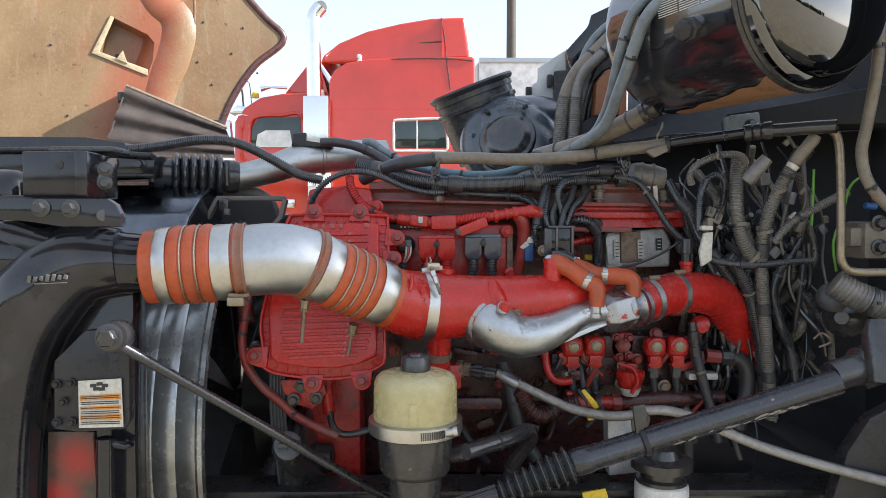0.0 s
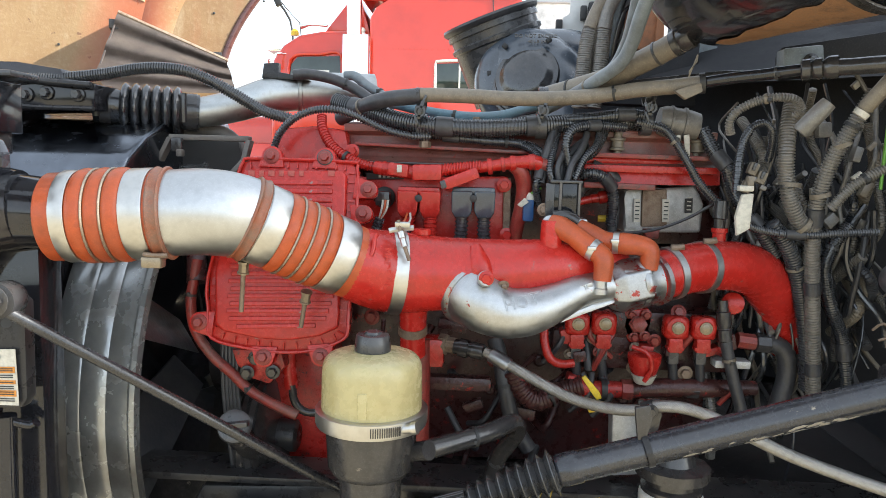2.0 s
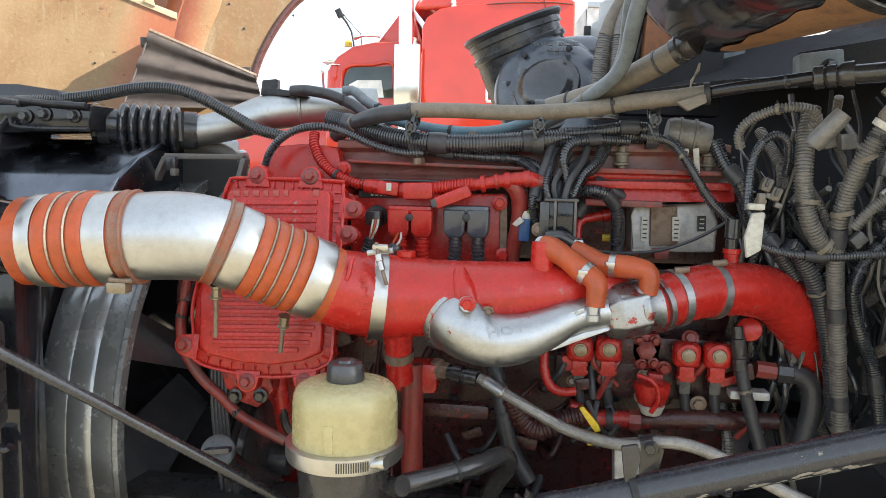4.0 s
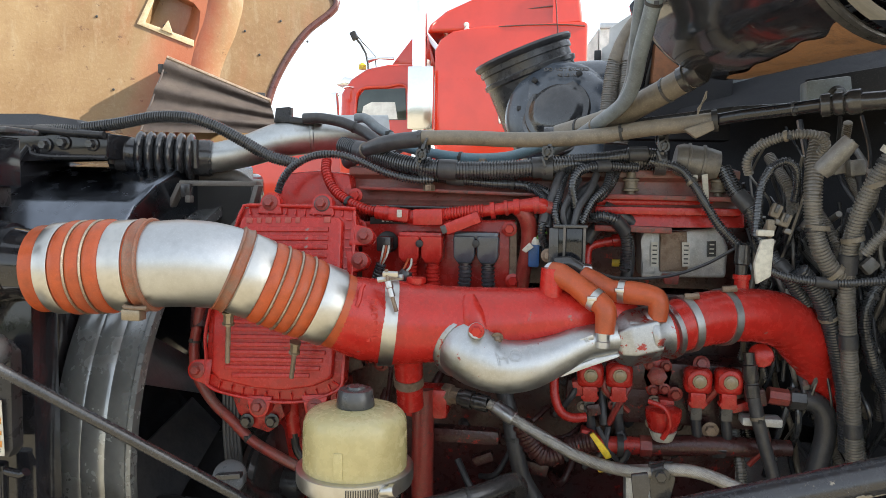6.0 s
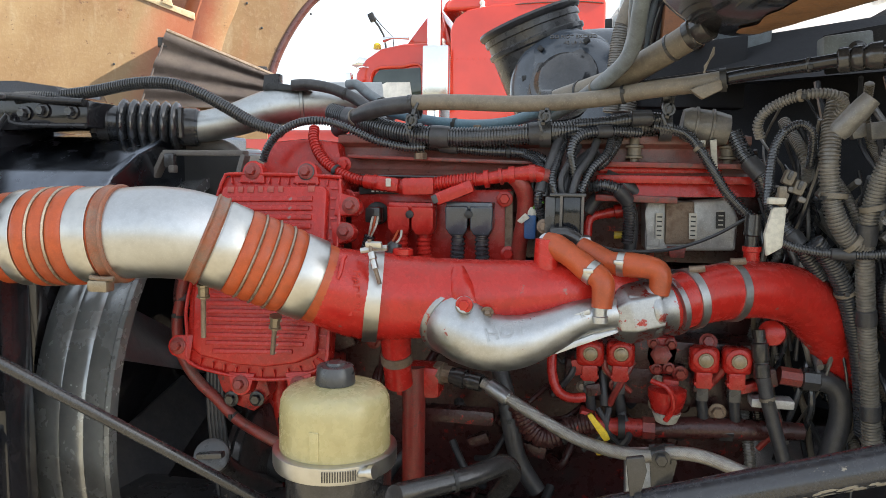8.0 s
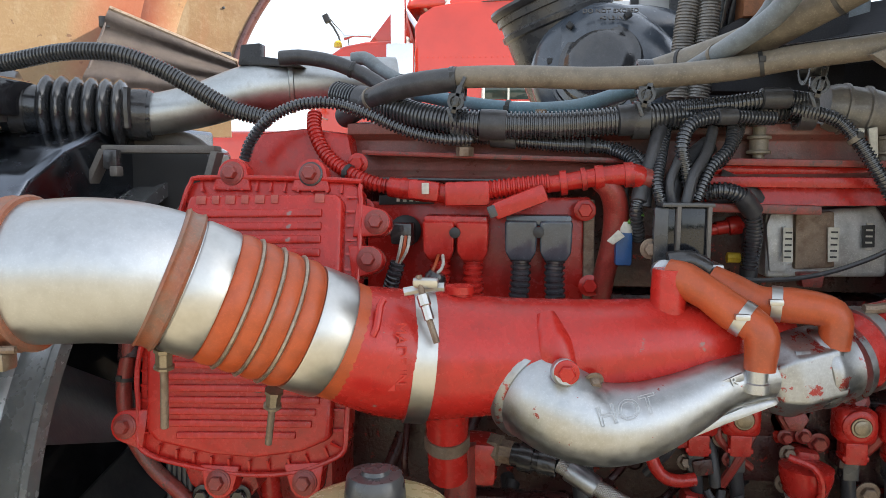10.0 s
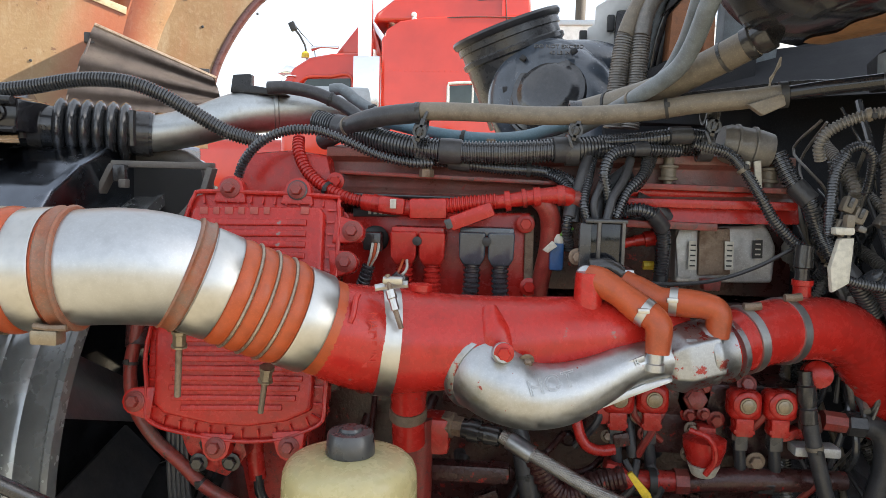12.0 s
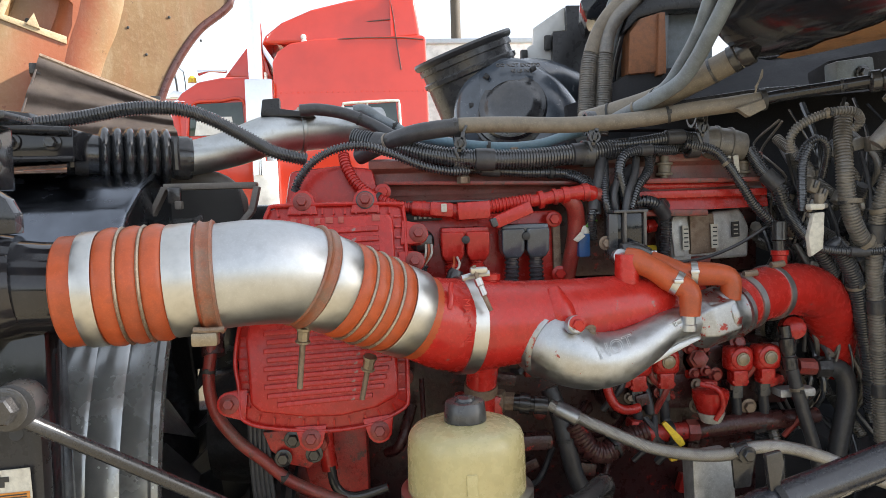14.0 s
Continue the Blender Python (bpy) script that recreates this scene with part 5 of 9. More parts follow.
def build_mixer():
    t = thing("exhaust_gas_mixer", ((0.150, 1.220, 1.171)), "bare cast aluminium mixer elbow bolted under the manifold", "mixer elbow")
    body = sweep([(0.070, 1.252, 1.230), (0.086, 1.234, 1.222), (0.105, 1.224, 1.211), (0.133, 1.221, 1.202), (0.168, 1.226, 1.204), (0.206, 1.237, 1.217), (0.248, 1.251, 1.235), (0.303, 1.275, 1.241)],
                 [0.0465, 0.0465, 0.0425, 0.0375, 0.0345, 0.0285, 0.0225, 0.022], 0.006, 40)
    part("elbow", body, CAST, t)
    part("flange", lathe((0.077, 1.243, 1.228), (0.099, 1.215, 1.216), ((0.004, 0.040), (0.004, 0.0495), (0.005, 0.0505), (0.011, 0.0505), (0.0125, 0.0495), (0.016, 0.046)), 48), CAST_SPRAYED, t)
    for px in ([(0.064, 1.212, 1.208), (0.127, 1.212, 1.243)]):
        part("bolt", hexbolt(px, (0.2, -0.8, -0.5), 0.006), RUSTY, t)
    part("rib", plate([(0.213, 1.232, 1.221), (0.263, 1.245, 1.233), (0.296, 1.255, 1.222), (0.256, 1.247, 1.210), (0.226, 1.240, 1.200)], (0, 0.006, 0), 0.002), CAST, t)
    part("web", plate([(0.224, 1.225, 1.240), (0.266, 1.238, 1.247), (0.307, 1.252, 1.238), (0.311, 1.252, 1.226), (0.263, 1.240, 1.237), (0.225, 1.230, 1.231)], (0, 0.016, 0), 0.003), CAST, t)
    # six-sided housing on the way to the red pipe, turned so that one ridge lies low in front
    a, b = Vector((0.284, 1.272, 1.232)), Vector((0.362, 1.294, 1.249))
    ax = (b - a).normalized()
    hb = lathe(a, b, ((0, 0.026), (0.003, 0.032), (0.020, 0.0405), (0.060, 0.0405), (0.066, 0.035)), 6)
    bmesh.ops.rotate(hb, cent=a, matrix=Matrix.Rotation(math.radians(24), 3, ax), verts=hb.verts)
    bmesh.ops.bevel(hb, geom=list(hb.edges), offset=0.0035, segments=3, profile=0.6, affect="EDGES", clamp_overlap=True)
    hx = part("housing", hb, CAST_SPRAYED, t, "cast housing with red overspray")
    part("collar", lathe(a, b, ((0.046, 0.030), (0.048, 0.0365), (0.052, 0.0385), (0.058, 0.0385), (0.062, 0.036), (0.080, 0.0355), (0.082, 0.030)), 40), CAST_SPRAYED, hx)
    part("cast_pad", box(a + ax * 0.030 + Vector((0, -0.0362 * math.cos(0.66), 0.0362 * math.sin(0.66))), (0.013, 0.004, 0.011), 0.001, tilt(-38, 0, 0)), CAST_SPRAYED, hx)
    s = part("spout", lathe((0.269, 1.235, 1.244), Vector((0.269, 1.235, 1.244)) + Vector((0, 0, 1)), ((-0.012, 0.0104), (-0.004, 0.0104), (-0.003, 0.009), (0.012, 0.009)), 20), CAST, t)
    part("spout", lathe((0.343, 1.268, 1.261), Vector((0.343, 1.268, 1.261)) + Vector((0, 0, 1)), ((-0.014, 0.0108), (-0.004, 0.0108), (-0.003, 0.009), (0.012, 0.009)), 20), CAST, t)
    pad = part("part_number_pad", plate([(0.204, 1.216, 1.231), (0.256, 1.230, 1.250), (0.258, 1.231, 1.243), (0.205, 1.217, 1.223)], (0.0, 0.012, -0.002), 0.0015), CAST, t)
    for k in range(7):
        part("raised_mark", box(mid((0.208, 1.2155, 1.2275), (0.238, 1.2245, 1.2385), k / 6), (0.0028, 0.0012, 0.0042), 0.0004, tilt(0, -20, 15)), CAST, pad)
    letters("raised_letter", "R", 0.011, 0.0006, (0.248, 1.2268, 1.2425), tilt(80, -20, 15), CAST, pad)
    part("lower_fin", plate([(0.212, 1.232, 1.186), (0.250, 1.242, 1.200), (0.292, 1.252, 1.215), (0.300, 1.256, 1.222), (0.262, 1.246, 1.214), (0.226, 1.236, 1.200)], (0.0, 0.010, 0.004), 0.002), CAST, t)
    letters("raised_letters", "HOT", 0.024, 0.0004, (0.154, 1.190, 1.224), tilt(72, -14, 12), CAST, t, 0.0003)
    return t


build_mixer()


def build_crossover():
    t = thing("crossover_pipe", ((0.476, 1.360, 1.221)), "red painted crossover pipe curving down at the rear", "exhaust gas pipe")
    pts = [(0.345, 1.300, 1.242), (0.392, 1.325, 1.254), (0.444, 1.350, 1.262), (0.502, 1.375, 1.262), (0.550, 1.400, 1.249), (0.587, 1.425, 1.217), (0.617, 1.450, 1.168), (0.637, 1.470, 1.103)]
    part("pipe", sweep(pts, [0.036, 0.039, 0.0395, 0.040, 0.042, 0.042, 0.034, 0.024], 0.008, 32), RED, t)
    part("skirt", plate([(0.538, 1.400, 1.233), (0.594, 1.410, 1.225), (0.635, 1.440, 1.148), (0.617, 1.440, 1.138)], (0, 0.03, 0), 0.008), RED, t)
    for a, b in (((0.384, 1.322, 1.252), (0.400, 1.330, 1.255)), ((0.441, 1.349, 1.261), (0.456, 1.357, 1.261))):
        bd = part("band", lathe(a, b, ((0, 0.039), (0, 0.0420), (0.012, 0.0420), (0.012, 0.039)), 40, None, False), ALU_DULL, t, "dull steel band")
        up = Vector(a) + Vector((0.01, -0.01, 0.043))
        part("bolt", sweep([up + Vector((-0.008, 0, 0)), up, up + Vector((0.012, 0, 0.002))], 0.005, 0.01, 8), RUSTY, bd)
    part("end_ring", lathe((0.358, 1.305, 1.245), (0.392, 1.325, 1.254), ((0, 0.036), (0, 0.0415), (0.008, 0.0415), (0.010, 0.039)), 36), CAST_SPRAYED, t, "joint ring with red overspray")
    part("worn_patch", sweep([(0.525, 1.362, 1.242), (0.544, 1.366, 1.240), (0.570, 1.380, 1.235)], 0.0045, 0.008, 8, None, True, None, 0.4), RUSTY, t)
    f = part("fitting", lathe((0.478, 1.375, 1.293), Vector((0.478, 1.375, 1.293)) + Vector((0, 0, 1)), ((-0.02, 0.015), (0.006, 0.013), (0.008, 0.011), (0.022, 0.011), (0.023, 0.013), (0.03, 0.013)), 14), RED, t)
    part("sensor", lathe((0.477, 1.375, 1.317), Vector((0.478, 1.375, 1.363)), ((0, 0.009), (0.02, 0.009), (0.022, 0.012), (0.05, 0.011)), 12), GRIME, f)


build_crossover()


def build_reservoir():
    base = Vector((-0.045, 1.125, 1.088))
    t = thing("steering_fluid_reservoir", base - Vector((0, 0, 0.12)), "yellowed cream plastic fluid reservoir on a black pot", "reservoir")
    up = base + Vector((0, 0, 1))
    r = 0.0672
    h = 0.074
    part("tank", lathe(base, up, ((-0.004, r * 0.98), (0.0, r), (h * 0.62, r * 0.99), (h * 0.78, r * 0.975), (h * 0.87, r * 0.935), (h * 0.93, r * 0.87), (h * 0.97, r * 0.76), (h * 1.0, r * 0.58), (h * 1.02, 0.02)), 56), CREAM, t)
    part("rib", box(base + Vector((-0.002, -r * 0.985, 0.02)), (0.012, 0.004, 0.034), 0.002), CREAM, t)
    cap = part("cap", lathe(base + Vector((0.0, 0, h * 1.02)), up, ((0, 0.024), (0.002, 0.0245), (0.020, 0.0225), (0.022, 0.021), (0.023, 0.012), (0.026, 0.011), (0.027, 0.0)), 24), PLASTIC, t, "black screw cap")
    part("band", lathe(base - Vector((0, 0, 0.022)), up, ((0, r * 1.06), (0, r * 1.10), (0.004, r * 1.12), (0.02, r * 1.12), (0.022, r * 1.06), (0.022, r)), 56, None, False), STEEL, t, "bright worm-drive band")
    wd = bmesh.new()
    for k in range(14):
        a = radians(-82 + k * 2.2)
        box(base + Vector((math.cos(a) * r * 1.125, math.sin(a) * r * 1.125, -0.011)), (0.0016, 0.002, 0.012), 0, tilt(0, 0, math.degrees(a) + 90), wd)
    part("worm_slots", wd, GRIME, t)
    sc = base + Vector((0.052, -0.055, -0.010))
    part("worm_screw", lathe(sc, sc + Vector((1, -0.25, 0.25)), ((-0.012, 0.006), (0.008, 0.006), (0.009, 0.008), (0.016, 0.008)), 10), STEEL, t)
    pot = part("pot", lathe(base - Vector((0, 0, 0.155)), up, ((0, r * 0.52), (0.01, r * 0.60), (0.062, r * 0.64), (0.066, r * 0.78), (0.074, r * 0.86), (0.128, r * 0.92), (0.132, r * 1.0), (0.14, r * 1.04))), GRIME, t, "oily black lower pot")
    part("outlet", lathe((0.001, 1.130, 1.022), (0.041, 1.100, 1.040), ((0, 0.014), (0.03, 0.013), (0.045, 0.013)), 16), GRIME, t)
    part("bracket", box(base + Vector((0.0, 0.09, -0.10)), (0.07, 0.10, 0.09), 0.006), GRIME, t)


build_reservoir()


def build_steering_shaft():
    t = thing("steering_shaft", ((0.314, 1.110, 1.030)), "worn grey-black steering shaft with a pleated rubber boot", "steering shaft")
    a, b = (0.204, 1.110, 1.015), (0.621, 1.100, 1.147)
    part("tube", lathe(a, b, ((0, 0.019), (0.004, 0.0215), (0.03, 0.0215), (0.032, 0.020), (along(a, b), 0.020)), 32), SHAFT, t)
    part("collar", lathe(mid(a, b, 0.265), b, ((0, 0.020), (0, 0.0225), (0.008, 0.0225), (0.008, 0.020)), 32, None, False), SATIN, t)
    rng = random.Random(31)
    dd = (Vector(b) - Vector(a)).normalized()
    low = Vector((0, -0.70, -0.72))
    low = (low - dd * low.dot(dd)).normalized()
    for k in range(26):
        u = rng.betavariate(3, 2.2)
        w = rng.uniform(-0.35, 0.25)
        nn = (low * math.cos(w) + dd.cross(low) * math.sin(w)).normalized()
        at = mid(a, b, 0.22 + 0.7 * u) + nn * 0.0201
        sd = nn.cross(dd)
        L, h = rng.uniform(0.003, 0.012), rng.uniform(0.0012, 0.0028)
        part("paint_chip", plate([at - dd * L - sd * h * 0.6, at - dd * L * 0.2 - sd * h, at + dd * L - sd * h * 0.3, at + dd * L * 0.5 + sd * h, at - dd * L * 0.5 + sd * h * 0.7], nn * -0.0012, 0), WORN, t)
    c = (0.086, 1.110, 0.968)
    n, L = 9, along(c, a)
    prof = [(0, 0.012)]
    for k in range(n):
        rr = 0.020 + 0.012 * k / n
        prof += [(L * (k + 0.1) / n, rr - 0.010), (L * (k + 0.55) / n, rr), (L * (k + 0.65) / n, rr)]
    prof += [(L, 0.021)]
    part("boot", lathe(c, a, prof, 32), WET_RUBBER, t)
    e = (0.020, 1.110, 0.946)
    part("spline", lathe(e, c, ((0, 0.010), (0.0, 0.013), (along(e, c), 0.013)), 22), GRIME, t)
    for k in range(14):
        w = 2 * math.pi * k / 14
        dd = (Vector(c) - Vector(e)).normalized()
        u = dd.cross(Vector((0, 0, 1))).normalized()
        o = (u * math.cos(w) + dd.cross(u) * math.sin(w)) * 0.0135
        part("spline_ridge", sweep([Vector(e) + o, mid(e, c) + o, Vector(c) + o], 0.0014, 0.05, 6), GRIME, t)
    part("slim_shaft", lathe((-0.018, 1.110, 0.932), e, ((0, 0.009), (along((-0.018, 1.110, 0.932), e), 0.009)), 16), SATIN, t)
    part("yoke", lathe((-0.055, 1.125, 0.914), (-0.018, 1.115, 0.931), ((0, 0.010), (0.004, 0.018), (0.018, 0.019), (0.022, 0.014), (0.034, 0.013)), 14), GRIME, t)
    part("cross", lathe((-0.059, 1.120, 0.939), (-0.051, 1.125, 0.884), ((0, 0.009), (0.003, 0.011), (0.044, 0.011), (0.047, 0.009)), 14), GRIME, t)
    part("yoke", lathe((-0.100, 1.150, 0.876), (-0.060, 1.128, 0.907), ((0, 0.013), (0.010, 0.014), (0.014, 0.019), (0.028, 0.019), (0.032, 0.010)), 14), GRIME, t)
    part("clamp_tab", plate([(0.298, 1.100, 1.109), (0.317, 1.100, 1.113), (0.321, 1.100, 1.096), (0.314, 1.100, 1.064), (0.304, 1.100, 1.062)], (0, 0.008, 0), 0.002), GRIME, t)
    u = Vector((0.682, 1.130, 1.165))
    w = Vector((0.622, 1.120, 1.151))
    part("coupler", lathe(w, u, ((0, 0.020), (0.0, 0.024), (0.05, 0.026), (0.055, 0.034), (0.085, 0.034), (0.09, 0.028), (0.14, 0.026)), 20), GRIME, t)
    part("joint", lathe(u + Vector((0.01, -0.03, -0.02)), u + Vector((0.02, 0.0, 0.10)), ((0, 0.022), (0.03, 0.026), (0.08, 0.026), (0.10, 0.02)), 18), GRIME, t)


build_steering_shaft()


def build_radiator():
    """Left end of the bay: cooler tank with its outlet, side panel, bracket with its notice, fan shroud."""
    t = thing("charge_air_cooler", ((-0.619, 1.060, 0.985)), "glossy black charge air cooler tank with an outlet neck", "cooler")
    tank = plate([(-0.851, 1.030, 1.401), (-0.642, 1.030, 1.402), (-0.561, 1.030, 1.378), (-0.546, 1.030, 1.337), (-0.596, 1.030, 1.279), (-0.630, 1.030, 1.197), (-0.649, 1.030, 1.097), (-0.655, 1.030, 0.811), (-0.870, 1.030, 0.813)], (0, 0.12, 0), 0.03, None, 5)
    part("tank", tank, GLOSS, t)
    arch = sweep([(-0.492, 1.085, 1.340), (-0.552, 1.075, 1.334), (-0.605, 1.070, 1.292), (-0.645, 1.070, 1.215), (-0.666, 1.070, 1.120), (-0.675, 1.070, 1.016), (-0.684, 1.070, 0.788)], [0.050, 0.062, 0.068, 0.064, 0.060, 0.058, 0.058], 0.012, 28)
    part("arch", arch, GLOSS, t)
    nk = sweep([(-0.66, 1.080, 1.345), (-0.60, 1.083, 1.342), (-0.53, 1.085, 1.339), (-0.47, 1.086, 1.336), (-0.43, 1.088, 1.335)], [0.060, 0.054, 0.049, 0.046, 0.046], 0.01, 36)
    part("neck", nk, GLOSS, t)
    mk = bmesh.new()
    for k in range(7):
        box(mid((-0.587, 1.005, 1.319), (-0.536, 1.005, 1.322), k / 6), (0.005, 0.003, 0.010 if k in (0, 3, 4) else 0.006), 0.0005, tilt(0, 12, 0), mk)
    part("maker_mark", mk, DUSTY, t)
    part("mark_line", sweep([(-0.580, 1.004, 1.312), (-0.557, 1.004, 1.313), (-0.534, 1.004, 1.314)], 0.0008, 0.01, 6), DUSTY, t)
    fl = part("mount_flange", plate([(-0.660, 0.985, 1.432), (-0.466, 0.985, 1.432), (-0.455, 0.985, 1.424), (-0.448, 0.985, 1.410), (-0.448, 0.985, 1.393), (-0.529, 0.985, 1.393), (-0.583, 0.985, 1.401), (-0.660, 0.985, 1.404)], (0, 0.016, 0), 0.003), GLOSS, t)
    for px in ([(-0.557, 0.984, 1.419), (-0.516, 0.984, 1.418)]):
        part("bolt", hexbolt(px, (0, -1, 0), 0.0085, 0.010), GRIME, fl)
    part("bolt_hole", lathe((-0.473, 0.985, 1.409), (-0.434, 0.900, 1.408), ((0, 0.008), (0.001, 0.008)), 16), INK, fl)
    # side panel inside the bend
    s = thing("radiator", ((-0.563, 1.100, 0.969)), "dark radiator side with a brown painted panel", "radiator")
    part("side_panel", plate([(-0.664, 1.090, 1.273), (-0.478, 1.090, 1.290), (-0.478, 1.090, 0.775), (-0.675, 1.090, 0.777)], (0, 0.05, 0), 0.004), GLOSS, s)
    # its red spots are reflections painted into the brown
    part("rust_strip", plate([(-0.608, 1.082, 1.078), (-0.539, 1.082, 1.077), (-0.530, 1.082, 0.825), (-0.617, 1.082, 0.826)], (0, 0.006, 0), 0.002), RED_REFLECTION, s, "brown panel with two painted soft red reflections")
    part("channel", sweep([(-0.510, 1.060, 1.075), (-0.512, 1.060, 0.967), (-0.514, 1.060, 0.837)], 0.013, 0.05, 16), GLOSS, s)
    part("channel", sweep([(-0.476, 1.070, 1.063), (-0.482, 1.070, 1.059), (-0.503, 1.060, 1.067)], 0.006, 0.01, 10), GLOSS, s)
    part("core", box((-0.86, 1.75, 1.02), (0.10, 1.25, 0.85), 0.01), SATIN, s)
    part("top_tank", box((-0.80, 1.78, 1.445), (0.20, 1.2, 0.09), 0.04, None, None, 4), GLOSS, s)
    b = thing("strut_bracket", ((-0.501, 1.030, 1.097)), "black steel strut bracket with bolts", "bracket")
    part("bracket_plate", plate([(-0.523, 1.030, 1.242), (-0.472, 1.030, 1.245), (-0.459, 1.030, 1.230), (-0.460, 1.030, 1.109), (-0.467, 1.030, 1.097), (-0.534, 1.030, 1.092), (-0.571, 1.030, 1.097), (-0.569, 1.030, 1.197)], (0, 0.02, 0), 0.004), SATIN, b)
    for px in ([(-0.564, 1.028, 1.164), (-0.543, 1.028, 1.166), (-0.555, 1.028, 1.138), (-0.565, 1.028, 1.108), (-0.543, 1.028, 1.108)]):
        part("bolt", hexbolt(px, (0, -1, 0), 0.0045, 0.005), SATIN, b)
    part("hole", lathe((-0.481, 1.028, 1.204), (-0.423, 0.900, 1.228), ((0, 0.006), (0.001, 0.006)), 14), INK, b)
    # the notice: white sheet with orange bands and rows of print
    n = thing("warning_notice", ((-0.498, 1.020, 1.102)), "white and orange warning notice on the bracket", "label")
    tl, tr, br, bl = [Vector(p) for p in [(-0.532, 1.026, 1.169), (-0.469, 1.024, 1.173), (-0.467, 1.024, 1.102), (-0.532, 1.026, 1.100)]]
    part("sheet", plate([tl, tr, br, bl], (0, 0.001, 0), 0), PAPER, n)

    def strip(u0, u1, v0, v1, mt, nm, off=0.0008):
        q = [tl.lerp(tr, u).lerp(bl.lerp(br, u), v) for u, v in ((u0, v0), (u1, v0), (u1, v1), (u0, v1))]
        part(nm, plate([p - Vector((0, off, 0)) for p in q], (0, 0.0006, 0), 0), mt, n)

    strip(0.04, 0.97, 0.31, 0.42, PRINT, "orange_band")
    strip(0.04, 0.97, 0.55, 0.62, PRINT, "orange_band")
    strip(0.04, 0.97, 0.73, 0.84, PRINT, "orange_band")
    for v in (0.335, 0.37, 0.45, 0.49, 0.575, 0.65, 0.69, 0.75, 0.79, 0.87, 0.91):
        strip(0.06, 0.93, v, v + 0.016, INK, "print_line", 0.0012)
    for u, v in ((0.35, 0.08), (0.5, 0.05), (0.62, 0.09), (0.42, 0.15), (0.55, 0.16)):
        strip(u - 0.07, u + 0.07, v, v + 0.07, INK, "fan_symbol")
    # fan shroud ring
    f = thing("fan_shroud", (-0.50, 1.62, 0.60), "worn dark metal fan shroud ring", "fan shroud")
    x0, x1 = -0.532, -0.421
    cen = Vector((x0, 1.625, 1.00))
    R = 0.42
    w = x1 - x0
    prof = [(-0.02, R * 0.98), (0.0, R), (w * 0.24, R * 1.001), (w * 0.28, R * 0.995), (w * 0.33, R * 0.999), (w * 0.60, R * 1.001), (w * 0.64, R * 0.994), (w * 0.68, R), (w * 0.95, R), (w, R * 1.012), (w + 0.008, R * 1.012), (w + 0.008, R * 0.97), (w * 0.9, R * 0.96), (0, R * 0.95)]
    part("ring", lathe(cen, cen + Vector((1, 0, 0)), prof, 96, None, False), SHROUD, f)
    part("back_plate", box((x0 - 0.08, 1.72, 0.97), (0.10, 0.96, 0.76), 0.045, None, None, 6), GLOSS, f)
    part("cover", plate([(x0 - 0.45, y, z) for y, z in ((1.24, 1.315), (1.24, 1.335), (1.26, 1.370), (1.30, 1.412), (1.36, 1.446), (1.44, 1.474), (1.58, 1.488), (1.75, 1.490), (1.75, 1.315))], (0.52, 0, 0), 0.045, None, 6), POLISHED, f, "glossy black shroud top")
    fan = thing("cooling_fan", (x1 + 0.06, 1.66, 0.75), "black engine cooling fan at rest", "fan")
    hub = part("hub", lathe((x1 - 0.02, 1.66, 1.02), (5, 1.66, 1.02), ((0, 0.10), (0.05, 0.11), (0.12, 0.11), (0.14, 0.08))), GRIME, fan)
    for k in range(9):
        ang = 2 * math.pi * (k + 0.9) / 9
        u, v = Vector((0, math.cos(ang), math.sin(ang))), Vector((0, -math.sin(ang), math.cos(ang)))
        c0 = Vector((x1 - 0.09, 1.66, 1.02))
        q = [c0 + u * 0.10 - v * 0.03, c0 + u * 0.42 - v * 0.05, c0 + u * 0.42 + v * 0.06 + Vector((0.07, 0, 0)), c0 + u * 0.10 + v * 0.035 + Vector((0.05, 0, 0))]
        part("blade", plate(q, (0.004, 0, 0), 0), BLACK, fan)


build_radiator()


def build_strut():
    t = thing("strut_rod", ((-0.323, 1.100, 1.093)), "black steel radiator strut rod with a rubber bushed end", "strut rod")
    a, b = Vector((-0.468, 0.985, 1.239)), Vector((-0.093, 1.220, 0.915))
    part("rod", sweep([Vector((-0.456, 0.995, 1.226)), mid(a, b), b], 0.0074, 0.05, 16), ROD, t)
    e = part("eye", lathe(a + Vector((0.004, 0.03, 0.0)), a + Vector((-0.002, -0.5, 0)), ((0, 0.021), (0.012, 0.022), (0.026, 0.021), (0.028, 0.015)), 28), SATIN, t)
    part("bolt", hexbolt(a + Vector((0.0, 0.002, 0)), (0, -1, 0), 0.013, 0.012), GRIME, e)


build_strut()


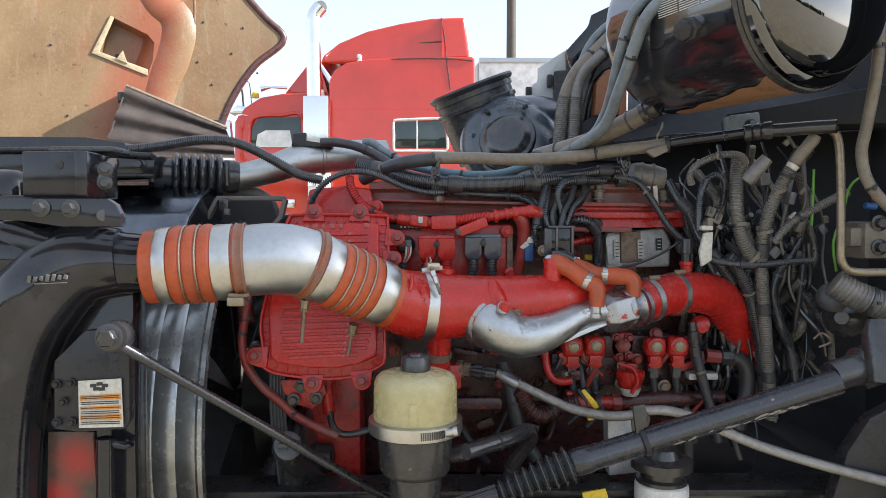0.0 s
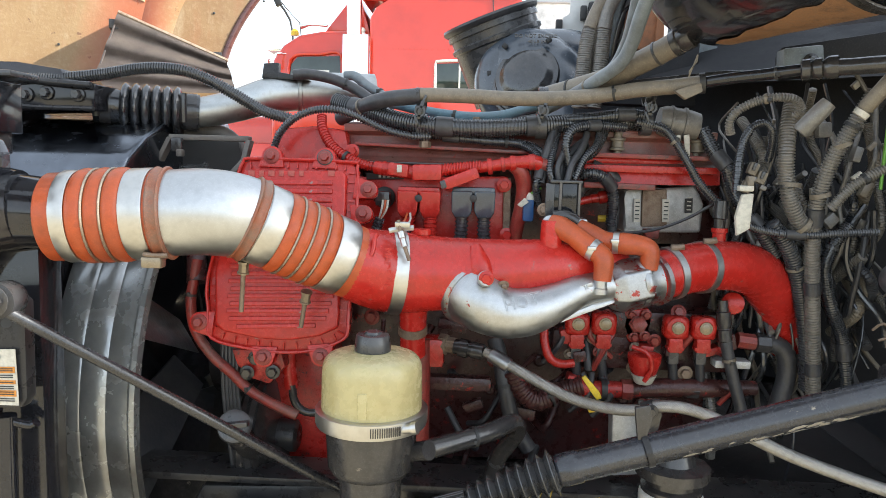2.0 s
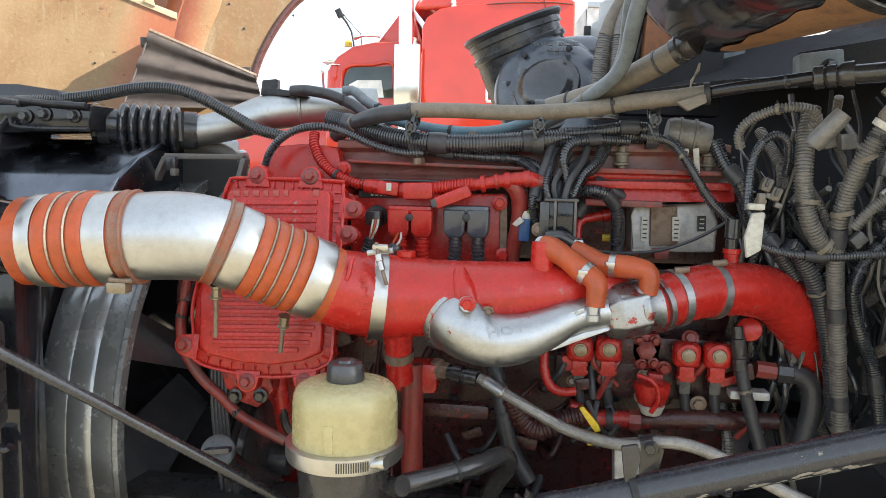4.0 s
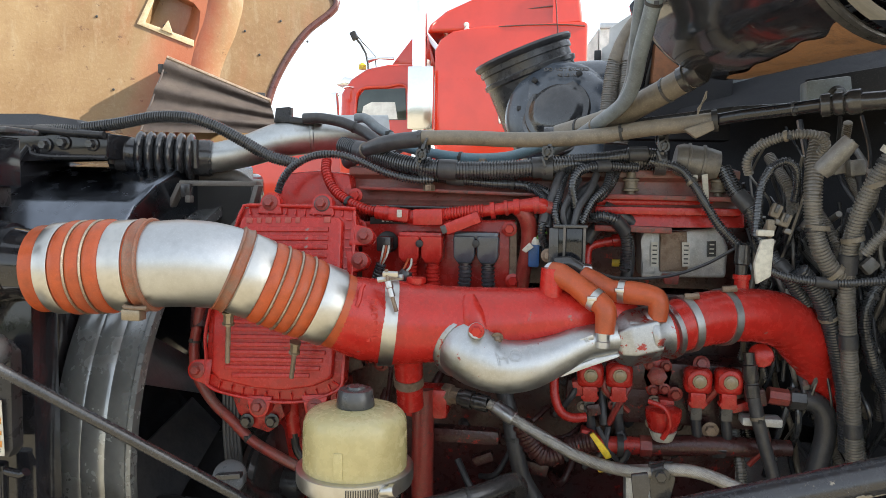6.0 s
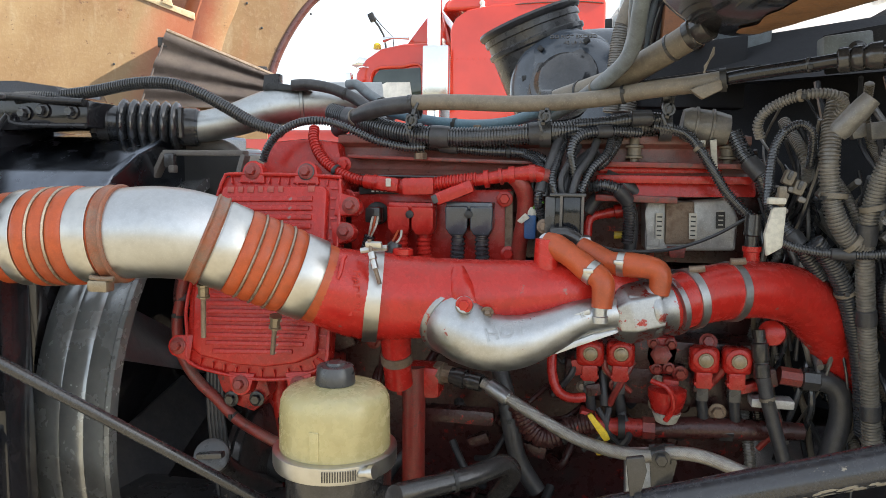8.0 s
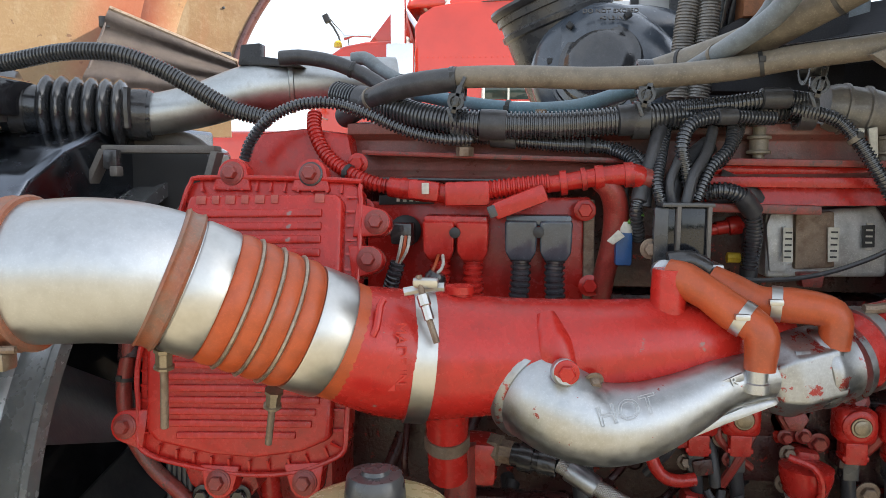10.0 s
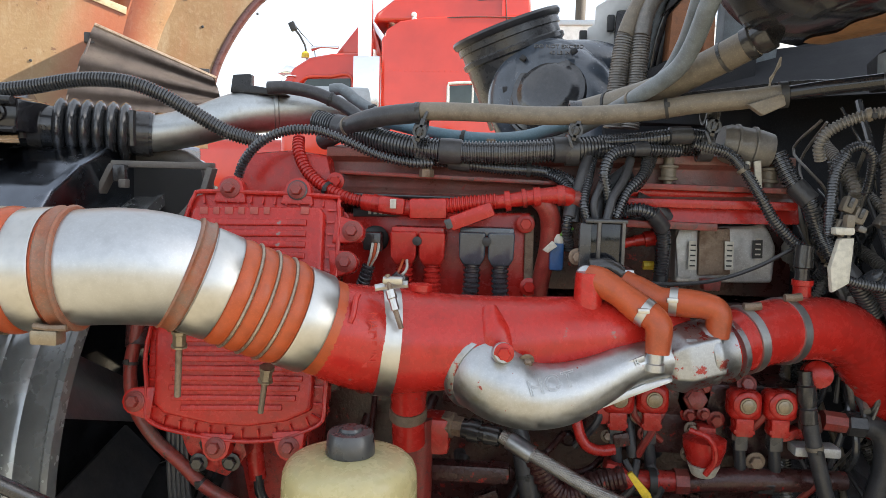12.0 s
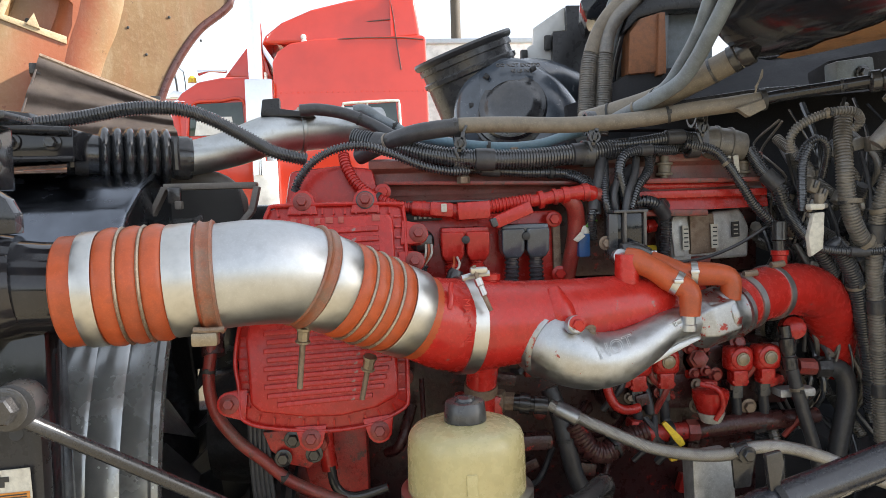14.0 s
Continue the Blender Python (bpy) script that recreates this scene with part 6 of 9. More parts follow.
def build_accessory_drive():
    t = thing("accessory_drive", (-0.25, 1.62, 0.66), "dark oily belt drive at the engine's front", "belt drive")
    part("backing_plate", box((-0.27, 1.70, 1.02), (0.26, 0.03, 0.80), 0.01), GRIME, t)
    for x, z, r in ((-0.33, 1.18, 0.075), (-0.30, 0.93, 0.10), (-0.24, 1.30, 0.05)):
        p = part("pulley", lathe((x, 1.40, z), (x + 0.6, 1.40, z), ((0, r * 0.5), (0.0, r * 0.95), (0.006, r), (0.012, r * 0.95), (0.02, r), (0.028, r * 0.95), (0.034, r), (0.04, r * 0.9), (0.05, r * 0.4)), 36), GRIME, t)
        part("hub", lathe((x + 0.03, 1.40, z), (x + 1, 1.40, z), ((0, r * 0.3), (0.05, r * 0.28), (0.055, r * 0.2)), 18), SATIN, p)
    for k in range(5):
        part("belt_rib", sweep([(-0.32 + k * 0.006, 1.33, 1.22), (-0.32 + k * 0.006, 1.315, 1.05), (-0.30 + k * 0.006, 1.32, 0.85), (-0.30 + k * 0.006, 1.34, 0.72)], 0.0035, 0.03, 8), BLACK, t)


build_accessory_drive()

# ---- hoses, looms and wiring ----


WRAPS = random.Random(21)


def hose(name, label, category, pts, r, material, ribs=None, sides=12, group="", step=0.008, wraps=True):
    """A hose or loom with its tube and the ties and tape wraps that sit on it."""
    p = [Vector(q) for q in pts]
    t = thing(name, p[len(p) // 2] - Vector((0, 0, r)), label, category, group)
    part("tube", sweep(pts, r, step, sides, ribs), material, t)
    fine, fu, run = spline(pts, 0.01)
    n = min(4 if ribs else 2, int(run[-1] / 0.12)) if wraps else 0
    for k in range(n):
        q = run[-1] * (k + WRAPS.uniform(0.3, 0.7)) / n
        j = max(1, min(len(run) - 2, next(i for i in range(len(run)) if run[i] >= q)))
        d = (fine[j + 1] - fine[j - 1]).normalized()
        w = WRAPS.choice((0.005, 0.005, 0.022, 0.03)) if ribs else WRAPS.choice((0.004, 0.004, 0.005))
        if w < 0.01:
            part("tie", lathe(fine[j] - d * w / 2, fine[j] + d, ((0, r), (0, r + 0.0011), (w, r + 0.0011), (w, r)), 16, None, False), WRAPS.choice((INK, INK, PLASTIC, HOSE_TAN)), t)
            part("tie_head", box(fine[j] + Vector((WRAPS.uniform(-0.3, 0.3) * r, -r * 0.95, WRAPS.uniform(-0.4, 0.4) * r)), (0.006, 0.005, 0.006), 0.001), INK, t)
        else:
            part("tape_wrap", lathe(fine[j] - d * w / 2, fine[j] + d, ((0, r * 0.9), (0.001, r + 0.0012), (w * 0.5, r + 0.0016), (w - 0.001, r + 0.0012), (w, r * 0.9)), 16, None, False), BLACK, t)
    return t


def tie(at, d, r, w=0.012, material=None):
    """A clip round a loom."""
    at, d = Vector(at), Vector(d).normalized()
    return lathe(at - d * w / 2, at + d, ((0, r), (0, r + 0.003), (w, r + 0.003), (w, r)), 20, None, False)


def build_top_pipe():
    t = thing("coolant_pipe", ((-0.323, 1.530, 1.481)), "bare aluminium upper coolant pipe with a black pleated hose", "coolant pipe")
    pipe = sweep([(-0.463, 1.473, 1.494), (-0.424, 1.488, 1.495), (-0.369, 1.510, 1.509), (-0.313, 1.535, 1.531), (-0.261, 1.560, 1.542), (-0.206, 1.580, 1.547), (-0.125, 1.610, 1.551)], [0.027, 0.027, 0.029, 0.033, 0.035, 0.035, 0.034], 0.01, 36)
    part("pipe", pipe, ALU_DULL, t)
    c = Vector((-0.261, 1.560, 1.542))
    part("bead", lathe(c - Vector((0.003, 0, 0)), c + Vector((1, 0.3, 0.05)), ((0, 0.034), (0.002, 0.039), (0.007, 0.039), (0.009, 0.034)), 40, None, False), ALU_DULL, t)
    a, b = Vector((-0.585, 1.425, 1.499)), Vector((-0.424, 1.488, 1.494))
    L = along(a, b)
    prof = [(0, 0.031), (L * 0.22, 0.031)]
    for k in range(6):
        for m in range(7):
            u = m / 6
            prof.append((L * (0.24 + 0.098 * (k + u)), 0.031 + 0.013 * math.sin(u * math.pi) ** 0.6))
    prof += [(L * 0.86, 0.033), (L, 0.032)]
    h = part("pleated_hose", lathe(a, b, prof, 40), WET_RUBBER, t)
    d = (b - a).normalized()
    for u in (0.06, 0.87):
        bd = part("hose_clamp", lathe(a + d * L * u, b + d, ((0, 0.031), (0, 0.034), (0.018, 0.034), (0.018, 0.031)), 36, None, False), GRIME, t)
        part("clamp_screw", sweep([a + d * L * (u + 0.05) + Vector((0, -0.034, 0.03)), a + d * L * (u + 0.05) + Vector((0, -0.036, 0.01)), a + d * L * (u + 0.05) + Vector((0, -0.034, -0.02))], 0.006, 0.01, 8), GRIME, bd)


build_top_pipe()


def build_left_frame():
    """Black boxes and frame left of the pleated hose."""
    t = thing("air_duct_frame", ((-0.681, 1.400, 1.483)), "black steel cross brace with bolts over the radiator", "bracket")
    part("beam", plate([(-0.970, 1.360, 1.563), (-0.679, 1.360, 1.562), (-0.605, 1.360, 1.552), (-0.597, 1.360, 1.537), (-0.548, 1.360, 1.529), (-0.549, 1.360, 1.486), (-0.682, 1.360, 1.481), (-0.975, 1.360, 1.469)], (0, 0.12, 0), 0.004), GLOSS, t)
    part("rail", sweep([(-0.872, 1.352, 1.536), (-0.695, 1.352, 1.536), (-0.620, 1.352, 1.529), (-0.549, 1.352, 1.525)], 0.006, 0.03, 10), SATIN, t)
    part("rail", sweep([(-0.875, 1.352, 1.468), (-0.730, 1.352, 1.471), (-0.707, 1.352, 1.490), (-0.687, 1.352, 1.508), (-0.675, 1.352, 1.490), (-0.546, 1.352, 1.487)], 0.004, 0.01, 8), SATIN, t)
    for px in ([(-0.663, 1.358, 1.508), (-0.628, 1.358, 1.512), (-0.575, 1.358, 1.510)]):
        part("bolt", hexbolt(px, (0, -1, 0), 0.008, 0.009), GRIME, t)
    t = thing("bracket_box", ((-0.557, 1.040, 1.437)), "black steel bracket box with a bolt hole", "bracket")
    part("box", box((mid((-0.543, 1.030, 1.466), (-0.594, 1.130, 1.472))), (0.080, 0.10, 0.066), 0.003), GLOSS, t)
    part("hole", lathe((-0.555, 1.028, 1.482), (-0.487, 0.900, 1.472), ((0, 0.006), (0.002, 0.006)), 14), INK, t)
    part("side_plate", box((mid((-0.506, 1.040, 1.467), (-0.534, 1.100, 1.470))), (0.018, 0.10, 0.066), 0.003), GLOSS, t)
    part("stem", box((mid((-0.567, 1.060, 1.436), (-0.567, 1.060, 1.436)) - Vector((0.02, -0.02, 0.012))), (0.13, 0.07, 0.03), 0.004), SATIN, t)
    part("bolt", hexbolt((-0.489, 1.030, 1.476), (0.3, -1, 0), 0.007, 0.007), GRIME, t)
    part("bolt", hexbolt((-0.490, 1.030, 1.456), (0.3, -1, 0), 0.007, 0.007), GRIME, t)
    part("cover_strip", box((mid((-0.544, 1.100, 1.509), (-0.553, 1.120, 1.511))), (0.10, 0.06, 0.008), 0.003), PLASTIC, t)
    # open black frame of the shroud mouth
    t = thing("shroud_bracket", ((-0.407, 1.450, 1.376)), "black shroud bracket loop with clips", "bracket")
    def strap(a, b, w, name):
        a, b = Vector(a), Vector(b)
        d = (b - a).normalized()
        u = d.cross(Vector((0, 1, 0))).normalized() * w
        part(name, plate([a - u, b - u, b + u, a + u], (0, 0.022, 0), 0.0025), DUSTY, t)

    strap((-0.446, 1.405, 1.447), (-0.318, 1.440, 1.448), 0.0048, "top_strap")
    strap((-0.482, 1.405, 1.376), (-0.445, 1.405, 1.446), 0.0042, "side_strap")
    strap((-0.318, 1.438, 1.446), (-0.326, 1.430, 1.408), 0.0046, "end_strap")
    strap((-0.325, 1.430, 1.410), (-0.366, 1.420, 1.362), 0.0046, "end_strap")
    part("clip", box((-0.428, 1.400, 1.434), (0.018, 0.012, 0.024), 0.003), GRIME, t)
    part("clip", box((-0.422, 1.398, 1.420), (0.010, 0.014, 0.012), 0.002), DUSTY, t)
    part("hood", sweep([(-0.489, 1.520, 1.446), (-0.471, 1.520, 1.458), (-0.425, 1.520, 1.464), (-0.386, 1.520, 1.456), (-0.360, 1.520, 1.432), (-0.354, 1.520, 1.402)], [0.012, 0.014, 0.015, 0.014, 0.012, 0.010], 0.012, 16), DUSTY, t)
    # flat black sheet added for the shade inside the open mouth
    part("inner", plate([(-0.470, 1.500, 1.452), (-0.358, 1.500, 1.452), (-0.350, 1.500, 1.404), (-0.385, 1.500, 1.350), (-0.489, 1.500, 1.350)], (0, 0.01, 0), 0), INK, t)
    part("tab", plate([(-0.320, 1.520, 1.562), (-0.316, 1.520, 1.589), (-0.289, 1.520, 1.591), (-0.289, 1.520, 1.574), (-0.247, 1.520, 1.568), (-0.231, 1.520, 1.560)], (0, 0.02, 0), 0.002), SATIN, t)


build_left_frame()

CONDUIT = "wiring conduit"
hose("conduit", "grey corrugated wiring conduit with a shiny surface", CONDUIT, [(-0.680, 1.360, 1.533), (-0.602, 1.370, 1.538), (-0.545, 1.380, 1.546), (-0.474, 1.385, 1.558), (-0.415, 1.390, 1.557), (-0.374, 1.400, 1.544), (-0.333, 1.410, 1.522), (-0.287, 1.420, 1.496), (-0.240, 1.430, 1.483)], 0.0104, LOOM_GREY, (0.0042, 0.0021), wraps=False)
hose("conduit", "slim black corrugated conduit arching over the gear cover", CONDUIT, [(-0.254, 1.380, 1.434), (-0.244, 1.375, 1.455), (-0.222, 1.370, 1.478), (-0.188, 1.370, 1.494), (-0.150, 1.370, 1.496), (-0.115, 1.380, 1.486), (-0.069, 1.385, 1.467), (-0.028, 1.390, 1.458), (0.003, 1.400, 1.458)], 0.0067, LOOM, (0.0046, 0.0022), wraps=False)
hose("conduit", "thick black corrugated wiring loom along the cover", CONDUIT, [(-0.169, 1.460, 1.517), (-0.110, 1.430, 1.501), (-0.056, 1.410, 1.485), (0.003, 1.400, 1.476), (0.086, 1.400, 1.474), (0.176, 1.400, 1.480), (0.238, 1.410, 1.486), (0.299, 1.420, 1.490), (0.353, 1.430, 1.495)], 0.0155, LOOM, (0.0045, 0.0022), 16)
hose("conduit", "black corrugated loom under the thick one", CONDUIT, [(-0.058, 1.420, 1.467), (0.019, 1.415, 1.461), (0.094, 1.410, 1.454), (0.149, 1.410, 1.451), (0.185, 1.410, 1.440), (0.208, 1.400, 1.416)], 0.0083, LOOM, (0.0039, 0.0019))
hose("conduit", "black corrugated loom with taped ends", CONDUIT, [(0.220, 1.405, 1.491), (0.272, 1.400, 1.495), (0.323, 1.400, 1.502), (0.363, 1.410, 1.499)], 0.0101, LOOM, (0.0040, 0.0018))
hose("hose", "dusty grey rubber hose along the top of the engine", "rubber hose", [(-0.159, 1.470, 1.490), (-0.119, 1.430, 1.505), (-0.073, 1.400, 1.517), (-0.013, 1.385, 1.524), (0.060, 1.380, 1.524), (0.132, 1.375, 1.521), (0.201, 1.370, 1.522), (0.269, 1.360, 1.527), (0.324, 1.345, 1.535), (0.378, 1.330, 1.540), (0.421, 1.315, 1.545)], 0.0119, HOSE_TAN, None, 16)
hose("hose_sleeve", "black tape sleeve round the rubber hose", "tape", [(-0.161, 1.468, 1.489), (-0.119, 1.428, 1.505), (-0.072, 1.398, 1.517), (-0.011, 1.384, 1.523)], 0.0133, BLACK, None, 16)
hose("hose", "black rubber hose beside the alloy pipe", "rubber hose", [(-0.254, 1.500, 1.567), (-0.224, 1.500, 1.568), (-0.181, 1.500, 1.560), (-0.139, 1.500, 1.542), (-0.103, 1.480, 1.518), (-0.078, 1.460, 1.499)], 0.0097, BLACK, None, 14)
hose("hose", "short blue grey hose over the alloy pipe", "rubber hose", [(-0.170, 1.540, 1.571), (-0.151, 1.540, 1.572), (-0.126, 1.530, 1.554), (-0.092, 1.520, 1.533), (-0.077, 1.500, 1.512)], 0.0090, HOSE_GREY, None, 14)
hose("hose", "faded blue rubber air hose", "rubber hose", [(-0.070, 1.470, 1.518), (-0.007, 1.450, 1.503), (0.062, 1.440, 1.495), (0.119, 1.440, 1.498), (0.165, 1.440, 1.511), (0.219, 1.440, 1.529), (0.263, 1.430, 1.549)], 0.0089, HOSE_BLUE, None, 14)
hose("hose", "blue grey rubber hose rising past the drum", "rubber hose", [(0.183, 1.450, 1.505), (0.228, 1.430, 1.528), (0.268, 1.360, 1.551), (0.292, 1.310, 1.569), (0.302, 1.280, 1.592), (0.304, 1.235, 1.622), (0.309, 1.205, 1.651), (0.316, 1.180, 1.686), (0.329, 1.155, 1.731), (0.363, 1.140, 1.769)], 0.0103, HOSE_GREY, None, 16)
hose("hose", "blue grey rubber hose beside another one", "rubber hose", [(0.206, 1.470, 1.518), (0.255, 1.440, 1.545), (0.288, 1.360, 1.567), (0.301, 1.320, 1.598), (0.300, 1.265, 1.628), (0.300, 1.235, 1.658), (0.303, 1.210, 1.695), (0.313, 1.185, 1.741), (0.343, 1.170, 1.781)], 0.0088, HOSE_GREY, None, 16)
tan_end = thing("hose_collar", ((0.383, 1.310, 1.607)), "black clamp collar on the tan hose's end", "hose clamp")
part("ring", lathe((0.372, 1.318, 1.600), (0.399, 1.295, 1.615), ((0, 0.0175), (0.001, 0.0195), (0.010, 0.0195), (0.012, 0.0175), (0.018, 0.0195), (0.030, 0.0195), (0.031, 0.017)), 24), GRIME, tan_end)
hose("hose", "thick dusty tan hose from the drum's foot", "rubber hose", [(0.388, 1.305, 1.609), (0.360, 1.330, 1.593), (0.325, 1.360, 1.575), (0.286, 1.390, 1.556), (0.245, 1.430, 1.545), (0.201, 1.470, 1.535)], 0.0182, HOSE_TAN, None, 18)
hose("pipe", "dark glossy steel pipe under the drum", "steel pipe", [(0.403, 1.322, 1.543), (0.448, 1.300, 1.549), (0.499, 1.275, 1.554), (0.539, 1.250, 1.558), (0.567, 1.235, 1.558)], 0.0085, GLOSS, None, 16)


def build_pipe_joint():
    t = thing("pipe_joint", ((0.546, 1.240, 1.551)), "grimy compression fitting on the steel pipe", "pipe fitting")
    a, b = (0.532, 1.250, 1.556), (0.567, 1.235, 1.559)
    part("nut", lathe(a, b, ((0, 0.012), (0.002, 0.015), (0.012, 0.015), (0.014, 0.012), (0.018, 0.015), (0.026, 0.015), (0.028, 0.012), (0.034, 0.016), (0.046, 0.016), (0.048, 0.012)), 14), GRIME, t)
    part("sleeve", sweep([b, (0.581, 1.220, 1.558), (0.613, 1.190, 1.558), (0.647, 1.160, 1.557)], 0.0115, 0.02, 16), GRIME, t)
    t = thing("paper_wrap", ((0.391, 1.310, 1.521)), "torn dirty paper tag round the pipe", "tag")
    part("wrap", plate([(0.374, 1.305, 1.531), (0.412, 1.300, 1.544), (0.415, 1.298, 1.530), (0.391, 1.302, 1.518)], (0, 0.012, 0), 0.003), HOSE_TAN, t)
    part("tie", tie((0.417, 1.315, 1.544), (1, -0.2, 0.1), 0.0125, 0.008), INK, t)


build_pipe_joint()
LOOMS = "rear looms"
for dx in (0.0, 0.006):
    hose("wire", "thin twisted wire hanging under the drum", "wire", [Vector(p) + Vector((dx * 0.45 * math.sin(k * 1.7), 0, 0)) for k, p in enumerate([(0.398, 1.280, 1.580), (0.395, 1.280, 1.571), (0.392, 1.280, 1.562), (0.389, 1.280, 1.554), (0.387, 1.280, 1.548)])], 0.0011, HOSE_TAN, None, 6, wraps=False)
hose("conduit", "dusty grey conduit arch ending in a loom", CONDUIT, [(0.470, 1.330, 1.470), (0.465, 1.325, 1.487), (0.473, 1.320, 1.504), (0.496, 1.310, 1.518), (0.522, 1.300, 1.524), (0.547, 1.300, 1.522), (0.562, 1.310, 1.511), (0.559, 1.320, 1.499)], 0.0068, LOOM_DUSTY, (0.0040, 0.0018), 12, LOOMS)
hose("conduit", "thick dusty wiring loom hanging at the rear", CONDUIT, [(0.571, 1.360, 1.530), (0.563, 1.350, 1.489), (0.559, 1.340, 1.448), (0.562, 1.340, 1.408), (0.572, 1.340, 1.368), (0.592, 1.345, 1.337), (0.615, 1.350, 1.326)], 0.0129, LOOM_DUSTY, (0.0046, 0.0022), 16, LOOMS)
hose("conduit", "thick dusty wiring loom hanging at the rear", CONDUIT, [(0.663, 1.300, 1.536), (0.643, 1.310, 1.491), (0.627, 1.320, 1.453), (0.617, 1.330, 1.414), (0.612, 1.340, 1.369), (0.614, 1.350, 1.320), (0.623, 1.360, 1.253), (0.634, 1.370, 1.184), (0.645, 1.380, 1.113), (0.659, 1.390, 1.006)], 0.0121, LOOM_DUSTY, (0.0046, 0.0022), 16, LOOMS)
hose("conduit", "black corrugated loom down the engine's rear", CONDUIT, [(0.553, 1.360, 1.333), (0.576, 1.365, 1.308), (0.594, 1.370, 1.279), (0.611, 1.380, 1.240), (0.628, 1.390, 1.187), (0.639, 1.390, 1.127), (0.649, 1.400, 1.055)], 0.0134, LOOM, (0.0046, 0.0022), 14, LOOMS)
hose("conduit", "slim black conduit crossing the looms", CONDUIT, [(0.504, 1.350, 1.334), (0.531, 1.350, 1.324), (0.568, 1.345, 1.319), (0.612, 1.340, 1.319), (0.647, 1.335, 1.323), (0.703, 1.330, 1.327)], 0.0065, LOOM, (0.0036, 0.0013), 12, LOOMS)
hose("conduit", "black corrugated loom behind the others", CONDUIT, [(0.694, 1.400, 1.333), (0.671, 1.400, 1.299), (0.661, 1.400, 1.255), (0.676, 1.400, 1.196), (0.703, 1.410, 1.143), (0.720, 1.410, 1.056)], 0.0109, LOOM, (0.0040, 0.0018), 12, LOOMS)
hose("conduit", "black corrugated loom slanting off the engine", CONDUIT, [(0.454, 1.420, 1.483), (0.470, 1.410, 1.448), (0.489, 1.400, 1.422), (0.502, 1.400, 1.392), (0.518, 1.390, 1.355), (0.544, 1.380, 1.322), (0.577, 1.390, 1.279)], 0.0118, LOOM, (0.0045, 0.0022), 14, LOOMS)
hose("conduit", "slim loom down to the white tag", CONDUIT, [(0.499, 1.330, 1.479), (0.488, 1.330, 1.455), (0.483, 1.325, 1.423), (0.481, 1.320, 1.383)], 0.0068, LOOM, (0.0036, 0.0013), 12, LOOMS)
hose("conduit", "slim black conduit loop", CONDUIT, [(0.493, 1.350, 1.456), (0.505, 1.350, 1.480), (0.524, 1.350, 1.490), (0.538, 1.350, 1.480), (0.544, 1.360, 1.456), (0.544, 1.370, 1.432)], 0.0061, LOOM, (0.0036, 0.0013), 12, LOOMS)
hose("conduit", "black corrugated conduit to the solenoid block", CONDUIT, [(0.340, 1.400, 1.491), (0.383, 1.400, 1.481), (0.404, 1.395, 1.460), (0.425, 1.390, 1.426), (0.444, 1.390, 1.396), (0.468, 1.390, 1.371), (0.485, 1.390, 1.358)], 0.0077, LOOM, (0.0039, 0.0019), 12)
hose("conduit", "black corrugated conduit down to the relay block", CONDUIT, [(0.324, 1.400, 1.481), (0.271, 1.385, 1.482), (0.237, 1.375, 1.475), (0.225, 1.370, 1.453), (0.230, 1.370, 1.423), (0.237, 1.370, 1.397)], 0.0075, LOOM, (0.0039, 0.0019), 12)
hose("cable", "taped black cable bundle into the relay block", "cable", [(0.207, 1.400, 1.471), (0.199, 1.385, 1.444), (0.191, 1.375, 1.418), (0.188, 1.370, 1.387)], 0.0080, BLACK, None, 12)
hose("cable", "taped black cable bundle into the relay block", "cable", [(0.261, 1.410, 1.454), (0.239, 1.400, 1.436), (0.222, 1.385, 1.416), (0.214, 1.375, 1.387)], 0.0107, BLACK, None, 12)
hose("cable", "black taped cable loop on the cover", "cable", [(0.295, 1.420, 1.481), (0.287, 1.410, 1.459), (0.269, 1.400, 1.434), (0.248, 1.400, 1.432), (0.222, 1.400, 1.416)], 0.0073, LOOM, (0.0040, 0.0012), 12)
for pts, r, mt, ribs in (([(0.150, 1.415, 1.452), (0.176, 1.392, 1.438), (0.185, 1.372, 1.412), (0.180, 1.365, 1.384), (0.186, 1.380, 1.350)], 0.0070, LOOM, (0.0039, 0.0017)), ([(0.214, 1.405, 1.470), (0.206, 1.380, 1.440), (0.200, 1.362, 1.412), (0.205, 1.360, 1.386)], 0.0062, LOOM, (0.0036, 0.0015)), ([(0.236, 1.405, 1.462), (0.222, 1.372, 1.436), (0.212, 1.358, 1.412), (0.216, 1.358, 1.388)], 0.0048, BLACK, None), ([(0.262, 1.400, 1.470), (0.252, 1.380, 1.444), (0.236, 1.362, 1.420), (0.228, 1.356, 1.390)], 0.0058, BLACK, None), ([(0.284, 1.405, 1.476), (0.276, 1.386, 1.450), (0.254, 1.374, 1.426), (0.240, 1.366, 1.394)], 0.0068, LOOM, (0.0039, 0.0017)), ([(0.176, 1.395, 1.428), (0.170, 1.380, 1.406), (0.172, 1.382, 1.384)], 0.0036, BLACK, None), ([(0.252, 1.398, 1.402), (0.278, 1.392, 1.404), (0.300, 1.400, 1.392), (0.312, 1.410, 1.366), (0.312, 1.420, 1.318)], 0.0095, LOOM, (0.0042, 0.0019))):
    hose("cable", "black cable of the bundle into the relay block", "cable", pts, r, mt, ribs, 12, "relay cables", wraps=r > 0.006)
hose("conduit", "red oversprayed corrugated conduit", CONDUIT, [(-0.184, 1.420, 1.489), (-0.179, 1.405, 1.468), (-0.163, 1.395, 1.441), (-0.135, 1.385, 1.421), (-0.105, 1.380, 1.409), (-0.078, 1.380, 1.404)], 0.0086, RED, (0.005, 0.0016), 14)


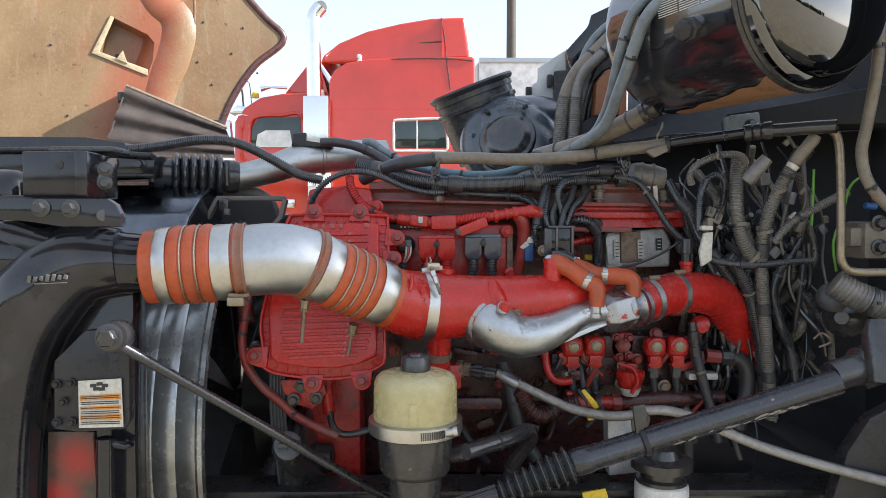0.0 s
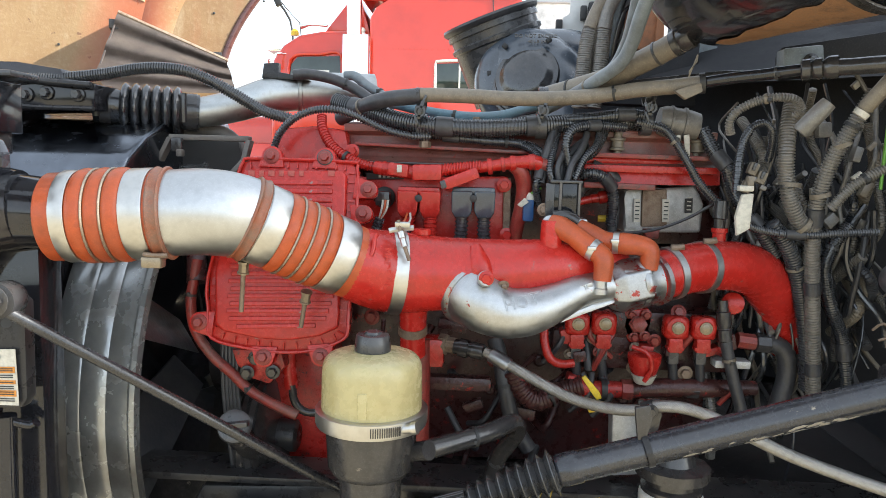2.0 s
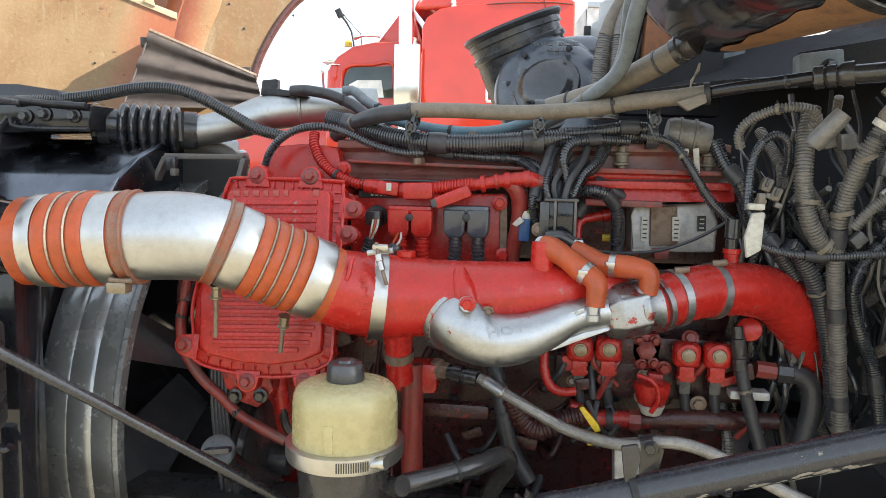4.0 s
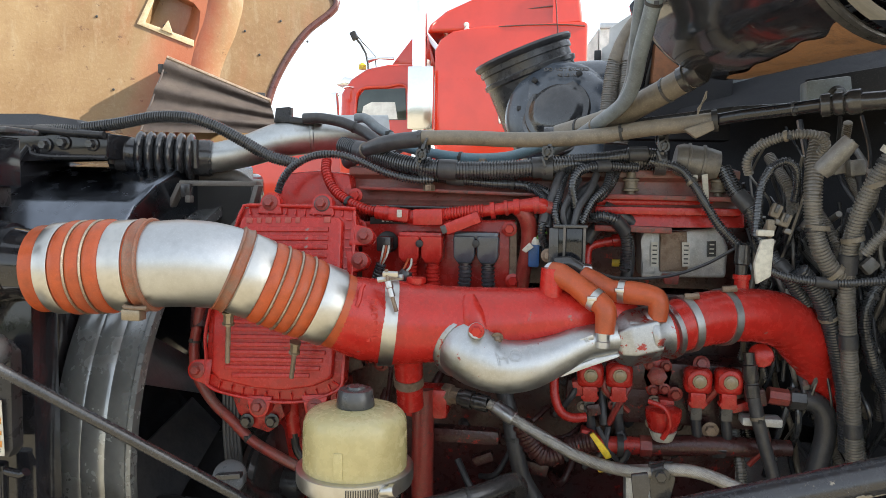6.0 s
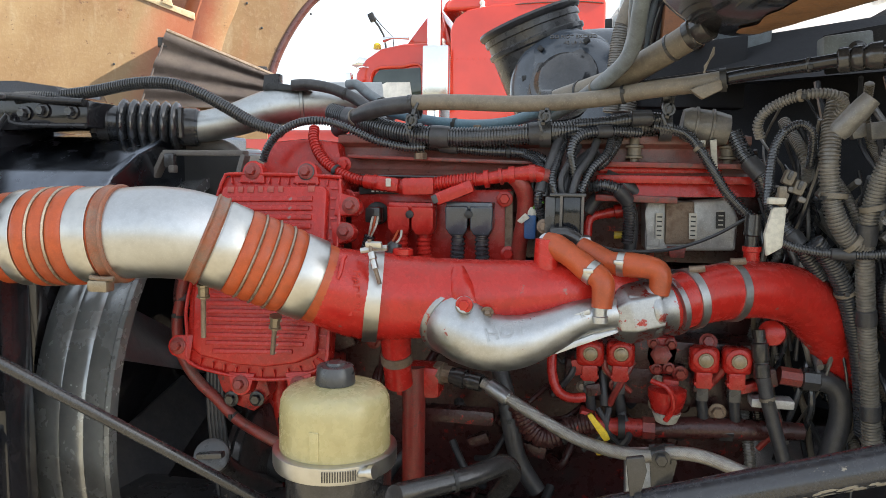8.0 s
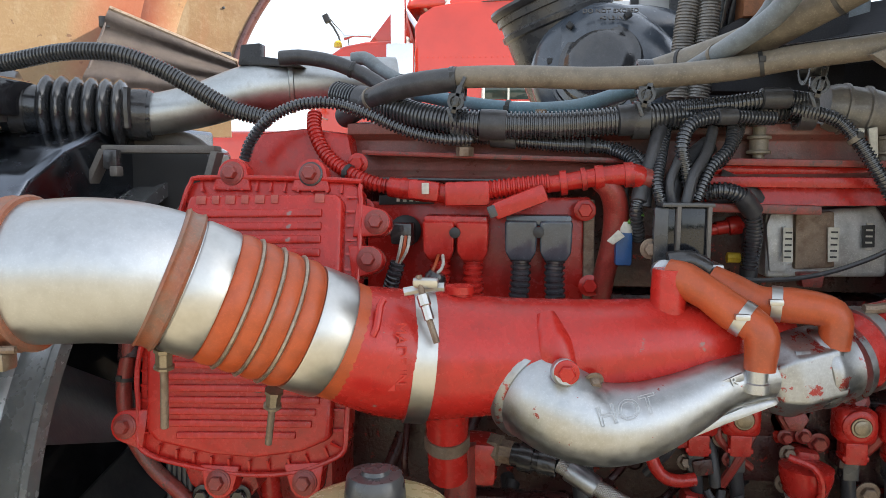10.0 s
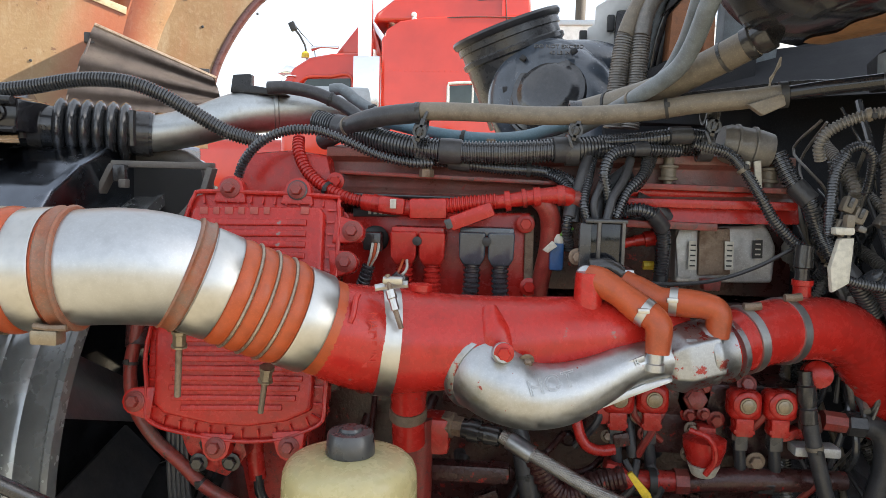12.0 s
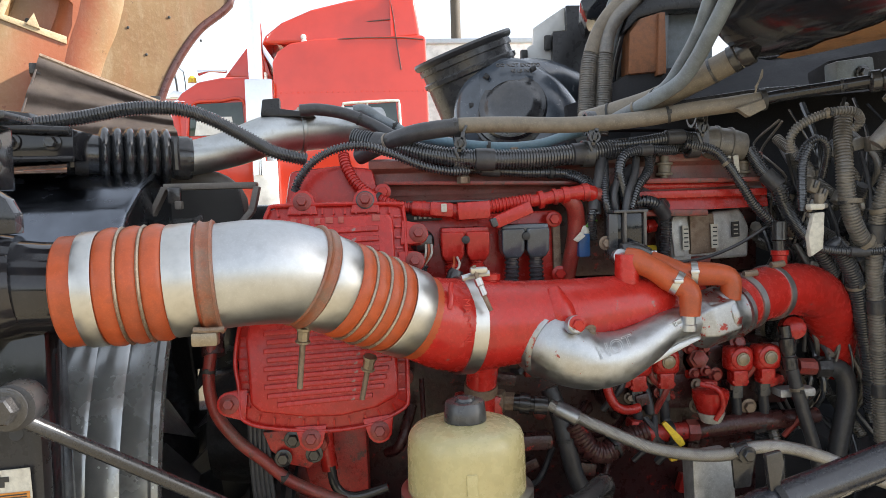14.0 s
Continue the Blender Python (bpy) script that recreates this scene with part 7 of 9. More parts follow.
def build_red_harness():
    t = thing("red_harness", ((0.044, 1.380, 1.388)), "wiring harness painted over in engine red", "wiring harness")
    part("trunk", sweep([(-0.085, 1.375, 1.405), (-0.046, 1.372, 1.401), (-0.009, 1.370, 1.398), (0.037, 1.368, 1.404), (0.091, 1.366, 1.410), (0.135, 1.366, 1.417), (0.174, 1.366, 1.421), (0.183, 1.370, 1.416)], [0.011, 0.012, 0.010, 0.008, 0.009, 0.010, 0.012, 0.012], 0.006, 14), RED, t)
    part("ribbed_sleeve", sweep([(0.026, 1.366, 1.403), (0.055, 1.364, 1.407), (0.091, 1.364, 1.411)], 0.0105, 0.006, 14, (0.005, 0.0018)), RED, t)
    part("down_sleeve", sweep([(0.139, 1.370, 1.417), (0.154, 1.372, 1.404), (0.161, 1.380, 1.382), (0.160, 1.385, 1.350), (0.153, 1.390, 1.318), (0.149, 1.400, 1.285)], [0.011, 0.013, 0.0135, 0.0135, 0.012, 0.012], 0.006, 14), RED_DIRTY, t)
    for k, (p, q) in enumerate((((-0.072, 1.374, 1.404), (-0.066, 1.374, 1.403)), ((-0.022, 1.371, 1.399), (-0.016, 1.371, 1.398)), ((0.100, 1.366, 1.411), (0.108, 1.366, 1.412)), ((0.122, 1.366, 1.415), (0.128, 1.366, 1.416)), ((0.136, 1.366, 1.417), (0.146, 1.366, 1.418)), ((0.166, 1.366, 1.420), (0.176, 1.366, 1.421)))):
        part("tape_ring", lathe(p, q, ((0, 0.009), (0.0006, 0.0122 + 0.0006 * (k % 3)), (along(p, q) - 0.0006, 0.0120 + 0.0006 * (k % 3)), (along(p, q), 0.009)), 16), RED_CHIPPED if k % 2 else RED, t)
    part("end_plug", lathe((0.180, 1.369, 1.418), (0.204, 1.374, 1.414), ((0, 0.010), (0.006, 0.0115), (0.016, 0.0105), (0.018, 0.007), (0.024, 0.007)), 14), RED_DIRTY, t)
    part("branch_tip", box((0.031, 1.350, 1.381), (0.010, 0.014, 0.013), 0.002, tilt(0, -22, 0)), PLASTIC, t, "black plug tip")
    part("plug", box(((0.003, 1.362, 1.399)), (0.048, 0.022, 0.026), 0.004, tilt(0, -2, 0)), RED, t)
    part("plug", box(((-0.044, 1.362, 1.402)), (0.034, 0.022, 0.021), 0.004, tilt(0, 6, 0)), RED, t)
    part("branch_plug", box(((0.059, 1.352, 1.391)), (0.058, 0.018, 0.019), 0.004, tilt(0, -22, 0)), RED, t)
    part("tag", box(((-0.041, 1.349, 1.404)), (0.008, 0.003, 0.012), 0.001), PAPER, t)


build_red_harness()


def build_side_plate():
    t = thing("sensor_plate", ((0.011, 1.420, 1.277)), "red painted plate with two rows of sockets", "engine plate")
    part("plate", plate([(-0.118, 1.405, 1.388), (0.137, 1.405, 1.396), (0.140, 1.405, 1.242), (-0.117, 1.405, 1.231)], (0, 0.03, 0), 0.004), RED, t)
    part("edge_strip", plate([(0.128, 1.398, 1.393), (0.140, 1.398, 1.393), (0.143, 1.398, 1.262), (0.130, 1.398, 1.261)], (0, 0.012, 0), 0.002), RUSTY, t)
    part("badge", plate([(-0.103, 1.402, 1.395), (-0.039, 1.402, 1.397), (-0.039, 1.402, 1.386), (-0.103, 1.402, 1.384)], (0, 0.003, 0), 0.001), INK, t, "small dark plate")
    mk = bmesh.new()
    for k in range(6):
        box(mid((-0.080, 1.400, 1.390), (-0.043, 1.400, 1.391), k / 5), (0.004, 0.001, 0.004), 0, None, mk)
    part("print_mark", mk, PAPER, t)
    for px in ([(-0.127, 1.400, 1.431), (-0.117, 1.390, 1.380), (0.129, 1.390, 1.382), (0.136, 1.390, 1.299)]):
        part("bolt", hexbolt(px, (0, -1, 0), 0.008), RED, t)
    for nm, x0, mt, lab in (("red_connector", 740, RED, "pair of red oversprayed cable sockets"), ("black_connector", 837, BLUE_PLASTIC, "pair of black cable sockets")):
        a = Vector((-0.010, 1.375, 1.369)) if x0 == 740 else Vector((0.079, 1.375, 1.371))
        s = thing(nm, a - Vector((0, 0, 0.05)), lab, "connector")
        part("header", box(a + Vector((0, 0.004, 0.0)), (0.070, 0.036, 0.012), 0.004), mt, s)
        for dx in (-0.0185, 0.0185):
            c = a + Vector((dx, 0.0, -0.022))
            bd = plate([c + Vector(v) for v in ((-0.0175, -0.018, 0.022), (0.0175, -0.018, 0.022), (0.0165, -0.016, -0.012), (0.011, -0.012, -0.022), (-0.011, -0.012, -0.022), (-0.0165, -0.016, -0.012))], (0, 0.036, 0), 0.004, None, 3)
            so = part("socket", bd, mt, s)
            part("sleeve", sweep([c + Vector((0, 0.002, -0.020)), c + Vector((0, 0.003, -0.045)), c + Vector((dx * 0.2, 0.006, -0.085))], 0.0115, 0.006, 14, (0.006, 0.002)), RED if x0 == 740 else LOOM, so)
        part("centre_screw", lathe(a + Vector((0, -0.016, -0.012)), a + Vector((0, -1, -0.012)), ((0, 0.006), (0.004, 0.006), (0.005, 0.003)), 12), INK, s)
    s = thing("sensor_plug", ((-0.069, 1.370, 1.341)), "grey sensor plug with pink and white wires", "connector")
    part("shell", box(((-0.070, 1.378, 1.354)), (0.024, 0.03, 0.024), 0.004), GRIME, s)
    part("collar", lathe((-0.072, 1.400, 1.355), (-0.047, 1.300, 1.362), ((0, 0.018), (0.008, 0.018), (0.01, 0.015)), 18), INK, s)
    for k, mt in enumerate((PAPER, ORANGE, PAPER)):
        dx = k * 0.004 - 0.004
        part("wire", sweep([Vector((-0.064, 1.360, 1.352)) + Vector((dx, 0, 0)), Vector((-0.065, 1.352, 1.338)) + Vector((dx, 0, 0)), Vector((-0.073, 1.360, 1.321)) + Vector((dx * 0.3, 0, 0))], 0.0018, 0.006, 6), mt, s)
    part("sleeve", sweep([(-0.073, 1.362, 1.323), (-0.079, 1.365, 1.304), (-0.090, 1.380, 1.274)], 0.009, 0.006, 12, (0.005, 0.0015)), LOOM, s)
    s = thing("small_plug", ((-0.031, 1.350, 1.303)), "small grey green plug with two pale wires", "connector")
    part("shell", lathe((-0.033, 1.340, 1.299), (-0.024, 1.340, 1.319), ((0, 0.011), (0.012, 0.012), (0.018, 0.009)), 12), GRIME, s)
    part("wire", sweep([(-0.027, 1.340, 1.314), (-0.021, 1.345, 1.322), (-0.023, 1.360, 1.332)], 0.0018, 0.006, 6), PAPER, s)
    part("wire", sweep([(-0.033, 1.340, 1.314), (-0.029, 1.345, 1.324), (-0.028, 1.360, 1.332)], 0.0018, 0.006, 6), ORANGE, s)


build_side_plate()


def build_relay_block():
    t = thing("relay_block", ((0.223, 1.340, 1.325)), "black sensor block on the manifold", "sensor")
    part("body", box(((0.223, 1.350, 1.359)), (0.046, 0.045, 0.062), 0.004), GLOSS, t)
    part("front", box(((0.229, 1.325, 1.364)), (0.026, 0.008, 0.050), 0.003), GLOSS, t)
    for x in (0.2145, 0.2435):
        part("post", box((x, 1.322, 1.362), (0.004, 0.010, 0.056), 0.001), DUSTY, t)
    part("top_rim", box((0.223, 1.332, 1.391), (0.050, 0.030, 0.004), 0.001), PLASTIC, t)
    part("edge", box(((0.199, 1.330, 1.358)), (0.014, 0.012, 0.060), 0.002), PLASTIC, t)
    part("base", box(((0.227, 1.325, 1.328)), (0.058, 0.04, 0.014), 0.003), CAST, t, "cast base")
    part("lug", lathe((0.197, 1.300, 1.328), (0.198, 1.200, 1.339), ((0, 0.011), (0.012, 0.011), (0.014, 0.008)), 16), CAST, t)
    for px in ([(0.191, 1.335, 1.346), (0.249, 1.310, 1.324)]):
        part("bolt", hexbolt(px, (0, -1, 0), 0.007), RUSTY, t)
    b = thing("blue_connector", ((0.170, 1.370, 1.329)), "blue plug with white tape and a green wire", "connector")
    part("shell", box(((0.169, 1.375, 1.342)), (0.018, 0.018, 0.036), 0.004), BLUE, b)
    part("boot", lathe((0.171, 1.375, 1.357), (0.171, 1.375, 1.366), ((0, 0.008), (0.008, 0.008), (0.014, 0.005)), 12), PAPER, b)
    part("wire", sweep([(0.171, 1.372, 1.365), (0.177, 1.370, 1.374), (0.188, 1.365, 1.379)], 0.0022, 0.006, 6), GREEN, b)
    part("tape", plate([(0.150, 1.360, 1.351), (0.162, 1.360, 1.363), (0.169, 1.360, 1.356), (0.157, 1.360, 1.347)], (0, 0.003, 0), 0.001), PAPER, b)


build_relay_block()


def build_actuator():
    """Grey injector box behind, with stickers."""
    t = thing("fuel_actuator", ((0.409, 1.470, 1.308)), "silver grey actuator housing with brown stained middle", "actuator")
    p = lambda a, b, c: Vector((a, b, c))
    part("body", plate([(0.338, 1.455, 1.380), (0.440, 1.460, 1.386), (0.459, 1.462, 1.390), (0.469, 1.462, 1.375), (0.477, 1.462, 1.357), (0.475, 1.462, 1.307), (0.341, 1.455, 1.304)], (0, 0.08, 0), 0.006, None, 3), GREY_PAINT, t)
    part("brown_panel", plate([(0.368, 1.448, 1.379), (0.410, 1.450, 1.382), (0.414, 1.450, 1.318), (0.370, 1.448, 1.315)], (0, 0.012, 0), 0.003), RUSTY, t)
    part("rib", plate([(0.338, 1.452, 1.364), (0.342, 1.452, 1.378), (0.359, 1.452, 1.381), (0.362, 1.452, 1.312), (0.344, 1.452, 1.312)], (0, 0.01, 0), 0.002), GREY_PAINT, t)
    for x0, mt in ((0, PAPER), (1, PAPER), (2, INK)):
        q = ([(0.354, 1.444, 1.363), (0.364, 1.444, 1.363), (0.366, 1.444, 1.324), (0.355, 1.444, 1.324)], [(0.402, 1.445, 1.364), (0.414, 1.445, 1.364), (0.415, 1.445, 1.326), (0.404, 1.445, 1.325)], [(0.443, 1.456, 1.366), (0.456, 1.456, 1.367), (0.457, 1.456, 1.342), (0.444, 1.456, 1.341)])[x0]
        st = part("sticker", plate(q, (0, 0.002, 0), 0), mt, t)
        bars = bmesh.new()
        for k in range(5):
            c = sum((Vector(v) for v in q), Vector()) / 4
            box(c + Vector((0, -0.001, 0.014 - k * 0.007)), (0.007, 0.001, 0.002), 0, None, bars)
        part("print_mark", bars, INK if x0 < 2 else PAPER, st)
    part("thin_wire", sweep([(0.251, 1.410, 1.321), (0.287, 1.410, 1.309), (0.332, 1.420, 1.306), (0.384, 1.420, 1.313), (0.432, 1.410, 1.333), (0.475, 1.400, 1.361)], 0.0028, 0.008, 6), BLACK, t)
    part("foot", plate([(0.373, 1.440, 1.312), (0.400, 1.440, 1.313), (0.398, 1.440, 1.296), (0.377, 1.440, 1.296)], (0, 0.02, 0), 0.002), RED_DIRTY, t)
    h = thing("fuel_hose", ((0.297, 1.430, 1.318)), "black hoses with a red fitting behind the relay block", "hose")
    part("hose", sweep([(0.251, 1.430, 1.363), (0.268, 1.430, 1.386), (0.299, 1.430, 1.391), (0.314, 1.440, 1.373), (0.319, 1.440, 1.336), (0.316, 1.440, 1.299)], 0.010, 0.008, 12), BLACK, h)
    part("fitting", lathe((0.280, 1.440, 1.361), (0.309, 1.440, 1.367), ((0, 0.008), (0.012, 0.008), (0.013, 0.011), (0.026, 0.011), (0.027, 0.007), (0.034, 0.007)), 10), RED, h)
    part("tube", sweep([(0.253, 1.430, 1.326), (0.256, 1.435, 1.353), (0.280, 1.440, 1.361)], 0.007, 0.008, 10), RED, h)
    part("tip", lathe((0.293, 1.440, 1.328), (0.306, 1.440, 1.328), ((0, 0.006), (0.014, 0.006)), 8), YELLOW, h)
    part("hose", sweep([(0.276, 1.430, 1.418), (0.303, 1.430, 1.405), (0.331, 1.440, 1.387)], 0.012, 0.008, 12), BLACK, h)


build_actuator()


def build_orange_hoses():
    for pts, k in (([(0.197, 1.275, 1.328), (0.211, 1.268, 1.324), (0.231, 1.258, 1.313), (0.250, 1.250, 1.299), (0.265, 1.243, 1.290), (0.272, 1.238, 1.279), (0.271, 1.236, 1.251)], 4), ([(0.241, 1.300, 1.321), (0.259, 1.292, 1.312), (0.283, 1.285, 1.303), (0.309, 1.278, 1.302), (0.332, 1.272, 1.300), (0.344, 1.270, 1.292), (0.344, 1.268, 1.265)], 3)):
        t = thing("coolant_hose", pts[3], "short bent orange silicone hose", "hose", "orange hoses")
        part("tube", sweep(pts, [0.0150, 0.0168, 0.0152, 0.0166, 0.0150, 0.0150, 0.0130], 0.004, 24), ORANGE, t)
        p, q = Vector(pts[k - 1]), Vector(pts[k])
        c = mid(p, q)
        d = (q - p).normalized()
        cl = part("clip", lathe(c - d * 0.004, q, ((0, 0.0145), (0, 0.0168), (0.009, 0.0168), (0.009, 0.0145)), 24, None, False), STEEL, t)
        part("screw", box(c + Vector((-0.005, -0.0172, 0.004)), (0.013, 0.006, 0.006), 0.002), STEEL, cl)


build_orange_hoses()
hose("oil_tube", "slim grey metal tube to the hose end", "tube", [(0.202, 1.300, 1.337), (0.223, 1.300, 1.339), (0.239, 1.300, 1.330)], 0.010, GRIME)


def build_white_tag():
    t = thing("white_tag", ((0.480, 1.300, 1.321)), "white plastic plug hanging on a loom", "connector")
    part("body", plate([(0.478, 1.295, 1.317), (0.474, 1.295, 1.346), (0.482, 1.295, 1.380), (0.499, 1.295, 1.382), (0.497, 1.295, 1.329)], (0, 0.010, 0), 0.003), PAPER, t)
    part("collar", box(((0.487, 1.300, 1.389)), (0.022, 0.014, 0.009), 0.003), PAPER, t)
    part("latch", box(((0.493, 1.300, 1.400)), (0.010, 0.012, 0.016), 0.003), HOSE_TAN, t)
    t = thing("tie_tag", ((0.431, 1.420, 1.430)), "white cable tie tail", "cable tie")
    part("tail", plate([(0.420, 1.405, 1.471), (0.429, 1.405, 1.473), (0.433, 1.405, 1.428), (0.425, 1.405, 1.428)], (0, 0.004, 0), 0.001), PAPER, t)
    part("head", box(((0.407, 1.400, 1.466)), (0.012, 0.008, 0.010), 0.002), PAPER, t)
    for px, d, r in (((0.613, 1.335, 1.381), (-0.25, 0, 1), 0.0135), ((0.631, 1.320, 1.458), (-0.45, 0, 1), 0.0135), ((0.568, 1.340, 1.396), (0.05, 0, 1), 0.0145), ((0.595, 1.345, 1.333), (0.7, 0, -0.6), 0.0145)):
        k = thing("tape_band", px, "pale tape band round a loom", "tape", "tape bands")
        part("wrap", tie(px, d, r - 0.001, 0.007), HOSE_TAN, k)
    t = thing("foil_fitting", ((0.544, 1.231, 1.487)), "silver taped loom end", "loom end")
    part("sleeve", lathe((0.532, 1.236, 1.470), (0.557, 1.226, 1.503), ((0, 0.011), (0.006, 0.013), (0.04, 0.0125), (0.052, 0.011)), 10), LOOM_DUSTY, t)
    part("foil_band", sweep([mid((0.532, 1.236, 1.470), (0.557, 1.226, 1.503), 0.15), mid((0.532, 1.236, 1.470), (0.557, 1.226, 1.503), 0.5) + Vector((0.001, -0.001, 0.001)), mid((0.532, 1.236, 1.470), (0.557, 1.226, 1.503), 0.85)], [0.0098, 0.0110, 0.0097], 0.003, 12), FOIL, t, "crumpled silver tape")
    for px in ([(0.512, 1.345, 1.419), (0.525, 1.345, 1.406), (0.504, 1.345, 1.391)]):
        k = thing("plug", px, "tan weathered wiring plug among the looms", "connector", "rear plugs")
        part("shell", box(px, (0.015, 0.014, 0.020), 0.004, tilt(0, 20, 0)), HOSE_TAN, k)
        part("latch", box(Vector(px) + Vector((0.0, -0.008, 0.003)), (0.005, 0.004, 0.012), 0.001, tilt(0, 20, 0)), PLASTIC, k)
        part("seal", box(Vector(px) + Vector((0.004, 0.0, -0.016)), (0.011, 0.011, 0.008), 0.003, tilt(0, 20, 0)), LOOM_DUSTY, k)
    t = thing("thermostat_housing", ((0.412, 1.420, 1.482)), "dusty round sensor housing on the loom clip", "sensor")
    part("body", lathe((0.383, 1.430, 1.496), (0.447, 1.430, 1.487), ((0, 0.022), (0.01, 0.026), (0.05, 0.025), (0.066, 0.022), (0.068, 0.015))), LOOM_DUSTY, t)
    for u in (0.25, 0.6):
        part("rib", lathe(mid((0.383, 1.430, 1.496), (0.447, 1.430, 1.487), u), (0.447, 1.430, 1.487), ((0, 0.025), (0.001, 0.028), (0.004, 0.028), (0.005, 0.025)), 28, None, False), LOOM_DUSTY, t)
    part("nut", lathe((0.452, 1.440, 1.457), (0.451, 1.440, 1.483), ((0, 0.012), (0.01, 0.012), (0.012, 0.008), (0.03, 0.007)), 6), HOSE_TAN, t)


build_white_tag()


def build_loom_clips():
    for px, r in (((-0.012, 1.380, 1.503), 0.020), ((0.186, 1.374, 1.508), 0.022), ((0.358, 1.385, 1.518), 0.026)):
        p = Vector(px)
        t = thing("loom_clip", p - Vector((0, 0, 0.04)), "black double loom clip", "clip", "loom clips")
        part("upper_loop", lathe(p + Vector((-0.007, 0.016, 0.016)), p + Vector((1, 0.016, 0.016)), ((0, 0.014), (0, 0.0185), (0.015, 0.0185), (0.015, 0.014)), 20, None, False), PLASTIC, t)
        part("lower_loop", lathe(p + Vector((-0.008, 0.03, -0.028)), p + Vector((1, 0.03, -0.028)), ((0, 0.016), (0, 0.0205), (0.017, 0.0205), (0.017, 0.016)), 20, None, False), PLASTIC, t)
        part("buckle", box(p + Vector((0, -0.004, -0.004)), (0.017, 0.010, 0.016), 0.003), GRIME, t)
        part("strap", box(p + Vector((0.001, -0.010, -0.004)), (0.006, 0.004, 0.030), 0.001, tilt(0, 14, 0)), GRIME, t)
        part("eye_ring", lathe(p + Vector((0, -0.008, -0.006)), p + Vector((0, -1, -0.006)), ((0, 0.009), (0.004, 0.009), (0.004, 0.006), (0, 0.006)), 16, None, False), PLASTIC, t)
        part("tongue", box(p + Vector((0.006, -0.008, 0.012)), (0.004, 0.005, 0.018), 0.001, tilt(0, 25, 0)), PLASTIC, t)
        part("tongue", box(p + Vector((-0.006, -0.008, -0.020)), (0.004, 0.005, 0.016), 0.001, tilt(0, -20, 0)), PLASTIC, t)
    s = thing("loom_stud", ((-0.006, 1.400, 1.446)), "rusty stud with nuts under the loom clip", "bolt")
    part("stud", lathe((-0.005, 1.405, 1.440), Vector((-0.005, 1.405, 1.440)) + Vector((0, 0, 1)), ((0, 0.010), (0.010, 0.010), (0.011, 0.007), (0.02, 0.007), (0.021, 0.011), (0.034, 0.011)), 6), RUSTY, s)


build_loom_clips()


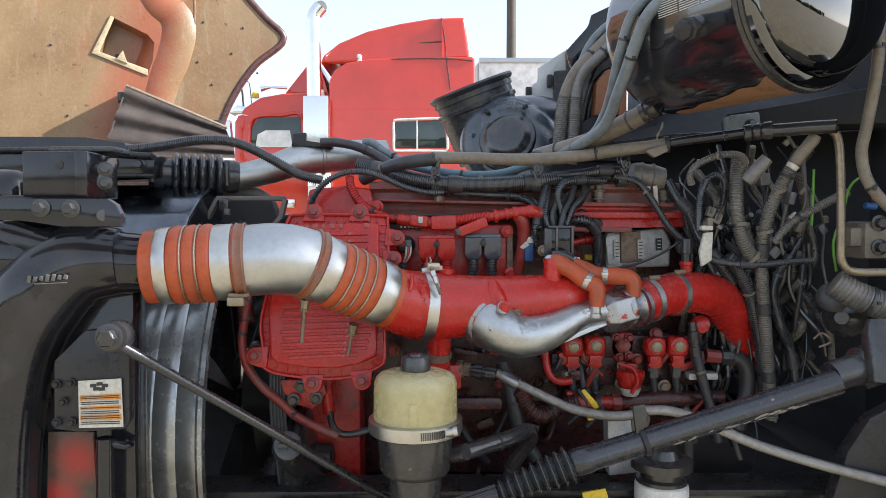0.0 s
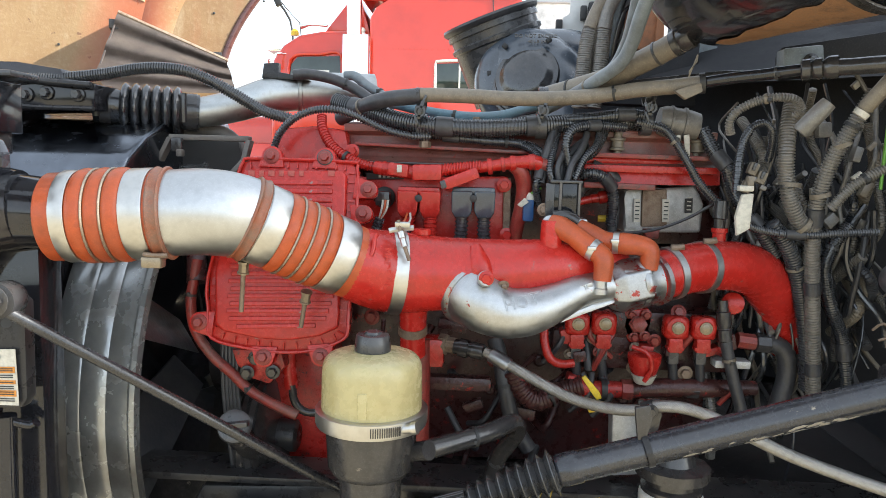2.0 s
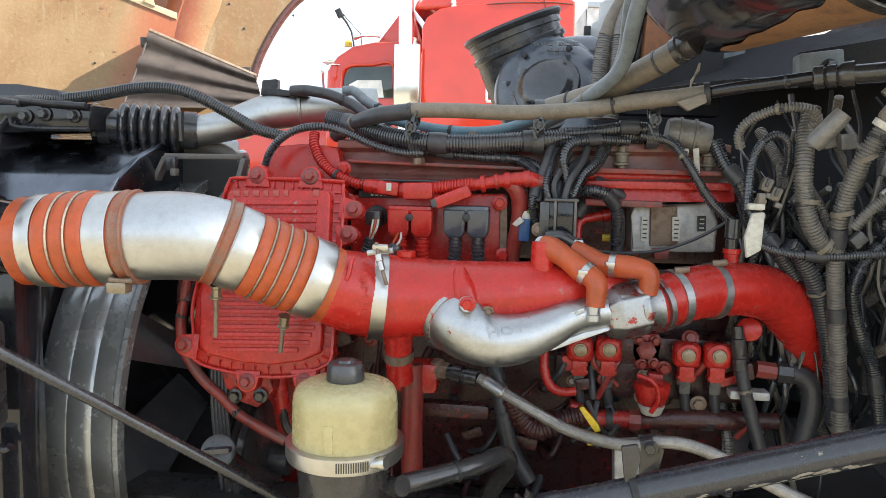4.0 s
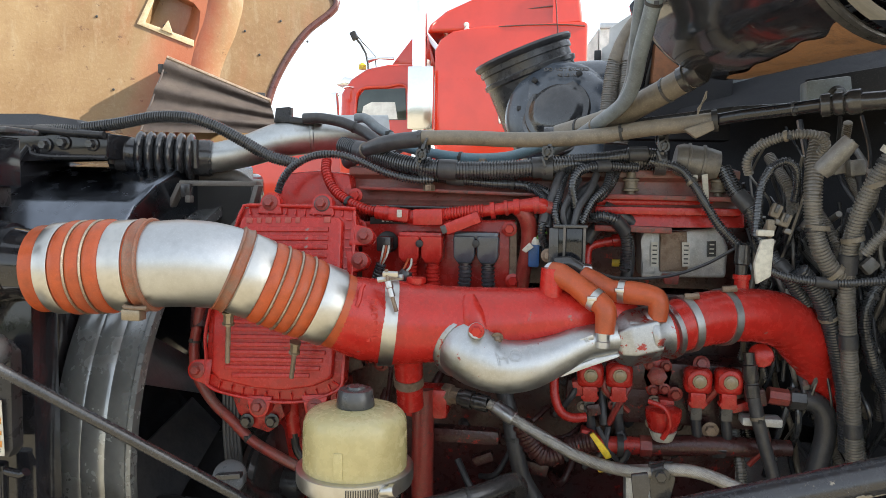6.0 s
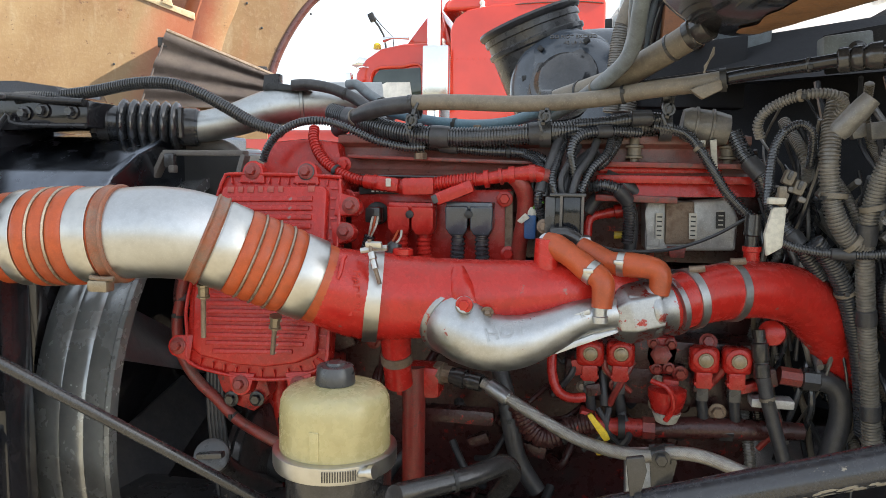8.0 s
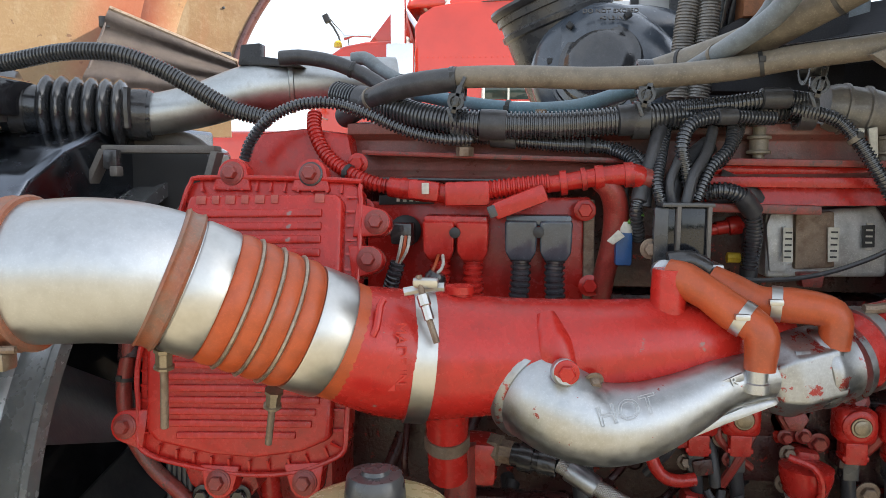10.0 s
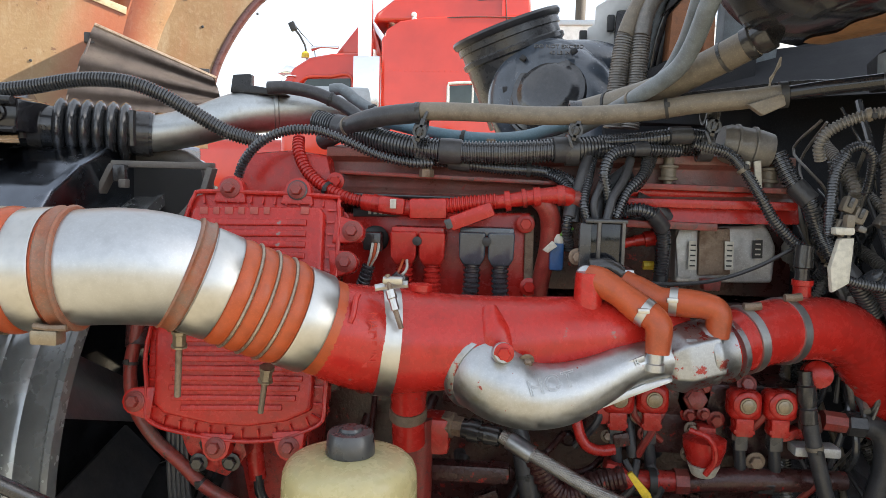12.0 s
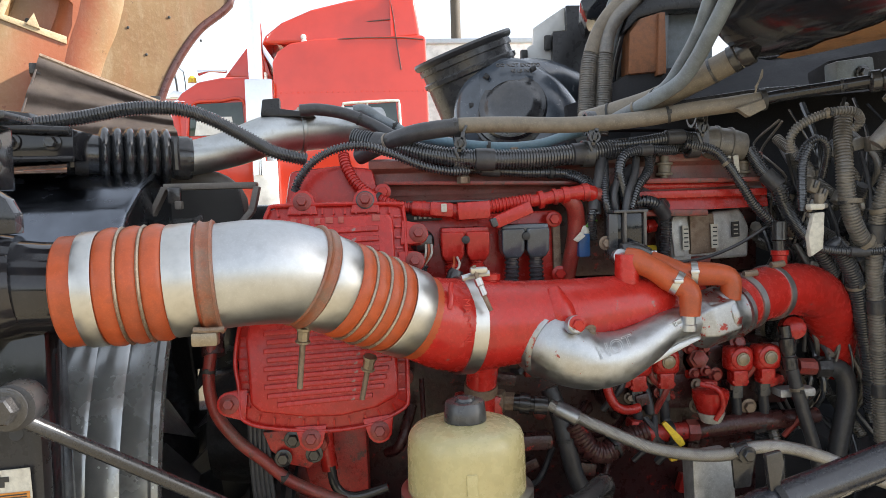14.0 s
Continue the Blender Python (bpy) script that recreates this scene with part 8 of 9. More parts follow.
def build_fuel_pump():
    t = thing("fuel_control", ((0.376, 1.420, 1.046)), "red painted fuel control block with four solenoids", "fuel pump")
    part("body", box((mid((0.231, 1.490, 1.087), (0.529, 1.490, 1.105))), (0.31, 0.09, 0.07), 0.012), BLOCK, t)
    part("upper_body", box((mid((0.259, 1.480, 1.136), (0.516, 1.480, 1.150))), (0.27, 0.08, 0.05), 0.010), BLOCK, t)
    part("cup", lathe((0.377, 1.400, 1.067), Vector((0.377, 1.400, 1.067)) + Vector((0, 0, 1)), ((0, 0.017), (0.006, 0.022), (0.026, 0.028), (0.036, 0.028), (0.040, 0.020)), 28), RED, t, "red cup with a white foot")
    part("cup_foot", lathe((0.377, 1.398, 1.063), Vector((0.377, 1.398, 1.063)) + Vector((0, 0, 1)), ((-0.010, 0.013), (-0.008, 0.0155), (0.006, 0.0212)), 24), PAPER, t)
    for k, px in enumerate(((0.263, 1.400, 1.149), (0.308, 1.400, 1.151), (0.429, 1.400, 1.149), (0.475, 1.400, 1.150))):
        p = Vector(px)
        s = part("solenoid", box(p + Vector((0, 0.014, 0.0)), (0.042, 0.034, 0.040), 0.012, None, None, 4), RED, t)
        part("boss", lathe(p + Vector((0, 0.0, 0.002)), p + Vector((0, -1, 0.002)), ((0, 0.0185), (0.003, 0.0180), (0.005, 0.0150), (0.005, 0.0115), (0.003, 0.0110)), 28), RED, s)
        part("socket", box(p + Vector((0, 0.014, -0.030)), (0.024, 0.026, 0.026), 0.004), RED, s)
        part("socket_lip", box(p + Vector((0, 0.012, -0.036)), (0.028, 0.020, 0.006), 0.002), RED, s)
        part("plug", box(p + Vector((0, 0.020, -0.052)), (0.018, 0.018, 0.026), 0.003), PLASTIC, s)
        part("screw", lathe(p + Vector((0, -0.004, 0.002)), p + Vector((0, -1, 0.002)), ((0, 0.0105), (0.002, 0.0105), (0.0022, 0.0085), (0.0035, 0.0082), (0.0045, 0.006)), 20), BRASS, s)
        part("wire", sweep([p + Vector((0, 0.02, -0.062)), p + Vector((0.004, 0.024, -0.085)), p + Vector((0.01, 0.035, -0.12))], 0.008, 0.008, 10), BLACK, s)
    part("valve", lathe((0.371, 1.440, 1.145), (0.352, 1.300, 1.179), ((0, 0.016), (0.02, 0.016), (0.022, 0.012), (0.030, 0.012), (0.032, 0.006)), 6), RED_DIRTY, t)
    part("valve_plate", plate([(0.349, 1.440, 1.170), (0.390, 1.440, 1.174), (0.398, 1.440, 1.154), (0.390, 1.440, 1.116), (0.358, 1.440, 1.112), (0.346, 1.440, 1.140)], (0, 0.03, 0), 0.004), RED, t)
    for px in ([(0.358, 1.435, 1.164), (0.384, 1.435, 1.164), (0.364, 1.430, 1.125), (0.381, 1.425, 1.129)]):
        part("bolt", hexbolt(px, (0, -1, 0), 0.006), RED_DIRTY, t)
    part("valve_stem", lathe((0.373, 1.430, 1.155), (0.356, 1.300, 1.188), ((0, 0.004), (0.018, 0.004)), 8), RUSTY, t)
    part("rail", sweep([(0.269, 1.420, 1.037), (0.287, 1.420, 1.032), (0.318, 1.420, 1.033), (0.367, 1.420, 1.034)], [0.015, 0.014, 0.015, 0.014], 0.01, 14), RED_CHIPPED, t)
    part("rail_hose", sweep([(0.358, 1.420, 1.034), (0.429, 1.425, 1.039), (0.500, 1.430, 1.040), (0.579, 1.440, 1.040)], [0.015, 0.017, 0.016, 0.013], 0.01, 14), BLOCK, t)
    part("rail_nut", lathe((0.345, 1.420, 1.034), (0.363, 1.420, 1.034), ((0, 0.014), (0, 0.018), (0.018, 0.018), (0.018, 0.014)), 8), RED_DIRTY, t)
    part("rail_nut", lathe((0.457, 1.430, 1.038), (0.474, 1.430, 1.038), ((0, 0.014), (0, 0.019), (0.02, 0.019), (0.02, 0.014)), 8), GRIME, t)
    part("clip", tie((0.313, 1.410, 1.036), (1, 0, 0), 0.015, 0.01), INK, t)
    part("loop_wire", sweep([(0.351, 1.380, 1.120), (0.375, 1.370, 1.112), (0.383, 1.370, 1.086), (0.373, 1.375, 1.063)], 0.004, 0.008, 8), RED, t)
    part("red_tube", sweep([(0.206, 1.400, 1.153), (0.207, 1.390, 1.119), (0.217, 1.385, 1.093), (0.235, 1.385, 1.084), (0.257, 1.390, 1.085)], 0.0075, 0.008, 12), RED, t)
    part("pale_block", box((mid((0.495, 1.420, 1.087), (0.559, 1.420, 1.091))), (0.060, 0.03, 0.014), 0.004), GREY_PAINT, t)
    rng = random.Random(11)
    for k in range(26):
        px = ((0.228, 1.420, 1.168), (0.528, 1.430, 1.181), (0.533, 1.430, 1.063), (0.232, 1.420, 1.046))
        u, v = rng.random(), rng.random()
        at = Vector(px[0]).lerp(Vector(px[1]), u).lerp(Vector(px[3]).lerp(Vector(px[2]), u), v)
        if k % 3 == 0:
            part("bolt", hexbolt(at, (0, -1, rng.uniform(-0.2, 0.3)), rng.uniform(0.005, 0.009)), RED_DIRTY if k % 2 else RUSTY, t)
        elif k % 3 == 1:
            part("boss", box(at, (rng.uniform(0.02, 0.04), 0.03, rng.uniform(0.012, 0.03)), 0.004, tilt(0, rng.uniform(-20, 20), 0)), RED_CHIPPED if k % 2 else BLOCK, t)
        else:
            part("pipe", sweep([at, at + Vector((rng.uniform(-0.02, 0.02), -0.012, -0.03)), at + Vector((rng.uniform(-0.04, 0.04), 0.0, -0.07))], rng.uniform(0.004, 0.007), 0.008, 8), BLACK if k % 2 else RED_DIRTY, t)
    h = hose("hose", "black rubber fuel hose with a crimped end", "rubber hose", [(0.501, 1.400, 1.187), (0.505, 1.395, 1.153), (0.512, 1.390, 1.111), (0.527, 1.390, 1.058), (0.543, 1.390, 1.006), (0.552, 1.390, 0.962)], 0.0100, BLACK, None, 14)
    f = thing("hose_end", ((0.502, 1.390, 1.145)), "black crimped hose end fitting", "hose fitting")
    part("crimp", lathe((0.507, 1.393, 1.131), (0.499, 1.400, 1.205), ((0, 0.0100), (0.002, 0.0118), (0.02, 0.0118), (0.022, 0.0095), (0.03, 0.0125), (0.05, 0.0120), (0.052, 0.009), (0.07, 0.009)), 14), GRIME, f)
    part("red_knob", lathe((0.523, 1.420, 1.192), (0.490, 1.300, 1.218), ((0, 0.020), (0.02, 0.018), (0.024, 0.010)), 18), RED, f)
    b = thing("elbow_hose", ((0.612, 1.420, 1.099)), "black bent hose with a grey swivel nut", "rubber hose")
    part("hose", sweep([(0.581, 1.430, 1.123), (0.606, 1.430, 1.121), (0.623, 1.430, 1.105), (0.627, 1.430, 1.069), (0.619, 1.430, 1.023), (0.609, 1.430, 0.976)], 0.016, 0.008, 14), BLACK, b)
    part("nut", lathe((0.568, 1.430, 1.124), (0.598, 1.430, 1.122), ((0, 0.012), (0.002, 0.018), (0.024, 0.018), (0.028, 0.014)), 8), GRIME, b)
    part("red_union", lathe((0.539, 1.430, 1.127), (0.568, 1.430, 1.124), ((0, 0.014), (0.03, 0.014)), 8), RED_DIRTY, b)


build_fuel_pump()


def build_braided_hose():
    t = thing("braided_hose", ((0.231, 1.300, 1.018)), "braided stainless steel hose with swaged ends", "braided hose")
    pts = [(0.106, 1.352, 1.109), (0.134, 1.342, 1.097), (0.187, 1.325, 1.073), (0.239, 1.310, 1.052), (0.287, 1.290, 1.045), (0.332, 1.270, 1.048), (0.368, 1.255, 1.061), (0.404, 1.245, 1.063), (0.445, 1.230, 1.054), (0.491, 1.215, 1.035), (0.549, 1.200, 1.013), (0.641, 1.180, 0.988), (0.756, 1.160, 0.962), (0.844, 1.150, 0.947)]
    part("hose", sweep(pts, 0.0086, 0.006, 18), BRAID, t)
    # crossing strands of the braid
    fine, fu, run = spline(pts, 0.01)
    total = run[-1]
    side = Vector((0, 0, 1))
    spots = []
    for k in range(int(total / 0.0022) + 1):
        q = min(k * 0.0022, total - 1e-4)
        j = max(0, min(len(run) - 2, next(i for i in range(len(run)) if run[i] >= q) - 1))
        d = (fine[min(j + 2, len(fine) - 1)] - fine[max(0, j - 1)]).normalized()
        side = (side - d * side.dot(d)).normalized()
        spots.append((q, fine[j].lerp(fine[j + 1], (q - run[j]) / max(1e-6, run[j + 1] - run[j])), side.copy(), d.cross(side)))
    for sense in (1, -1):
        for m in range(20):
            br = bmesh.new()
            prev = None
            for q, at, u, v in spots:
                ang = sense * q / 0.060 * 2 * math.pi + m * 2 * math.pi / 20
                e1, e2 = [at + (u * math.cos(a) + v * math.sin(a)) * 0.00875 for a in (ang - 0.10, ang + 0.10)]
                top = at + (u * math.cos(ang) + v * math.sin(ang)) * 0.00905
                now = (br.verts.new(e1), br.verts.new(top), br.verts.new(e2))
                if prev:
                    br.faces.new((prev[0], prev[1], now[1], now[0]))
                    br.faces.new((prev[1], prev[2], now[2], now[1]))
                prev = now
            part("strand", br, BRAID, t)
    part("ferrule", lathe((0.056, 1.365, 1.112), (0.107, 1.352, 1.107), ((0, 0.013), (0.008, 0.013), (0.009, 0.016), (0.024, 0.016), (0.025, 0.0125), (0.03, 0.0125), (0.031, 0.0145), (0.05, 0.0135)), 12), GRIME, t)
    part("ferrule", lathe((0.116, 1.350, 1.105), (0.154, 1.337, 1.086), ((0, 0.0118), (0.002, 0.0125), (0.034, 0.0122), (0.036, 0.0105)), 18), CAST, t)
    part("clamp", lathe((0.347, 1.262, 1.052), (0.363, 1.257, 1.059), ((0, 0.010), (0, 0.0135), (0.018, 0.0135), (0.018, 0.010)), 20, None, False), GRIME, t)
    part("clamp_bolt", hexbolt((0.353, 1.244, 1.056), (0, -1, 0), 0.008), GRIME, t)
    part("clamp_tab", plate([(0.339, 1.262, 1.066), (0.372, 1.262, 1.070), (0.376, 1.262, 1.044), (0.368, 1.262, 1.003), (0.345, 1.262, 1.001)], (0, 0.006, 0), 0.002), GRIME, t)
    y = thing("dipstick_handle", ((0.271, 1.310, 1.060)), "yellow plastic dipstick handle", "dipstick")
    part("blade", plate([(0.259, 1.305, 1.085), (0.265, 1.305, 1.089), (0.287, 1.300, 1.065), (0.292, 1.300, 1.055), (0.284, 1.300, 1.051), (0.278, 1.302, 1.058)], (0, 0.006, 0), 0.002), YELLOW, y)
    part("foot", plate([(0.269, 1.310, 1.044), (0.288, 1.310, 1.044), (0.285, 1.310, 1.028), (0.274, 1.310, 1.026)], (0, 0.012, 0), 0.003), YELLOW, y)


build_braided_hose()


def build_block_details():
    t = thing("oil_cooler_elbow", ((0.009, 1.400, 1.008)), "red and black oil lines under the manifold", "oil line")
    part("union", box(((0.004, 1.380, 1.100)), (0.07, 0.05, 0.05), 0.010), RED, t)
    part("nut", lathe((0.031, 1.375, 1.113), (0.062, 1.365, 1.112), ((0, 0.018), (0.012, 0.018), (0.014, 0.014), (0.028, 0.014)), 8), RUSTY, t)
    part("red_rail", box((mid((-0.020, 1.400, 1.035), (0.122, 1.400, 1.045))), (0.14, 0.03, 0.026), 0.010), BLOCK, t)
    part("bracket", plate([(-0.304, 1.310, 1.106), (-0.223, 1.310, 1.107), (-0.215, 1.310, 1.080), (-0.242, 1.310, 1.050), (-0.270, 1.310, 1.058), (-0.294, 1.310, 1.079)], (0, 0.03, 0), 0.004), RED_CHIPPED, t)
    for px in ([(-0.276, 1.305, 1.070), (-0.234, 1.305, 1.073), (-0.262, 1.305, 1.095)]):
        part("bolt", hexbolt(px, (0, -1, 0), 0.008), GRIME, t)
    part("column", sweep([(-0.221, 1.360, 1.102), (-0.222, 1.360, 1.064), (-0.218, 1.360, 1.030)], [0.009, 0.012, 0.012], 0.01, 12), RED, t)
    part("tube", sweep([(-0.216, 1.355, 1.037), (-0.212, 1.355, 1.009), (-0.197, 1.355, 0.992), (-0.173, 1.355, 0.990), (-0.136, 1.360, 0.998)], 0.007, 0.008, 10), GRIME, t)
    part("post", sweep([(-0.002, 1.360, 1.124), (-0.001, 1.360, 1.059), (-0.001, 1.360, 0.994), (0.000, 1.360, 0.928)], 0.018, 0.02, 14), RED_DIRTY, t)
    hose("hose", "red oversprayed hose looping down the engine's front", "rubber hose", [(-0.366, 1.330, 1.248), (-0.369, 1.325, 1.221), (-0.374, 1.320, 1.179), (-0.365, 1.315, 1.134), (-0.336, 1.310, 1.095), (-0.304, 1.310, 1.067), (-0.271, 1.310, 1.037), (-0.232, 1.310, 1.016), (-0.195, 1.310, 1.000)], 0.0085, RED_DIRTY, None, 14)
    hose("hose", "dark red hose elbow behind the pipe", "rubber hose", [(-0.380, 1.360, 1.247), (-0.372, 1.340, 1.232), (-0.368, 1.330, 1.210)], 0.016, BLOCK, None, 14)
    hose("hose", "grey black coolant hose down the block", "rubber hose", [(0.123, 1.420, 1.115), (0.134, 1.410, 1.081), (0.145, 1.400, 1.028), (0.160, 1.400, 0.972), (0.189, 1.400, 0.926)], 0.014, BLACK, None, 14)
    hose("hose", "dark red ribbed hose low on the block", "rubber hose", [(0.154, 1.400, 1.066), (0.173, 1.400, 1.030), (0.201, 1.400, 1.013), (0.241, 1.410, 1.031), (0.277, 1.410, 1.041)], 0.018, BLOCK, (0.012, 0.002), 14)
    hose("hose", "grimy black return hose with a bent end", "rubber hose", [(0.026, 1.140, 1.022), (0.073, 1.170, 1.026), (0.117, 1.200, 1.030), (0.151, 1.240, 1.031), (0.159, 1.270, 1.004), (0.134, 1.300, 0.952), (0.117, 1.320, 0.893)], 0.0135, GRIME, None, 16)
    t = thing("oil_filler_cap", ((-0.280, 1.250, 0.989)), "black round oil filler cap with a grip bar", "cap")
    a, b = Vector((-0.283, 1.260, 0.993)), Vector((-0.257, 1.200, 1.026))
    part("cap", lathe(a, b, ((0, 0.024), (0.018, 0.024), (0.020, 0.026), (0.030, 0.025), (0.032, 0.02))), PLASTIC, t)
    part("grip", box(a.lerp(b, 0.62), (0.040, 0.012, 0.008), 0.002, tilt(0, -8, 0)), PLASTIC, t)
    part("neck", sweep([a, a + Vector((0.01, 0.05, -0.05)), a + Vector((0.04, 0.12, -0.10))], 0.02, 0.02, 16), GRIME, t)
    t = thing("filter", ((0.388, 1.220, 0.880)), "white spin-on filter with printed lines", "filter")
    c = Vector((0.390, 1.240, 0.938))
    r = 0.0471
    part("can", lathe(c, c - Vector((0, 0, 1)), ((0, r * 0.9), (0.003, r * 0.98), (0.008, r), (0.16, r), (0.165, r * 0.95))), WHITE, t)
    part("head", lathe(c + Vector((0, 0, 0.001)), c + Vector((0, 0, 1)), ((0, r * 0.95), (0.006, r * 0.95), (0.010, r * 0.8), (0.022, r * 0.8), (0.025, r * 1.15), (0.04, r * 1.15), (0.045, r * 0.7), (0.06, r * 0.6)), 20), GRIME, t)
    mk = bmesh.new()
    for k in range(7):
        box(c + Vector((-0.004, -r - 0.0002, -0.045 - k * 0.007)), (0.010 + 0.004 * (k % 3), 0.0012, 0.0025), 0, None, mk)
    for k in range(3):
        box(c + Vector((-0.016 + k * 0.004, -r * 0.94, -0.03)), (0.003, 0.0012, 0.003), 0, None, mk)
    part("print_mark", mk, INK, t)
    t = thing("steering_gear", ((0.078, 1.220, 0.825)), "oily black steering gear box with labels", "steering gear")
    part("housing", box((mid((-0.017, 1.250, 0.804), (0.312, 1.250, 0.823))), (0.36, 0.14, 0.10), 0.02, None, None, 3), GRIME, t)
    part("cover", lathe((0.194, 1.170, 0.877), (0.161, 1.000, 0.964), ((0, 0.026), (0.02, 0.026), (0.024, 0.022), (0.030, 0.022), (0.034, 0.026), (0.042, 0.020), (0.05, 0.010)), 20), GRIME, t)
    part("arm", sweep([(-0.236, 1.190, 0.852), (-0.187, 1.180, 0.878), (-0.122, 1.180, 0.882), (-0.067, 1.170, 0.889)], [0.02, 0.022, 0.018, 0.018], 0.01, 16), GRIME, t)
    for px in ([(-0.323, 1.180, 0.860), (-0.231, 1.170, 0.863), (-0.206, 1.165, 0.875)]):
        part("bolt", hexbolt(px, (0, -1, 0.2), 0.012, 0.014), GRIME, t)
    part("plate", plate([(-0.344, 1.200, 0.841), (-0.324, 1.200, 0.874), (-0.239, 1.200, 0.882), (-0.191, 1.200, 0.869), (-0.163, 1.200, 0.822), (-0.163, 1.200, 0.723), (-0.356, 1.200, 0.710)], (0, 0.03, 0), 0.006), GRIME, t)
    part("rod", sweep([(0.025, 1.100, 0.909), (0.058, 1.100, 0.932), (0.084, 1.110, 0.946)], 0.006, 0.02, 10), SATIN, t)
    part("beam", plate([(-0.346, 1.290, 0.883), (-0.100, 1.285, 0.896), (-0.075, 1.285, 0.887), (-0.075, 1.285, 0.841), (-0.346, 1.285, 0.827), (-0.364, 1.290, 0.850)], (0, 0.05, 0), 0.008), SATIN, t)
    n = thing("caution_notice", ((0.107, 1.165, 0.873)), "small white caution notice with a yellow head", "label")
    tl, tr, br, bl = [Vector(p) for p in [(0.061, 1.160, 0.913), (0.137, 1.160, 0.921), (0.143, 1.160, 0.859), (0.066, 1.160, 0.851)]]
    part("sheet", plate([tl, tr, br, bl], (0, 0.004, 0), 0), PAPER, n)
    part("head_band", plate([p - Vector((0, 0.001, 0)) for p in (tl.lerp(tr, 0.4), tr, tr.lerp(br, 0.2), tl.lerp(tr, 0.4).lerp(bl.lerp(br, 0.4), 0.2))], (0, 0.001, 0), 0), YELLOW, n)
    letters("head_word", "CAUTION", 0.0085, 0.0003, tl.lerp(tr, 0.72).lerp(bl.lerp(br, 0.72), 0.10) - Vector((0, 0.0015, 0)), tilt(90, -2, 0), INK, n)
    part("text_block", plate([p - Vector((0, 0.001, 0)) for p in (tl.lerp(tr, 0.42).lerp(bl.lerp(br, 0.42), 0.24), tr.lerp(br, 0.24), tr.lerp(br, 0.8), tl.lerp(tr, 0.42).lerp(bl.lerp(br, 0.42), 0.8))], (0, 0.001, 0), 0), INK, n)
    for k in range(5):
        v = 0.32 + 0.095 * k
        part("print_line", plate([p - Vector((0, 0.0018, 0)) for p in (tl.lerp(tr, 0.47).lerp(bl.lerp(br, 0.47), v), tl.lerp(tr, 0.92 - 0.06 * (k % 2)).lerp(bl.lerp(br, 0.92 - 0.06 * (k % 2)), v), tl.lerp(tr, 0.92 - 0.06 * (k % 2)).lerp(bl.lerp(br, 0.92 - 0.06 * (k % 2)), v + 0.03), tl.lerp(tr, 0.47).lerp(bl.lerp(br, 0.47), v + 0.03))], (0, 0.0006, 0), 0), PAPER, n)
    part("tyre_symbol", lathe(tl.lerp(br, 0.25) - Vector((0.006, 0.001, 0.012)), tl.lerp(br, 0.25) - Vector((0.006, 1, 0.012)), ((0, 0.014), (0.0012, 0.014), (0.0012, 0.009), (0, 0.009)), 24, None, False), INK, n)
    n = thing("fluid_notice", ((0.264, 1.175, 0.886)), "small blue white and yellow fluid label", "label")
    part("sheet", plate([(0.237, 1.175, 0.930), (0.283, 1.175, 0.927), (0.285, 1.175, 0.887), (0.239, 1.175, 0.886)], (0, 0.004, 0), 0), PAPER, n)
    part("head_band", plate([(0.235, 1.174, 0.943), (0.274, 1.174, 0.950), (0.280, 1.174, 0.931), (0.237, 1.174, 0.925)], (0, 0.004, 0), 0), YELLOW, n)
    part("bottle_symbol", plate([(0.242, 1.173, 0.920), (0.259, 1.173, 0.921), (0.261, 1.173, 0.892), (0.243, 1.173, 0.891)], (0, 0.001, 0), 0), BLUE, n)
    # small sleeve and bracket at the rear bottom
    t = thing("rear_bracket", ((0.740, 1.200, 0.943)), "black pressed steel bracket under the shaft", "bracket")
    part("bracket_plate", plate([(0.665, 1.180, 0.932), (0.688, 1.180, 1.009), (0.725, 1.180, 1.067), (0.801, 1.180, 1.106), (0.809, 1.180, 0.813), (0.653, 1.180, 0.814)], (0, 0.03, 0), 0.006), SATIN, t)
    t = thing("pitted_bracket", ((0.340, 1.320, 0.983)), "pale pitted bracket under the fuel control", "bracket")
    part("bracket_plate", plate([(0.315, 1.330, 1.021), (0.377, 1.330, 1.027), (0.384, 1.330, 0.922), (0.319, 1.330, 0.915)], (0, 0.04, 0), 0.004), GREY_PAINT, t)


build_block_details()


